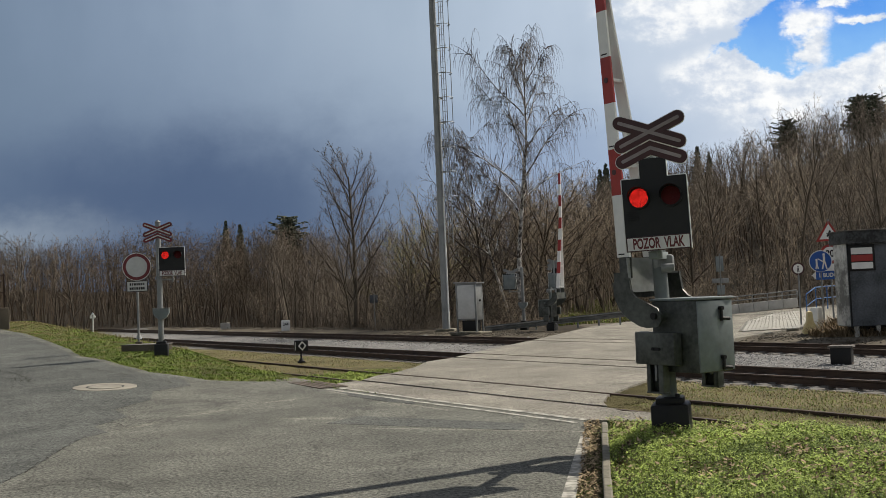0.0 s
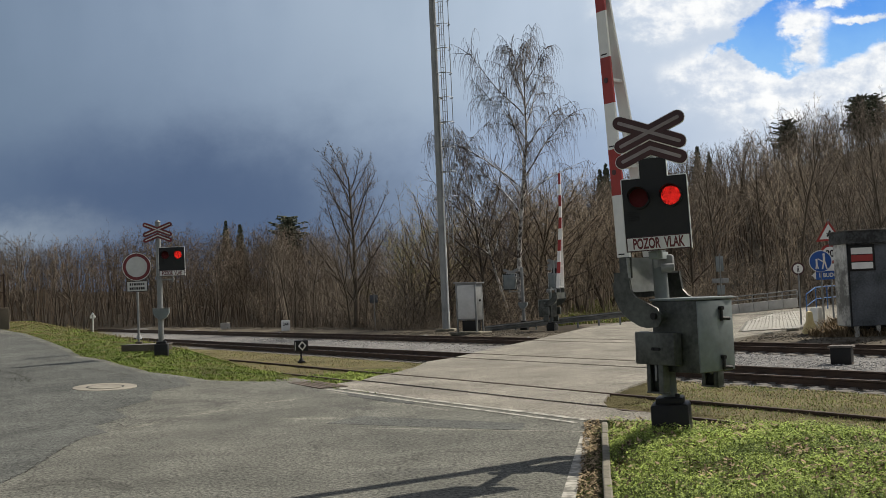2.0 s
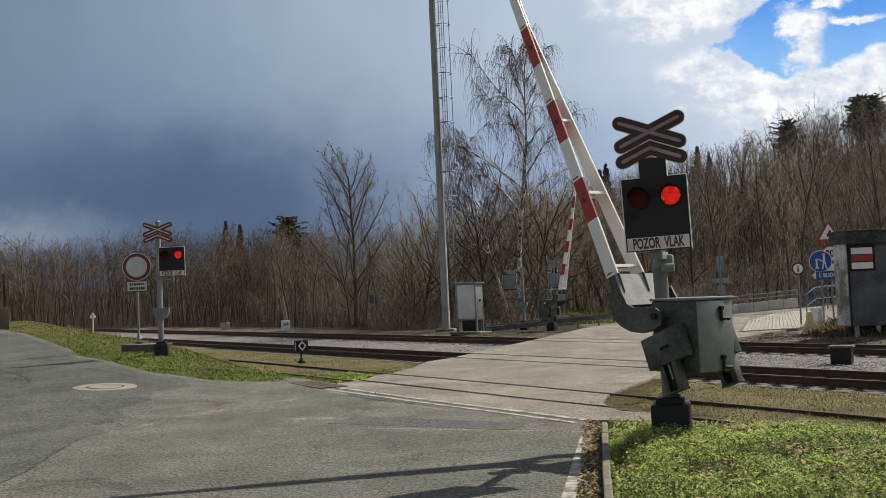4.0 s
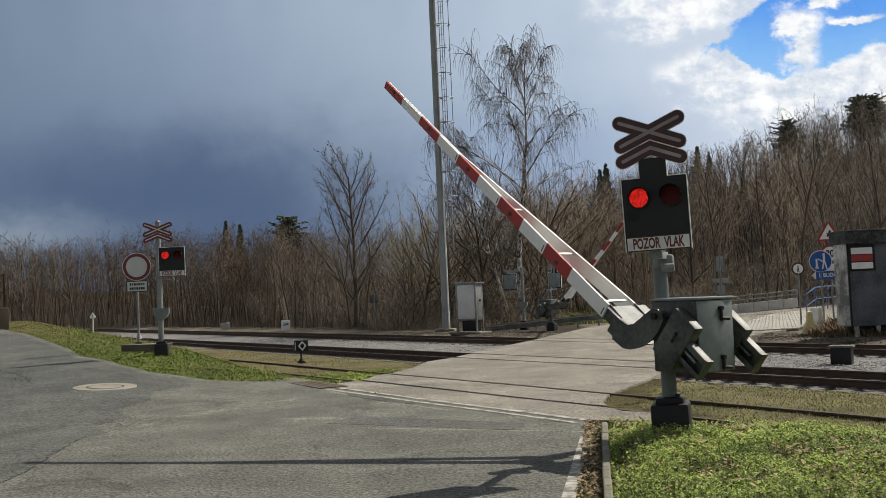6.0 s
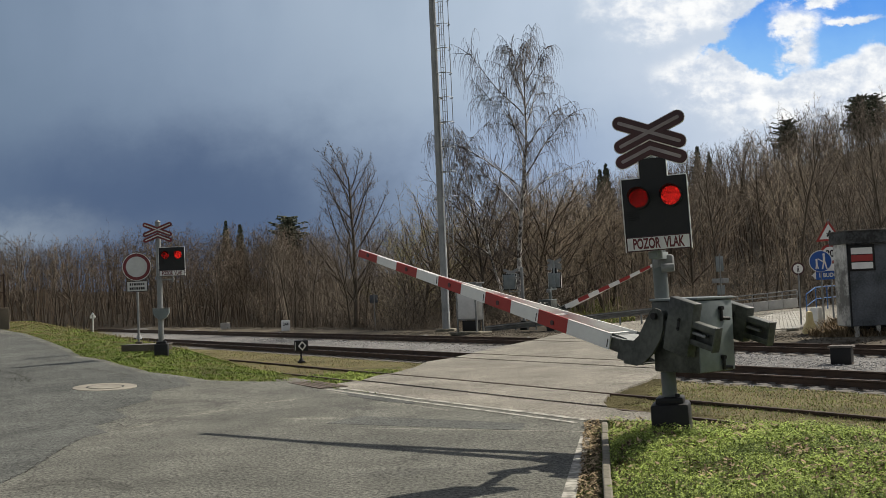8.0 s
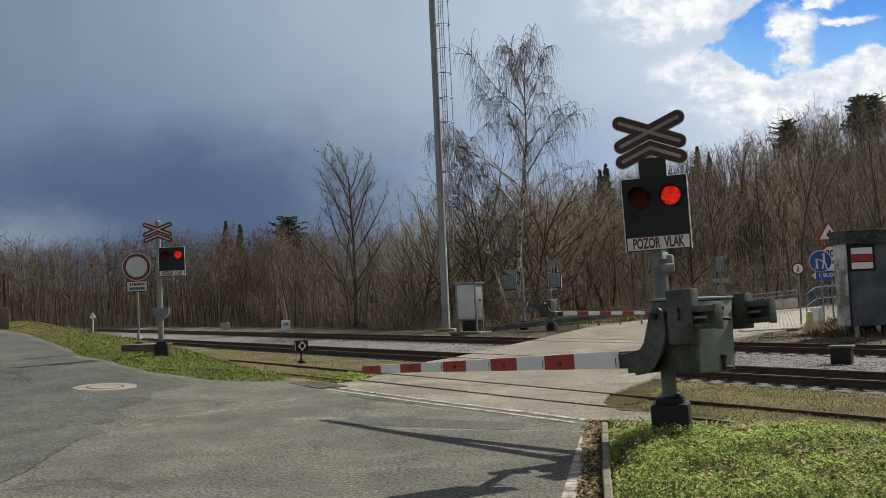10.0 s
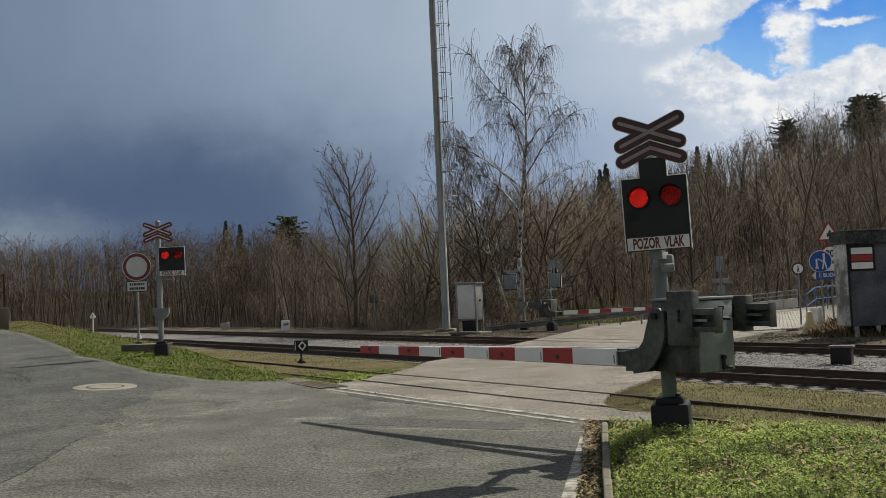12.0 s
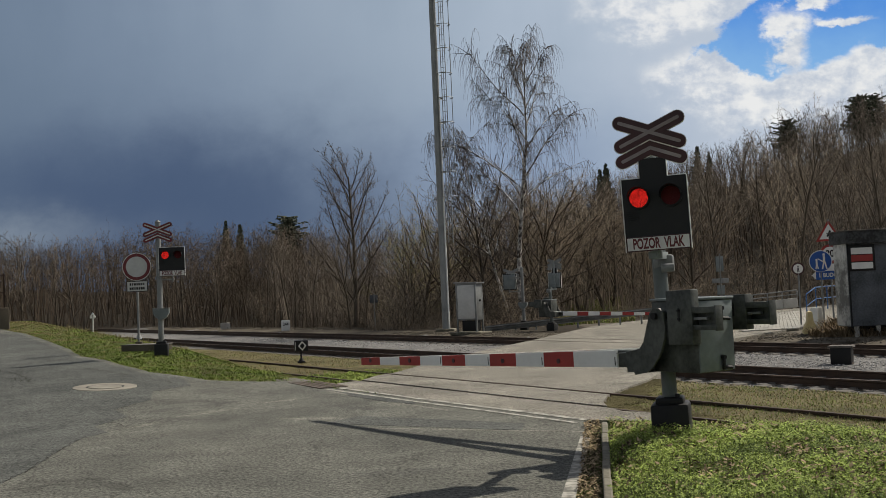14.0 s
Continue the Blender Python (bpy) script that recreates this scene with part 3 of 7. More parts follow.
p = spots(rng, 1100, (-17, -8, 22, 46), lambda x, y: not inside_road(x, y) and 8.9 < across(x, y) + 0.8 * clump(x, y) < 10.4 and clump(x, y, 0.6) > -0.15)
blades("dry_stalks", p, (0.06, 0.24), (0.003, 0.008), (0.2, 0.9), M_DRYBLADE, "dead straw-coloured stalks along the back of the verge", "grass", rng)
p = spots(rng, 26000, (-14, 14, 9, 44), dry_strip)
blades("dry_grass", p, (0.015, 0.05), (0.003, 0.008), (0.7, 2.0), M_DRYBLADE, "dry straw-coloured grass between the tracks", "grass", rng)


def corner(x, y):
    """Lush corner between the drain and the far side of the crossing."""
    return not inside_road(x, y) and (x + 2.3) ** 2 / 1.8 + (y - 25.3) ** 2 / 3.4 < 1.0 + clump(x, y)


p = spots(rng, 2600, (-4.5, 0, 22, 30), corner)
blades("corner_grass", p, (0.02, 0.08), (0.006, 0.014), (0.5, 1.5), M_GRASS, "bright green tuft of grass at the crossing edge", "grass", rng)


p = spots(rng, 26000, (1.5, 12, 8.5, 19), lambda x, y: dry_strip(x, y) and across(x, y) < 15.2)
q = np.array([clump(x, y, 0.7) for x, y, z in p]) + rng.uniform(-0.35, 0.35, len(p)) > -0.10
blades("low_green_grass", p[q], (0.012, 0.04), (0.002, 0.006), (0.6, 2.0), M_VERGE, "low green grass beside the siding", "grass", rng)
blades("low_dry_grass", p[~q], (0.012, 0.04), (0.002, 0.006), (0.6, 2.0), M_DRYBLADE, "low straw-coloured grass beside the siding", "grass", rng)


p = spots(rng, 2600, (1.5, 12, 8.5, 19), lambda x, y: dry_strip(x, y) and across(x, y) < 15.2)
leaflets("leaf_scraps", p, (0.008, 0.026), (0.01, 0.035), M_LITTER, "brown leaf scraps in the low grass by the siding", "leaves", rng)


def shoulder(x, y):
    return across(x, y) < 15.5 and not in_poly(x, y, CROSSING) and in_poly(x - 0.6 - 0.5 * clump(x, y), y, CROSSING)


p = spots(rng, 5200, (1, 10, 11, 24), shoulder)
stones("shoulder_gravel", p + np.array([0, 0, 0.02]), (0.008, 0.028), M_GROUND, "brown gravel along the edge of the crossing", "gravel", rng)


def gutter(x, y):
    return kerb_x(y) - 0.23 < x < kerb_x(y) - 0.01


p = spots(rng, 2400, (0.0, 2.4, 7.0, 14.4), gutter)
leaflets("leaf_litter", p + np.array([0, 0, 0.045]), (0.010, 0.034), (0.0, 0.03), M_LITTER, "brown leaf litter in the gutter", "leaves", rng)


# kerb stones beside the bank
def kerbs():
    kb = tagged(new("kerb"), "pale concrete kerb beside the grass bank", "kerb", kind="structure")
    bm = bmesh.new()
    box(bm, (0, 0, 0), (0.08, 0.985, 0.28), None, 0.016)
    me = bpy.data.meshes.new("kerb_stone")
    bm.to_mesh(me)
    bm.free()
    me.materials.append(M_KERB)
    a = math.atan(0.150)
    y = -1.4
    while y < 12.8:
        ob = new("kerb_stone", me)
        ob.parent = kb
        ob.matrix_basis = Matrix.Translation((kerb_x(y + 0.5) + 0.045 + 0.003 * math.sin(y * 3.1), y + 0.5, -0.022 + 0.004 * math.sin(y * 5.3))) @ Matrix.Rotation(-a + 0.003 * math.sin(y * 7.7), 4, "Z")
        y += 0.99


kerbs()


# ---------------------------------------------------------------- road markings and covers
def strip(name, pts, width, material, label, category, lift=0.006, kind="structure", ragged=0.0):
    bm = bmesh.new()
    prev = None
    fine = []
    for (x0, y0), (x1, y1) in zip(pts, pts[1:]):
        k = max(1, int(math.hypot(x1 - x0, y1 - y0) / (0.3 if ragged < 1 else 0.1)))
        fine += [(x0 + (x1 - x0) * i / k, y0 + (y1 - y0) * i / k) for i in range(k)]
    fine.append(pts[-1])
    if ragged > 1:
        fine = [(x + 0.10 * noise.noise((x * 3.1, y * 3.1, 1.0)) + 0.05 * noise.noise((x * 11, y * 11, 2.0)), y + 0.16 * noise.noise((x * 3.1, y * 3.1, 5.0))) for x, y in fine]
    for i, (x, y) in enumerate(fine):
        a, b = fine[max(0, i - 1)], fine[min(len(fine) - 1, i + 1)]
        d = Vector((b[0] - a[0], b[1] - a[1], 0)).normalized()
        nrm = Vector((-d.y, d.x, 0)) * width / 2 * (1.0 + ragged * noise.noise((x * (2.3 if ragged < 1 else 7.0), y * (2.3 if ragged < 1 else 7.0), 4.0)))
        cur = []
        for s in (1, -1):
            q = Vector((x, y, 0)) + nrm * s
            q.z = road_height(q.x, q.y) + lift + 0.008 * noise.noise((q.x * 0.35, q.y * 0.35, 0.0))
            cur.append(bm.verts.new(q))
        if prev:
            bm.faces.new((prev[0], prev[1], cur[1], cur[0]))
        prev = cur
    ob = part(name, bm, material)
    return tagged(ob, label, category, kind=kind)


strip("stop_line", [(-2.30, 21.65), (1.93, 14.60)], 0.13, M_WHITELINE, "worn pale line across the road", "road marking", 0.007)
strip("stop_line", [(-2.62, 21.62), (1.75, 14.32)], 0.10, M_WHITELINE, "worn pale line across the road", "road marking", 0.007)
M_SEAM = asphalt("pale_patch_asphalt", (0.115, 0.111, 0.096), (0.225, 0.217, 0.187), 0.1)
M_PATCH = asphalt("darker_patch_asphalt", (0.050, 0.053, 0.050), (0.100, 0.103, 0.095), 0.2)
M_CRACK = mat("open_crack", (0.018, 0.017, 0.015), (0.05, 0.047, 0.04), 0.95, grain=20, stain=3, bump=0.3, spec=0.1)
sheet("road_patch", [(-5.05, 9.5), (-5.02, 11.4), (-5.1, 12.5), (-5.35, 14.1), (-5.45, 15.2), (-5.25, 15.7), (-5.75, 16.5), (-5.55, 17.6), (-6.1, 18.6), (-5.85, 20.0), (-6.2, 21.4), (-5.7, 22.6), (-6.1, 23.6), (-6.5, 24.2), (-7.35, 24.6),
                     (-8.66, 26.4), (-9.6, 28.0), (-10.8, 29.5), (-12.1, 32.2), (-14.25, 36.0), (-17.3, 41.3), (-21.0, 44.5), (-30.0, 44.5), (-30.0, 9.5)], M_PATCH, 0.004, 0.6, "darker grey asphalt patch in the forecourt", "road repair")
sheet("road_patch", [(-1.9, 15.6), (0.95, 13.85), (1.05, 14.5), (-1.45, 16.4)], M_PATCH, 0.004, 0.6, "darker grey asphalt patch before the crossing", "road repair")
strip("road_crack", [(-5.02, 10.2), (-5.02, 11.4), (-5.12, 12.5), (-5.37, 14.1), (-5.47, 15.2), (-5.30, 15.8), (-5.0, 16.3)], 0.013, M_CRACK, "dark open crack along the asphalt patch", "road repair", 0.009, ragged=1.6)
for crack in ([(-11.63, 26.51), (-10.83, 25.47), (-10.11, 24.4), (-9.59, 23.38)], [(-10.89, 24.8), (-10.32, 24.26), (-9.77, 23.44)], [(-10.4, 23.1), (-10.03, 22.84), (-9.42, 22.44)],
              [(-5.72, 16.96), (-5.53, 16.78), (-5.27, 16.46)], [(-9.39, 26.2), (-7.9, 24.4), (-7.2, 23.9)], [(-6.5, 23.2), (-6.07, 22.76), (-5.6, 22.7)]):
    strip("road_crack", crack, 0.024, M_CRACK, "short dark crack in the forecourt asphalt", "road repair", 0.012, ragged=1.7)
sheet("road_patch", [(-2.25, 21.0), (-1.52, 20.0), (-0.62, 18.3), (-0.62, 17.85), (-1.08, 18.36), (-1.95, 19.9)], M_PATCH, 0.004, 0.6, "narrow dark asphalt patch beside the stop line", "road repair")
strip("repair_seam", [(-2.55, 21.2), (-1.63, 19.53), (-0.82, 17.97), (-0.02, 16.6)], 0.10, M_SEAM, "thin pale repair seam in the asphalt", "road repair", 0.003, ragged=0.8)

strip("repair_seam", [(-1.35, 14.9), (0.2, 14.15), (1.78, 13.41)], 0.07, M_SEAM, "thin pale repair seam in the asphalt", "road repair", 0.003, ragged=0.8)
strip("edge_line", [(0.70, 7.8), (1.02, 9.2), (1.70, 13.0)], 0.13, M_WHITELINE, "worn pale edge strip of the road", "road marking", 0.007)


# ---------------------------------------------------------------- level-crossing signals
def crossbuck(parent, z, length=0.84, width=0.15, y=-0.06, field=None, rim=None, behind=None):
    """Two crossed bars and the half cross below, each a bar with a pale field and a dark red rim."""
    field, edge, behind = field or M_STRIPESHADE, rim or M_DARKRED, behind or M_GALV
    w2, l2 = width * 0.26, length - width * 0.72
    for name, ang, yy in (("cross_arm", 22.5, y), ("cross_arm", -22.5, y - 0.005)):
        m = Matrix.Translation((0, yy, z)) @ Matrix.Rotation(radians(ang), 4, "Y")
        bm = bmesh.new()
        plate(bm, stadium(length + 0.016, width + 0.016), 0.01, m @ Matrix.Translation((0, 0.012, 0)))
        back = part("backing", bm, behind)
        bm = bmesh.new()
        plate(bm, stadium(length, width), 0.014, m)
        arm = part(name, bm, edge, parent, "dark red bar with a pale middle stripe")
        back.parent = arm
        bm = bmesh.new()
        plate(bm, stadium(l2, w2), 0.008, m @ Matrix.Translation((0, -0.008 if ang > 0 else -0.0045, 0)))
        part("stripe", bm, field, arm)
    # half cross
    zz = z - 0.165
    for grow, thick, yy, mt, nm in ((0.016, 0.01, y + 0.03, behind, "backing"), (0.0, 0.014, y + 0.016, edge, "half_cross"), (-0.62, 0.004, y + 0.012, field, "stripe")):
        ww = width + grow if grow > -0.5 else w2
        ll = length / 2 + (grow / 2 if grow > -0.5 else -0.06)
        c, s = math.cos(radians(22.5)), math.sin(radians(22.5))
        h = ww / 2
        right = []
        for k in range(7):
            t = radians(-90 + 30 * k)
            px, pz = ll - h + h * math.cos(t), h * math.sin(t)
            right.append((px * c + pz * s, -px * s + pz * c))
        pts = [(0, -h / c)] + right + [(0, h / c)] + [(-x, q) for x, q in right[::-1]]
        bm = bmesh.new()
        plate(bm, [(x, q + zz) for x, q in pts], thick, Matrix.Translation((0, yy, 0)))
        ob = part(nm, bm, mt, parent)
        if nm == "half_cross":
            half = ob
        elif nm == "stripe":
            ob.parent = half
    return half


SHUTTERS = []


def lamp(head, x, z, r, lit):
    """A red lamp: housing ring with a hood, an always lit lens, and an added fine grille with a sliding louvre behind
    it to mimic blinking.
    """
    bm = bmesh.new()
    out = circle(r * 1.16, 28)
    inn = circle(r, 28)
    a = [bm.verts.new((x + p, -0.06, z + q)) for p, q in out]
    b = [bm.verts.new((x + p, -0.06, z + q)) for p, q in inn]
    c = [bm.verts.new((x + p, -0.02, z + q)) for p, q in out]
    d = [bm.verts.new((x + p, -0.02, z + q)) for p, q in inn]
    for i in range(28):
        j = (i + 1) % 28
        for u, v in ((a, b), (c, a), (b, d)):
            bm.faces.new((u[i], u[j], v[j], v[i]))
    ring = part("lamp", bm, M_BLACK, head, "round signal lamp with a black hood")
    bm = bmesh.new()
    n = 18
    rows = []
    for yy in (-0.05, -0.20):
        rows.append([[bm.verts.new((x + rr * math.cos(t), yy, z + rr * math.sin(t))) for t in np.linspace(radians(-15 if yy > -0.1 else 25), radians(195 if yy > -0.1 else 155), n)]
                     for rr in (r * 1.15, r * 1.09)])
    for i in range(n - 1):
        for k in (0, 1):
            bm.faces.new((rows[0][k][i], rows[0][k][i + 1], rows[1][k][i + 1], rows[1][k][i]))
        bm.faces.new((rows[1][0][i], rows[1][0][i + 1], rows[1][1][i + 1], rows[1][1][i]))
    part("hood", bm, M_BLACK, ring)
    bm = bmesh.new()
    plate(bm, circle(r, 28, x, z), 0.012, Matrix.Translation((0, 0.002, 0)))
    part("lens", bm, lit, ring, "red signal lens")
    bm = bmesh.new()
    louvre(bm, r * 1.08, 0.0, x, z)
    part("grille", bm, M_LENSOFF, ring, "added fine dark red slats that help mimic blinking").location.y = -0.004
    return ring


PITCH = 0.0046


def louvre(bm, r, shift, x=0.0, z=0.0):
    """Fine level slats that cover every other strip of a disc."""
    k = int(r / PITCH) + 1
    for i in range(-k, k + 1):
        q = i * PITCH
        w = math.sqrt(max(0.0, r * r - q * q))
        if w > 0.004:
            box(bm, (x, 0, z + q), (2 * w, 0.0012, PITCH * 0.515))


def shutter(head, x, z, r):
    """Added slats like the grille's that slide to mimic blinking, half a pitch lower when shut."""
    bm = bmesh.new()
    louvre(bm, r * 1.08, 0.0)
    ob = part("added_blind", bm, M_LENSOFF, head, "added dark red louvre that hides the lit lens to mimic blinking")
    ob.matrix_basis = Matrix.Translation((x, -0.0022, z))
    return ob


def signal_head(parent, m, neck=True):
    """Black board with two red lamps, a blank lower lamp and the text plate. Origin at the board's bottom middle, front to -y."""
    head = new("signal_head")
    head.parent = parent
    head.matrix_basis = m
    W, H = 0.767, 0.88
    lamps = ((-0.19, 0.645), (0.19, 0.645))
    # board with round openings for the lamps
    bm = bmesh.new()
    box(bm, (0, 0.075, H / 2), (W - 0.10, 0.11, H - 0.08), None, 0.02)
    part("housing", bm, M_GREYGREEN, head, "pale grey signal housing")
    bm = bmesh.new()
    rim = [bm.verts.new((x, -0.016, q)) for x, q in ((-W / 2, 0), (W / 2, 0), (W / 2, H)) + (((0.16, H), (0.16, H + 0.235), (-0.16, H + 0.235), (-0.16, H)) if neck else ()) + ((-W / 2, H),)]
    es = [bm.edges.new((rim[i], rim[(i + 1) % len(rim)])) for i in range(len(rim))]
    for cx, cz in lamps:
        ring = [bm.verts.new((x, -0.016, q)) for x, q in circle(0.118, 28, cx, cz)]
        es += [bm.edges.new((ring[i], ring[(i + 1) % 28])) for i in range(28)]
    bmesh.ops.triangle_fill(bm, use_beauty=True, use_dissolve=False, edges=es)
    front = bm.faces[:]
    ex = bmesh.ops.extrude_face_region(bm, geom=front)
    for v in ex["geom"]:
        if isinstance(v, bmesh.types.BMVert):
            v.co.y += 0.03
    bmesh.ops.recalc_face_normals(bm, faces=bm.faces[:])
    part("board", bm, M_BOARD, head, "matt black board with a neck")
    # white strips along the edge stand in for the sun on the rim
    top = [((0.166, 0, H + 0.118), (0.010, 0.05, 0.225)), ((-0.166, 0, H + 0.118), (0.010, 0.05, 0.225)), ((0.275, 0, H + 0.005), (0.21, 0.05, 0.009)), ((-0.275, 0, H + 0.005), (0.21, 0.05, 0.009))]
    for c, q in [((W / 2 + 0.006, 0.0, H / 2), (0.010, 0.05, H)), ((-W / 2 - 0.006, 0.0, H / 2), (0.010, 0.05, H))] + (top if neck else [((0, 0, H + 0.005), (W, 0.05, 0.009))]):
        boxpart("sunlit_rim", c, q, M_WHITE, head, 0, "white strip that mimics a sunlit board edge")
    for cx, cz in lamps:
        lamp(head, cx, cz, 0.115, M_LAMPON)
    bm = bmesh.new()
    plate(bm, circle(0.10, 28, 0, 0.33), 0.02, Matrix.Translation((0, -0.03, 0)))
    part("blank_lamp", bm, M_BOARD, head, "unlit dark lower lamp")
    bm = bmesh.new()
    for k in range(5):
        box(bm, (-0.27, -0.02, 0.38 + 0.025 * k), (0.14, 0.01, 0.008))
    part("vent", bm, M_BLACK, head)
    # text plate
    bm = bmesh.new()
    box(bm, (0, -0.022, 0.088), (W - 0.012, 0.012, 0.176), None, 0.003)
    pl = part("text_plate", bm, M_DARKRED, head, "red-framed pale plate reading POZOR VLAK")
    bm = bmesh.new()
    box(bm, (0, -0.029, 0.088), (W - 0.035, 0.004, 0.152))
    part("plate_field", bm, M_PLATE, pl)
    lettering("lettering", "POZOR  VLAK", 0.172, M_LETTER, pl, Matrix.Translation((0, -0.0325, 0.085)) @ Matrix.Rotation(radians(90), 4, "X"), squeeze=0.55)
    blinds = [shutter(head, cx, cz, 0.115) for cx, cz in lamps]
    SHUTTERS.append(blinds)
    return head


def footing(parent, w=0.42, h=0.27):
    bm = bmesh.new()
    box(bm, (0, 0, h / 2 - 0.12), (w, w, h + 0.2), None, 0.035)
    box(bm, (0.0, 0, h + 0.0), (w * 0.74, w * 0.74, 0.10), None, 0.03)
    rod(bm, (0.09, -0.1, h), (0.09, -0.1, h + 0.085), 0.03, 0.025, 8)
    part("footing", bm, M_BLACK, parent, "black protective foot cover")


def boom(parent_name, label, red_side=1, group="barrier booms"):
    """A barrier boom at its axle: x along the boom to its tip, y to the side, z up when lowered."""
    th = thing(parent_name, label, "barrier boom", group=group)
    s = 0.538
    l_end = 1.406 + 9 * s
    l0 = 0.68
    zb, hr, ht = -0.586, 0.20, 0.112

    def width(l):
        return max(0.035, 0.42 - 0.385 * (l - l0) / 3.4)

    def yy(l, side=1):
        return 0.0618 * l - (0 if side > 0 else width(l))

    for side in (1, -1):
        edges = [l_end - i * s for i in range(10)] + [l0]
        rail = None
        for i in range(10):
            a, b = edges[i + 1], edges[i]
            bm = bmesh.new()
            vs = []
            for l in (a, b):
                hh = hr + (ht - hr) * (l - l0) / (l_end - l0)
                y0 = yy(l, side)
                vs.append([bm.verts.new((l, y0 + dy, zb + q)) for dy, q in ((0.012, 0), (0.012, hh), (-0.012, hh), (-0.012, 0))])
            for k in range(4):
                bm.faces.new((vs[0][k], vs[0][(k + 1) % 4], vs[1][(k + 1) % 4], vs[1][k]))
            bm.faces.new(vs[0][::-1])
            bm.faces.new(vs[1])
            bmesh.ops.recalc_face_normals(bm, faces=bm.faces[:])
            seg = part("boom_section", bm, M_RED if i % 2 == 0 and side == red_side else M_WHITE, th, "red section" if i % 2 == 0 and side == red_side else "white section")
            if side == red_side == 1 and i % 2 == 0:
                l = (a + b) / 2
                bm = bmesh.new()
                rod(bm, (l, yy(l) + 0.010, zb + 0.072), (l, yy(l) + 0.019, zb + 0.072), 0.033, n=20)
                part("reflector", bm, M_DARKRED, seg, "dark round reflector")
            elif side == 1 and i > 2:
                bm = bmesh.new()
                for q in (0.035, 0.06, 0.085, 0.11):
                    box(bm, (a + 0.035 + (0.01 if q == 0.075 else 0), yy(a) + 0.013, zb + q), (0.016, 0.004, 0.026))
                part("maker_mark", bm, M_BLACK, seg, "small dark mark")
    for l in (0.78, 1.75, 2.75, 3.75):
        bm = bmesh.new()
        box(bm, (l, yy(l) - width(l) / 2, zb + 0.18 - 0.016 * l), (0.035, width(l), 0.012))
        box(bm, (l, yy(l) - width(l) / 2, zb + 0.02), (0.035, width(l), 0.012))
        part("strut", bm, M_WHITE, th)
    bm = bmesh.new()
    box(bm, (l_end - 0.01, yy(l_end) - 0.03, zb + ht / 2), (0.02, 0.08, ht - 0.02))
    part("tip", bm, M_RED, th)
    # root fork: a cranked plate on each side of the drive, a cover and cross plates between them
    out = [(0.50, -0.405), (0.45, -0.40), (0.28, -0.365), (0.21, -0.29), (0.13, -0.08), (0.085, 0.035), (0.02, 0.085), (-0.06, 0.085), (-0.12, 0.04), (-0.14, -0.12), (-0.12, -0.25), (-0.04, -0.43), (0.08, -0.57),
           (0.18, -0.635), (0.38, -0.665), (0.39, -0.635), (0.50, -0.64)]
    for y0 in (0.045, -0.80):
        bm = bmesh.new()
        plate(bm, out, 0.03, Matrix.Translation((0, y0, 0)))
        cr = part("side_plate", bm, M_GREEN, th, "dark green cranked side plate")
        bm = bmesh.new()
        s0 = 0.075 if y0 > 0 else -0.80
        rod(bm, (0.0, s0, 0), (0.0, s0 + (0.035 if y0 > 0 else -0.035), 0), 0.04, n=16)
        part("axle_cap", bm, M_BLACK, cr)
    bm = bmesh.new()
    box(bm, (0.47, -0.24, -0.405), (0.40, 0.62, 0.012), Matrix.Rotation(radians(4), 3, "Y"))
    part("cover_sheet", bm, M_COVER, th, "pale metal cover sheet")
    bm = bmesh.new()
    box(bm, (0.34, -0.36, -0.625), (0.28, 0.78, 0.014), Matrix.Rotation(radians(-3), 3, "Y"))
    part("bottom_sheet", bm, M_GREEN, th)
    bm = bmesh.new()
    box(bm, (0.49, -0.36, -0.52), (0.02, 0.80, 0.22))
    part("end_plate", bm, M_GREEN, th)
    for side in (1, -1):
        bm = bmesh.new()
        box(bm, (0.57, yy(0.57, side) - 0.016 * side, -0.487), (0.27, 0.016, 0.20), None, 0.004)
        part("boom_root", bm, M_GREEN, th, "dark green root of the boom")
    # counterweights on both sides of the drive
    for y, zc, zh in ((0.016, -0.028, 0.60), (-0.86, -0.01, 0.40)):
        bm = bmesh.new()
        box(bm, (-0.367, y, zc), (0.365, 0.13, zh), None, 0.012)
        w = part("counterweight", bm, M_GREEN, th, "dark green steel counterweight")
        f = y + 0.065
        bm = bmesh.new()
        plate(bm, stadium(0.20, 0.068), 0.005, Matrix.Translation((-0.37, f - 0.001, zc + 0.03)) @ Matrix.Rotation(radians(90), 4, "Y"))
        part("slot_frame", bm, M_GREEN, w)
        bm = bmesh.new()
        plate(bm, stadium(0.15, 0.036), 0.006, Matrix.Translation((-0.37, f + 0.001, zc + 0.03)) @ Matrix.Rotation(radians(90), 4, "Y"))
        for q in (-0.045, 0.045):
            rod(bm, (-0.37, f, zc + 0.03 + q), (-0.37, f + 0.022, zc + 0.03 + q), 0.016, n=6)
        part("slot", bm, M_BLACK, w)
        # channel that carries the adjusting weight: a web with two flanges and a bar between them
        x0, zz = -0.70, zc - 0.02
        bm = bmesh.new()
        box(bm, (x0, y - 0.045, zz), (0.34, 0.014, 0.25), None, 0.003)
        box(bm, (x0, y, zz + 0.118), (0.34, 0.10, 0.014), None, 0.003)
        box(bm, (x0, y, zz - 0.118), (0.34, 0.10, 0.014), None, 0.003)
        box(bm, (x0, y + 0.046, zz + 0.088), (0.34, 0.012, 0.06), None, 0.003)
        box(bm, (x0, y + 0.046, zz - 0.092), (0.34, 0.012, 0.05), None, 0.003)
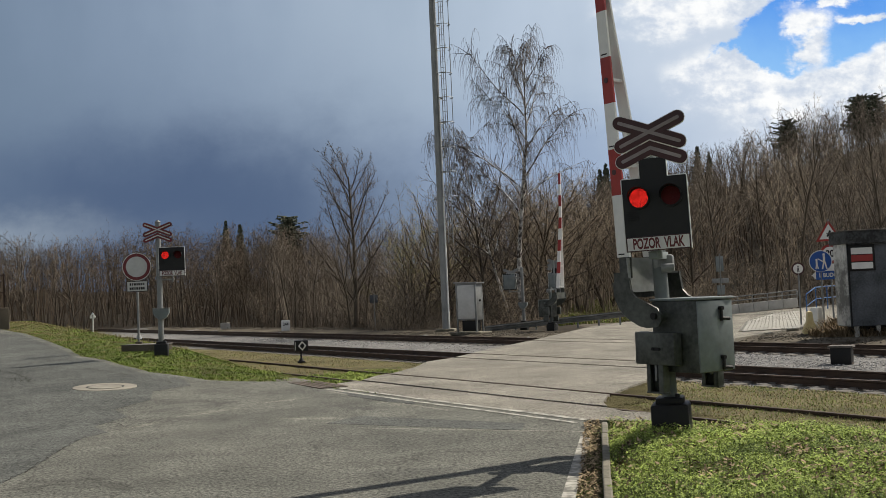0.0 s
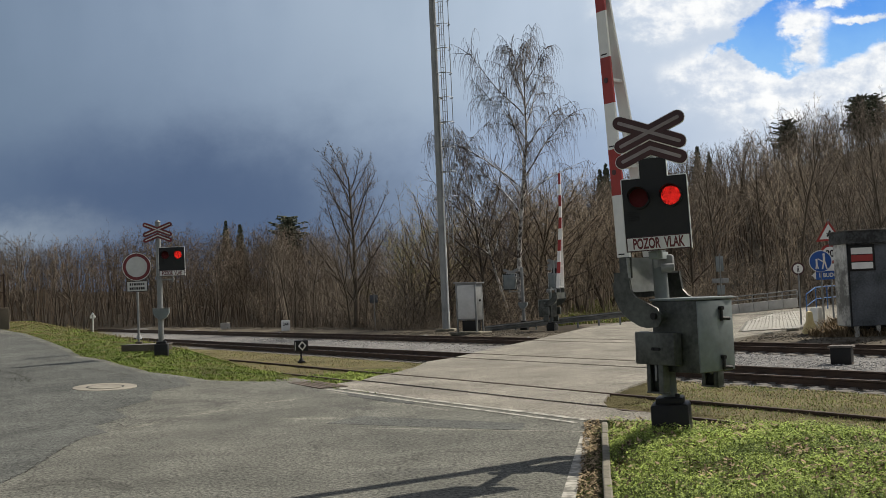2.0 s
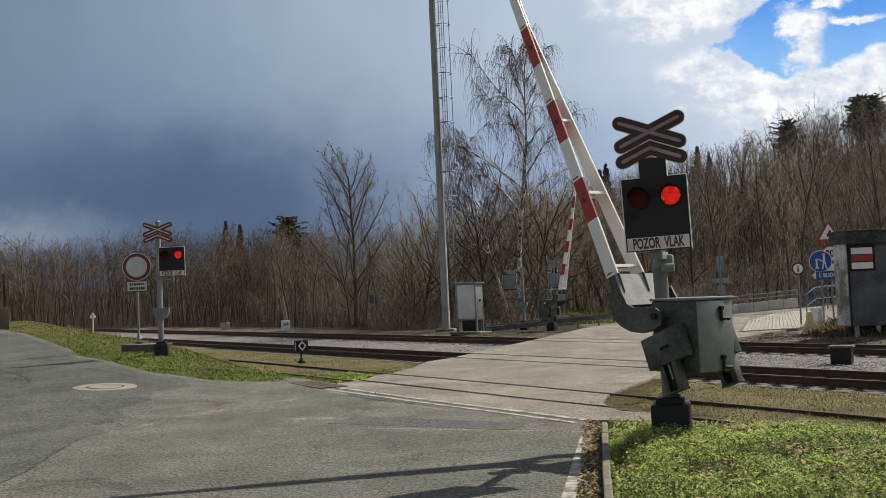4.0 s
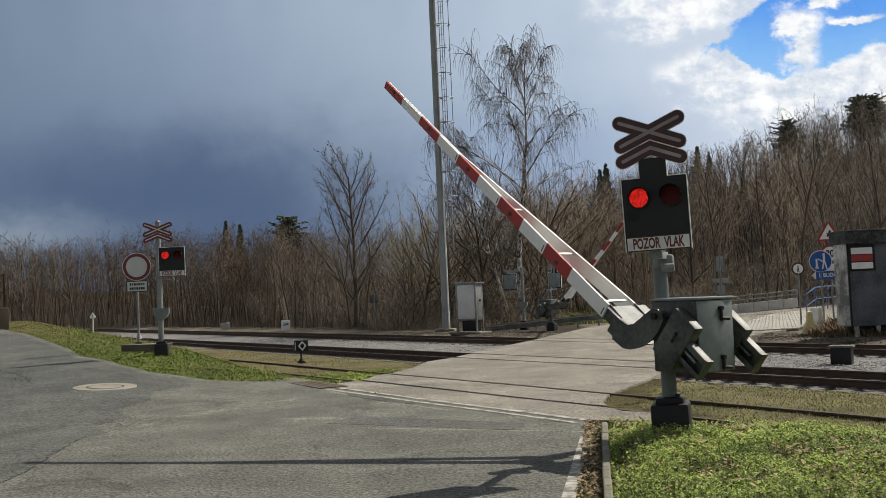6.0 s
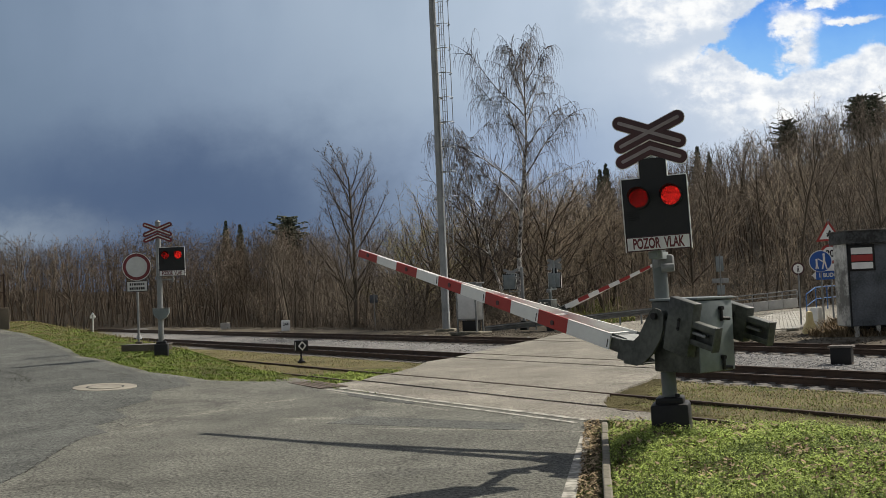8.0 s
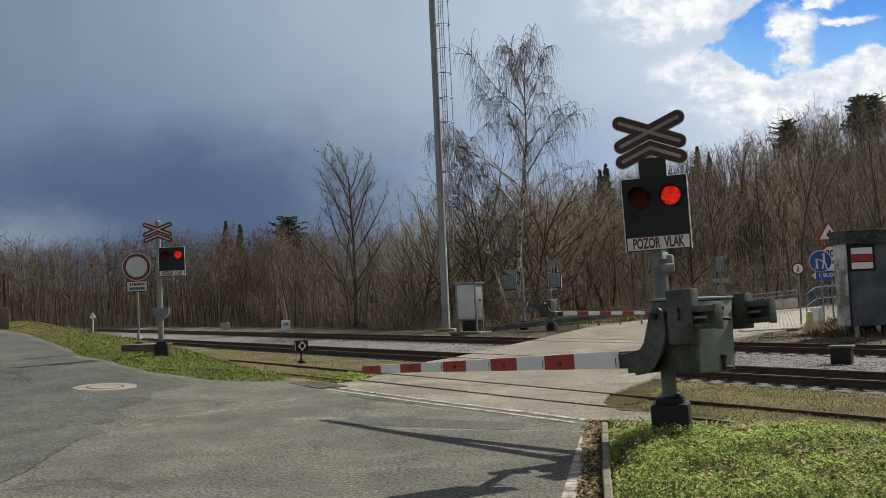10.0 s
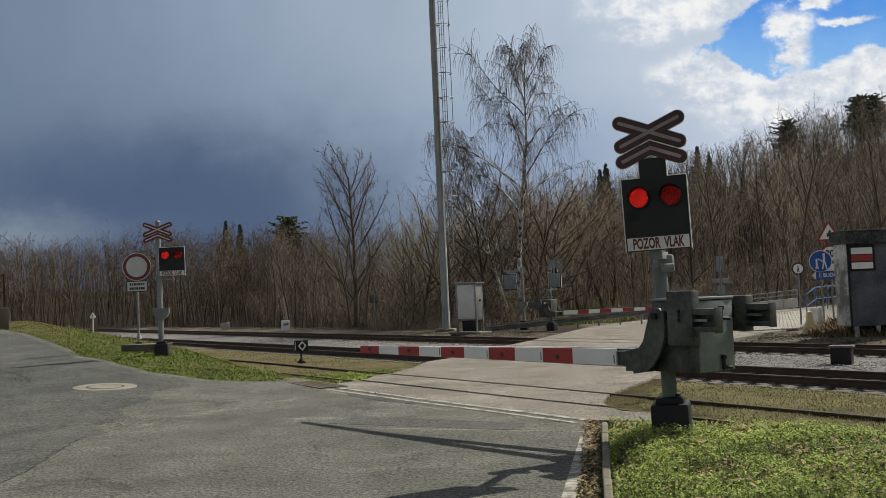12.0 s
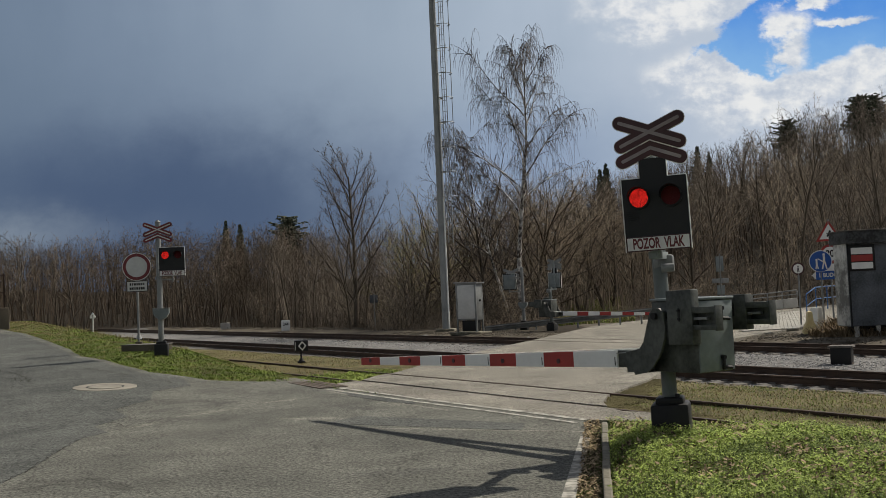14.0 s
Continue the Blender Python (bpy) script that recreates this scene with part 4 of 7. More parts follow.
        part("weight_rail", bm, M_GREEN, w, "dark green slotted steel channel")
        bm = bmesh.new()
        box(bm, (x0 + 0.07, y + 0.01, zz + 0.0), (0.20, 0.05, 0.03), None, 0.004)
        part("adjusting_bar", bm, M_GALV, w, "bright worn adjusting bar")
        bm = bmesh.new()
        box(bm, (x0 - 0.165, y, zz), (0.018, 0.11, 0.27), None, 0.003)
        part("end_stop", bm, M_GREEN, w)
    return th


PHI = 56.16
BOOM_TURN = 180.0 - PHI
MAST = (2.558, 11.85, 0.256)
AXLE = (2.407, 11.5, 1.530)


def mast(m, label, behind=None):
    th = thing("barrier_signal", label, "crossing signal", m, group="barrier signals")
    footing(th)
    bm = bmesh.new()
    rod(bm, (0, 0, 0.2), (0, 0, 2.0), 0.083, 0.08, 20)
    part("post", bm, M_POSTSHADE, th, "grey-green steel post")
    bm = bmesh.new()
    rod(bm, (0.06, -0.68, 1.86), (0.06, -0.68, 3.3), 0.045, 0.045, 14)
    part("upper_post", bm, M_GREYGREEN, th)
    bm = bmesh.new()
    box(bm, (0.05, 0.02, 1.83), (0.22, 0.20, 0.16), None, 0.03)
    rod(bm, (0.03, -0.12, 1.76), (0.17, -0.12, 1.76), 0.05, 0.045, 14)
    part("joint", bm, M_GALV, th, "bright cast joint of the post")
    signal_head(th, Matrix.Translation((0.08, -0.80, 1.944)) @ Matrix.Scale(0.877, 4))
    cross = new("cross")
    cross.parent = th
    cross.matrix_basis = Matrix.Translation((0.075, -0.71, 0.0))
    crossbuck(cross, 3.196, 0.795, 0.141, y=-0.13, behind=behind)
    bm = bmesh.new()
    box(bm, (0.03, -0.34, 1.90), (0.08, 0.76, 0.08), Matrix.Rotation(radians(-5), 3, "Z"), 0.006)
    for z in (2.15, 2.6):
        box(bm, (0.06, -0.68, z), (0.16, 0.12, 0.05), None, 0.006)
    part("head_bracket", bm, M_GREYGREEN, th)
    return th


def drive(m, label):
    """The barrier drive cabinet: x along the boom."""
    th = thing("barrier_drive", label, "barrier drive", m, group="barrier drives")
    bm = bmesh.new()
    box(bm, (-0.14, -0.355, -0.24), (0.68, 0.56, 0.80), None, 0.018)
    part("cabinet", bm, M_GREEN, th, "dark green steel cabinet")
    bm = bmesh.new()
    box(bm, (-0.487, -0.355, -0.24), (0.02, 0.56, 0.78), None, 0.008)
    door = part("door", bm, M_GREYGREEN, th, "pale grey-green cabinet door")
    bm = bmesh.new()
    box(bm, (-0.15, -0.355, 0.175), (0.73, 0.585, 0.03), None, 0.010)
    part("lid", bm, M_GREYGREEN, th, "pale lid")
    for z in (0.06, -0.48):
        bm = bmesh.new()
        rod(bm, (-0.50, -0.42, z), (-0.55, -0.42, z), 0.024, n=10)
        box(bm, (-0.525, -0.42, z - 0.07), (0.03, 0.032, 0.14), None, 0.006)
        rod(bm, (-0.525, -0.43, z - 0.11), (-0.55, -0.52, z - 0.12), 0.02, n=10)
        part("latch", bm, M_BLACK, door, "dark latch")
    bm = bmesh.new()
    rod(bm, (0, -0.98, 0), (0, 0.04, 0), 0.055, n=18)
    part("axle", bm, M_GREEN, th)
    return th


# white backing: pale edging of the arms, also standing for sun on them
near_mast = mast(Matrix.Translation(MAST) @ Matrix.Rotation(radians(-1.5), 4, "Y") @ Matrix.Rotation(radians(-17), 4, "Z") @ Matrix.Scale(1.03, 4),
                 "black flashing-light signal with a dark red cross on a grey-green post", M_WHITE)
near_drive = drive(Matrix.Translation(AXLE) @ Matrix.Rotation(radians(BOOM_TURN), 4, "Z"), "grey-green barrier drive cabinet on the signal post")
near_boom = boom("barrier_boom", "red and white striped barrier boom with green counterweights")


# rows of (seconds, degrees above level)
LIFT = [(0.0, 90.9), (2.6, 90.9), (2.8, 90.3), (3.0, 88.3), (3.2, 84.6), (3.7, 75.5), (4.3, 66.0), (4.8, 58.8), (5.3, 50.7), (5.5, 47.3), (6.0, 40.1), (6.5, 33.3), (7.0, 26.9), (7.5, 20.8), (8.0, 14.8),
        (8.2, 12.7), (8.8, 5.0), (9.2, 0.2), (9.6, -2.4), (9.9, -2.6), (10.3, -1.1), (10.5, 0.0), (10.7, 0.8), (10.9, 1.2), (11.2, 1.45), (11.5, 1.1), (12.0, 0.55), (12.5, -0.3), (12.8, -1.0), (13.1, -1.45),
        (13.4, -1.1), (13.7, -1.15), (14.0, -1.2)]


def swing(ob, at, turn, late=0.0):
    """Lowers a boom; the far one follows a little late."""
    rows = [(t + late, a) for t, a in LIFT if t + late < 14.0 and not (late and t == 0.0)]
    rows = ([(0.0, LIFT[0][1])] if late else []) + rows + ([(14.0, rows[-1][1])] if late else [])
    walk(ob, [(t, Matrix.Translation(at) @ Matrix.Rotation(radians(turn), 4, "Z") @ Matrix.Rotation(radians(-a), 4, "Y")) for t, a in rows])


PERIOD, LEFT_ON, LEFT_OFF = 1.1667, 1.0, 1.503


def blink(blinds, lamps=((-0.19, 0.645), (0.19, 0.645))):
    """The lenses always glow: each added louvre lines up with its grille while the lamp shows, and closes it while the
    other shows.
    """
    for k, ob in enumerate(blinds):
        x, z = lamps[k]
        clear, shut = Matrix.Translation((x, -0.0022, z)), Matrix.Translation((x, -0.0022, z - PITCH / 2))
        rows, start = [], (LEFT_ON if k == 0 else LEFT_OFF - PERIOD)
        stop = LEFT_OFF if k == 0 else LEFT_ON
        ev = []
        for c in range(-2, 14):
            ev += [(start + c * PERIOD, clear), (stop + c * PERIOD, shut)]
        ev.sort(key=lambda e: e[0])
        state = None
        rows = []
        for t, m in ev:
            if t < 0.05:
                state = m
                continue
            if t > 13.95:
                break
            if not rows:
                rows.append((0.0, state))
            rows += [(t - 0.05, rows[-1][1]), (t + 0.06, m)]
        rows.append((14.0, rows[-1][1]))
        walk(ob, rows)


# ---------------------------------------------------------------- other signals and signs
def signal_post(m, label, side=0.47, head_z=2.19, top=3.75, scale_head=0.93, cross_x=0.0):
    """A free-standing flashing-light signal whose head hangs beside the post."""
    th = thing("light_signal", label, "crossing signal", m, group="light signals")
    footing(th, 0.38, 0.30)
    bm = bmesh.new()
    rod(bm, (0, 0, 0.2), (0, 0, top), 0.08, 0.075, 18)
    rod(bm, (0, 0, top), (0, 0, top + 0.06), 0.09, 0.03, 18)
    part("post", bm, M_GALV, th, "galvanised steel post")
    bm = bmesh.new()
    box(bm, (side / 2, 0.0, head_z - 0.09), (side + 0.1, 0.05, 0.04))
    box(bm, (side / 2, 0.05, head_z + 0.6), (side, 0.05, 0.05))
    rod(bm, (side, 0.0, head_z - 0.17), (side, 0.0, head_z + 0.05), 0.025, n=10)
    part("bracket", bm, M_GALV, th)
    signal_head(th, Matrix.Translation((side, -0.10, head_z)) @ Matrix.Scale(scale_head, 4), False)
    cross = new("cross")
    cross.parent = th
    cross.matrix_basis = Matrix.Translation((cross_x, 0, 0))
    crossbuck(cross, top - 0.22, 0.86, 0.125, y=-0.12, field=M_GREYSIGN, rim=M_CROSSRED)
    # half-round cable pot
    bm = bmesh.new()
    plate(bm, [(-0.22, 0.0), (0.22, 0.0), (0.22, -0.12), (0.15, -0.24), (0.06, -0.30), (-0.06, -0.30), (-0.15, -0.24), (-0.22, -0.12)], 0.28, Matrix.Translation((0.03, -0.2, 1.27)))
    part("cable_pot", bm, M_GREYGREEN, th, "half-round grey cable pot")
    bm = bmesh.new()
    box(bm, (0.03, -0.06, 1.285), (0.47, 0.31, 0.02), None, 0.004)
    part("pot_lid", bm, M_GALV, th)
    return th


signal_post(Matrix.Translation((-8.13, 29.05, 0.58)) @ Matrix.Rotation(radians(9), 4, "Z"), "flashing-light signal on a galvanised post above the verge", 0.37)
signal_post(Matrix.Translation((3.97, 52.0, 0.05)) @ Matrix.Rotation(radians(162), 4, "Z"), "flashing-light signal turned away beside the far road", 0.68, 1.95, 3.05, 0.93, 0.6)

FAR_AXLE = (5.22, 49.0, 1.26)
FAR_TURN = -37.0
far_mast = mast(Matrix.Translation((5.06, 49.0, 0.03)) @ Matrix.Rotation(radians(150), 4, "Z"), "flashing-light signal turned away on the far barrier post")
far_drive = drive(Matrix.Translation(FAR_AXLE) @ Matrix.Rotation(radians(FAR_TURN), 4, "Z"), "grey-green barrier drive cabinet on the far post")
far_boom = boom("barrier_boom", "red and white striped barrier boom across the far road", -1)


def disc(parent, name, r, y, mt, z, thick=0.006, x=0.0, label="", n=36):
    bm = bmesh.new()
    plate(bm, circle(r, n, x, z), thick, Matrix.Translation((0, y, 0)))
    return part(name, bm, mt, parent, label)


def no_vehicles_sign():
    x, y = -9.42, 31.2
    z = height(x, y) + 0.22
    th = thing("no_vehicles_sign", "round red-rimmed no vehicles sign on a thin post", "traffic sign", Matrix.Translation((x, y, z)) @ Matrix.Rotation(radians(10), 4, "Z"))
    boxpart("concrete_foot", (0, 0.03, -0.16), (0.20, 0.20, 0.36), M_DIRT, th, 0.02)
    bm = bmesh.new()
    rod(bm, (0, 0.03, 0), (0, 0.03, 2.75), 0.035, n=12)
    rod(bm, (0, 0.03, 0.1), (0, 0.03, 0.22), 0.09, 0.05, 12)
    part("post", bm, M_GALV, th)
    f = disc(th, "sign_plate", 0.425, 0.0, M_WHITE, 2.31, label="round sign plate")
    disc(f, "red_ring", 0.41, -0.004, M_CROSSRED, 2.31, 0.004)
    disc(f, "pale_field", 0.315, -0.008, M_GREYSIGN, 2.31, 0.004)
    pl = boxpart("text_plate", (0, 0.0, 1.71), (0.62, 0.01, 0.33), M_BLACK, th, 0.002, "small framed text plate")
    boxpart("plate_field", (0, -0.006, 1.71), (0.58, 0.004, 0.29), M_GREYSIGN, pl, 0)
    for zz, ww in ((1.775, 0.46), (1.645, 0.46)):
        for k in range(7):
            w = ww / 7 * (0.55 + 0.4 * ((k * 3 + int(zz * 100)) % 5) / 5)
            boxpart("text_bar", (-ww / 2 + ww / 7 * (k + 0.5), -0.0095, zz), (w, 0.002, 0.075), M_BLACK, pl, 0)


no_vehicles_sign()


def dwarf_signal():
    th = thing("dwarf_marker", "low black track marker with a white diamond outline", "track marker", Matrix.Translation((-4.59, 32.04, -0.04)) @ Matrix.Rotation(radians(20), 4, "Z"))
    bm = bmesh.new()
    rod(bm, (0, 0.02, 0), (0, 0.02, 0.36), 0.028, n=10)
    box(bm, (0.0, 0.02, 0.03), (0.22, 0.22, 0.07), None, 0.02)
    rod(bm, (0, 0.02, 0.05), (0, 0.02, 0.16), 0.09, 0.03, 10)
    part("foot", bm, M_BLACK, th)
    bm = bmesh.new()
    box(bm, (0, 0.0, 0.53), (0.42, 0.16, 0.34), None, 0.008)
    b = part("box", bm, M_BLACK, th)
    bm = bmesh.new()
    o = [(0.13, 0), (0, 0.15), (-0.13, 0), (0, -0.15)]
    i = [(0.085, 0), (0, 0.10), (-0.085, 0), (0, -0.10)]
    vo = [bm.verts.new((x + 0.02, -0.084, 0.53 + z)) for x, z in o]
    vi = [bm.verts.new((x + 0.02, -0.084, 0.53 + z)) for x, z in i]
    for k in range(4):
        bm.faces.new((vo[k], vo[(k + 1) % 4], vi[(k + 1) % 4], vi[k]))
    part("diamond", bm, M_WHITE, b, "white diamond outline")
    bm = bmesh.new()
    box(bm, (-0.195, -0.083, 0.53), (0.012, 0.004, 0.26))
    part("edge_stripe", bm, M_GREYSIGN, b)


dwarf_signal()


def milestone():
    th = thing("kilometre_stone", "white kilometre stone with black numerals", "milestone", Matrix.Translation((-11.03, 70.0, -0.22)) @ Matrix.Rotation(radians(12), 4, "Z") @ Matrix.Scale(1.2, 4))
    bm = bmesh.new()
    box(bm, (0, 0, 0.35), (0.50, 0.16, 0.75), None, 0.03)
    st = part("stone", bm, M_WHITE, th)
    lettering("numerals", "244", 0.24, M_BLACK, st, Matrix.Translation((0, -0.083, 0.5)) @ Matrix.Rotation(radians(90), 4, "X"), squeeze=0.9)


milestone()


def cabinet():
    th = thing("relay_cabinet", "pale grey steel relay cabinet on legs", "cabinet", Matrix.Translation((1.18, 50.0, -0.03)) @ Matrix.Rotation(radians(-30), 4, "Z") @ Matrix.Diagonal((1.16, 1.1, 1.02, 1)))
    body = boxpart("body", (0, 0, 1.50), (0.95, 0.62, 1.75), M_GALV, th, 0.012, "pale grey steel body")
    boxpart("front_panel", (0, -0.318, 1.50), (0.80, 0.016, 1.60), M_GREYSIGN, body, 0.004)
    boxpart("roof", (0.0, 0, 2.41), (1.10, 0.78, 0.07), M_GALV, th, 0.012, rot=Matrix.Rotation(radians(2), 3, "Y"))
    for x in (-0.45, 0.45):
        for y in (-0.29, 0.29):
            boxpart("leg", (x, y, 1.2), (0.07, 0.07, 2.35), M_GALV, th, 0.004)
    bm = bmesh.new()
    rod(bm, (0.48, 0.02, 1.55), (0.53, 0.02, 1.55), 0.05, n=14)
    part("lock", bm, M_BLACK, th)
    bm = bmesh.new()
    box(bm, (0.05, 0.0, 0.35), (0.7, 0.4, 0.5), None, 0.03)
    part("cable_base", bm, M_BLACK, th)
    boxpart("plinth", (0, 0, 0.0), (1.5, 1.1, 0.12), M_KERB, th, 0.02)


cabinet()


def light_mast():
    th = thing("lighting_mast", "tall grey steel mast with a caged ladder", "mast", Matrix.Translation((-0.02, 54.5, -0.05)) @ Matrix.Rotation(radians(-8), 4, "Z"))
    bm = bmesh.new()
    rod(bm, (0, 0, 0), (0, 0, 9.0), 0.195, 0.175, 20)
    rod(bm, (0, 0, 9.0), (0, 0, 20.0), 0.17, 0.15, 20)
    rod(bm, (0, 0, 8.96), (0, 0, 9.06), 0.19, 0.19, 20)
    part("shaft", bm, M_TOWER, th, "tapered grey steel shaft")
    bm = bmesh.new()
    box(bm, (0, 0, 0.03), (1.0, 1.0, 0.2), None, 0.03)
    part("foundation", bm, M_KERB, th)
    for x in (0.36, 0.60):
        rodpart("ladder_rail", (x, -0.05, 4.7), (x, -0.05, 20), 0.022, M_TOWER, th, n=8)
    # white rod added up the shaft as the bright line of its sunlit edge
    rodpart("edge_highlight", (0.19, -0.12, 0.1), (0.17, -0.12, 20), 0.045, M_WHITE, th, "white rod that mimics the sunlit edge of the mast", 8)
    rung = bmesh.new()
    rod(rung, (0.36, -0.05, 0), (0.60, -0.05, 0), 0.013, n=6)
    me = bpy.data.meshes.new("rung")
    rung.to_mesh(me)
    rung.free()
    me.materials.append(M_TOWER)
    for z in np.arange(4.9, 20, 0.3):
        ob = new("rung", me)
        ob.parent = th
        ob.location.z = z
    bm = bmesh.new()
    bend(bm, [(0.48 + 0.40 * math.sin(a), -0.05 - 0.38 * math.cos(a) + 0.0, 0) for a in np.linspace(-2.6, 2.6, 17)], 0.022, 6)
    hoop = bpy.data.meshes.new("hoop")
    bm.to_mesh(hoop)
    bm.free()
    hoop.materials.append(M_TOWER)
    for z in np.arange(7.2, 20, 1.33):
        ob = new("cage_hoop", hoop)
        ob.parent = th
        ob.location = (0.05, 0.0, z)
        if int(z) % 2 == 0:
            boxpart("bracket", (0.30, -0.04, z), (0.22, 0.04, 0.05), M_TOWER, th, 0)
    for a in (-1.2, 0.0, 1.2, 2.2):
        rodpart("cage_bar", (0.53 + 0.40 * math.sin(a), -0.05 - 0.38 * math.cos(a), 7.2), (0.53 + 0.40 * math.sin(a), -0.05 - 0.38 * math.cos(a), 20), 0.018, M_TOWER, th, n=6)
    for z in (6.0, 7.5, 9.3, 11.2):
        boxpart("clamp", (0.28, -0.05, z), (0.3, 0.05, 0.06), M_TOWER, th, 0.004)


light_mast()


def hut():
    th = thing("relay_hut", "dark grey relay hut with a flat roof and flaking side wall", "hut", Matrix.Translation((12.86, 32.5, 0.0)) @ Matrix.Rotation(radians(3.0), 4, "Z"))
    bm = bmesh.new()
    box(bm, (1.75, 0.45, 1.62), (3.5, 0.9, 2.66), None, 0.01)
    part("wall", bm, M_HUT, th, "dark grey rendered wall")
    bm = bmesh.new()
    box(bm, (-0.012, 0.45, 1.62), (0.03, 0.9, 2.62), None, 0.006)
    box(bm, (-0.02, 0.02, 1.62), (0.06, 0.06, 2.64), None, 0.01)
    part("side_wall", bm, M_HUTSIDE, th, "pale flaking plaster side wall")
    bm = bmesh.new()
    box(bm, (1.80, 0.42, 3.13), (3.76, 1.30, 0.40), None, 0.03)
    for k in range(30):
        box(bm, (0.02 + 0.125 * k, -0.235, 2.945 + 0.012 * math.sin(k * 2.3)), (0.085, 0.05, 0.05), None, 0.012)
    part("roof", bm, M_HUTROOF, th, "thick flat roof slab stained dark along the eaves")
    boxpart("roof_sheet", (1.80, 0.42, 3.345), (3.84, 1.38, 0.03), M_SLEEPER, th, 0.006, "pale dusty roof covering")
    bm = bmesh.new()
    box(bm, (0.05, -0.012, 1.6), (0.04, 0.02, 2.6))
    part("corner_strip", bm, M_BLACK, th)
    for x in (0.25, 0.95, 3.2):
        boxpart("leg", (x, 0.12, 0.1), (0.12, 0.12, 0.55), M_CONCRETE, th, 0.01)
    # black block added between the legs as the shade below the hut
    bm = bmesh.new()
    box(bm, (1.75, 0.55, 0.1), (3.0, 0.5, 0.4))
    part("underfloor_shade", bm, M_BLACK, th)
    bd = boxpart("trail_board", (0.48, -0.03, 2.47), (0.86, 0.04, 0.84), M_BLACK, th, 0.004, "dark board with a red and white trail mark")
    for z, mt in ((2.69, M_WHITE), (2.46, M_RED), (2.22, M_WHITE)):
        boxpart("trail_stripe", (0.48, -0.054, z), (0.70, 0.008, 0.205), mt, bd, 0)


hut()


def round_sign(x, y, z0, zc, r, kind):
    labels = {"blue": "round blue footpath sign above a blue arrow plate", "small": "small round red-rimmed sign on a thin post"}
    th = thing("road_sign", labels[kind], "traffic sign", Matrix.Translation((x, y, z0)) @ Matrix.Rotation(radians(-18), 4, "Z"), group="road signs")
    rodpart("post", (0, 0.03, -0.2), (0, 0.03, zc + r * 0.9), 0.035, M_GALV, th, n=10)
    if kind == "blue":
        f = disc(th, "sign_plate", r, 0.0, M_WHITE, zc)
        disc(f, "blue_field", r * 0.93, -0.005, M_BLUE, zc, 0.004)
        for dx, w, h, dz, a in ((0.12, 0.075, 0.24, 0.06, 0.0), (0.08, 0.05, 0.26, -0.15, 0.22), (0.17, 0.05, 0.26, -0.15, -0.22), (-0.13, 0.06, 0.15, -0.06, 0.0), (-0.15, 0.04, 0.15, -0.19, 0.2),
                                (-0.10, 0.04, 0.15, -0.19, -0.2), (0.0, 0.035, 0.20, 0.04, -1.0)):
            boxpart("white_shape", (dx, -0.009, zc + dz), (w, 0.004, h), M_WHITE, f, 0, rot=Matrix.Rotation(a, 3, "Y"))
        disc(f, "white_head", 0.048, -0.011, M_WHITE, zc + 0.235, 0.004, 0.12, n=16)
        disc(f, "white_head", 0.038, -0.011, M_WHITE, zc + 0.055, 0.004, -0.13, n=16)
        bm = bmesh.new()
        plate(bm, [(-0.32, zc - 0.49), (-0.18, zc - 0.35), (0.95, zc - 0.35), (0.95, zc - 0.65), (-0.18, zc - 0.65)], 0.01)
        a = part("arrow_plate", bm, M_BLUE, th, "blue arrow plate with pale lettering bars")
        bm = bmesh.new()
        plate(bm, [(-0.32, zc - 0.49), (-0.18, zc - 0.35), (-0.18, zc - 0.65)], 0.004, Matrix.Translation((0, -0.005, 0)))
        part("arrow_tip", bm, M_WHITE, a)
        for word, dx in (("1", -0.05), ("BUDO", 0.30)):
            lettering("sign_text", word, 0.20, M_WHITE, a, Matrix.Translation((dx, -0.006, zc - 0.50)) @ Matrix.Rotation(radians(90), 4, "X"), squeeze=0.85)
    else:
        f = disc(th, "sign_plate", r, 0.0, M_DARKRED, zc)
        disc(f, "white_field", r * 0.74, -0.005, M_WHITE, zc, 0.004)
        boxpart("black_shape", (0, -0.009, zc - 0.01), (r * 0.22, 0.004, r * 0.42), M_BLACK, f, 0)
        disc(f, "black_head", r * 0.11, -0.009, M_BLACK, zc + r * 0.36, 0.004, n=14)
        for q in (0.22, -0.22):
            boxpart("black_shape", (-0.09 * r if q > 0 else 0.09 * r, -0.009, zc - r * 0.36), (r * 0.11, 0.004, r * 0.42), M_BLACK, f, 0, rot=Matrix.Rotation(q, 3, "Y"))


round_sign(13.32, 36.0, 0.1, 2.37, 0.39, "blue")
round_sign(14.25, 41.0, 0.1, 2.20, 0.255, "small")


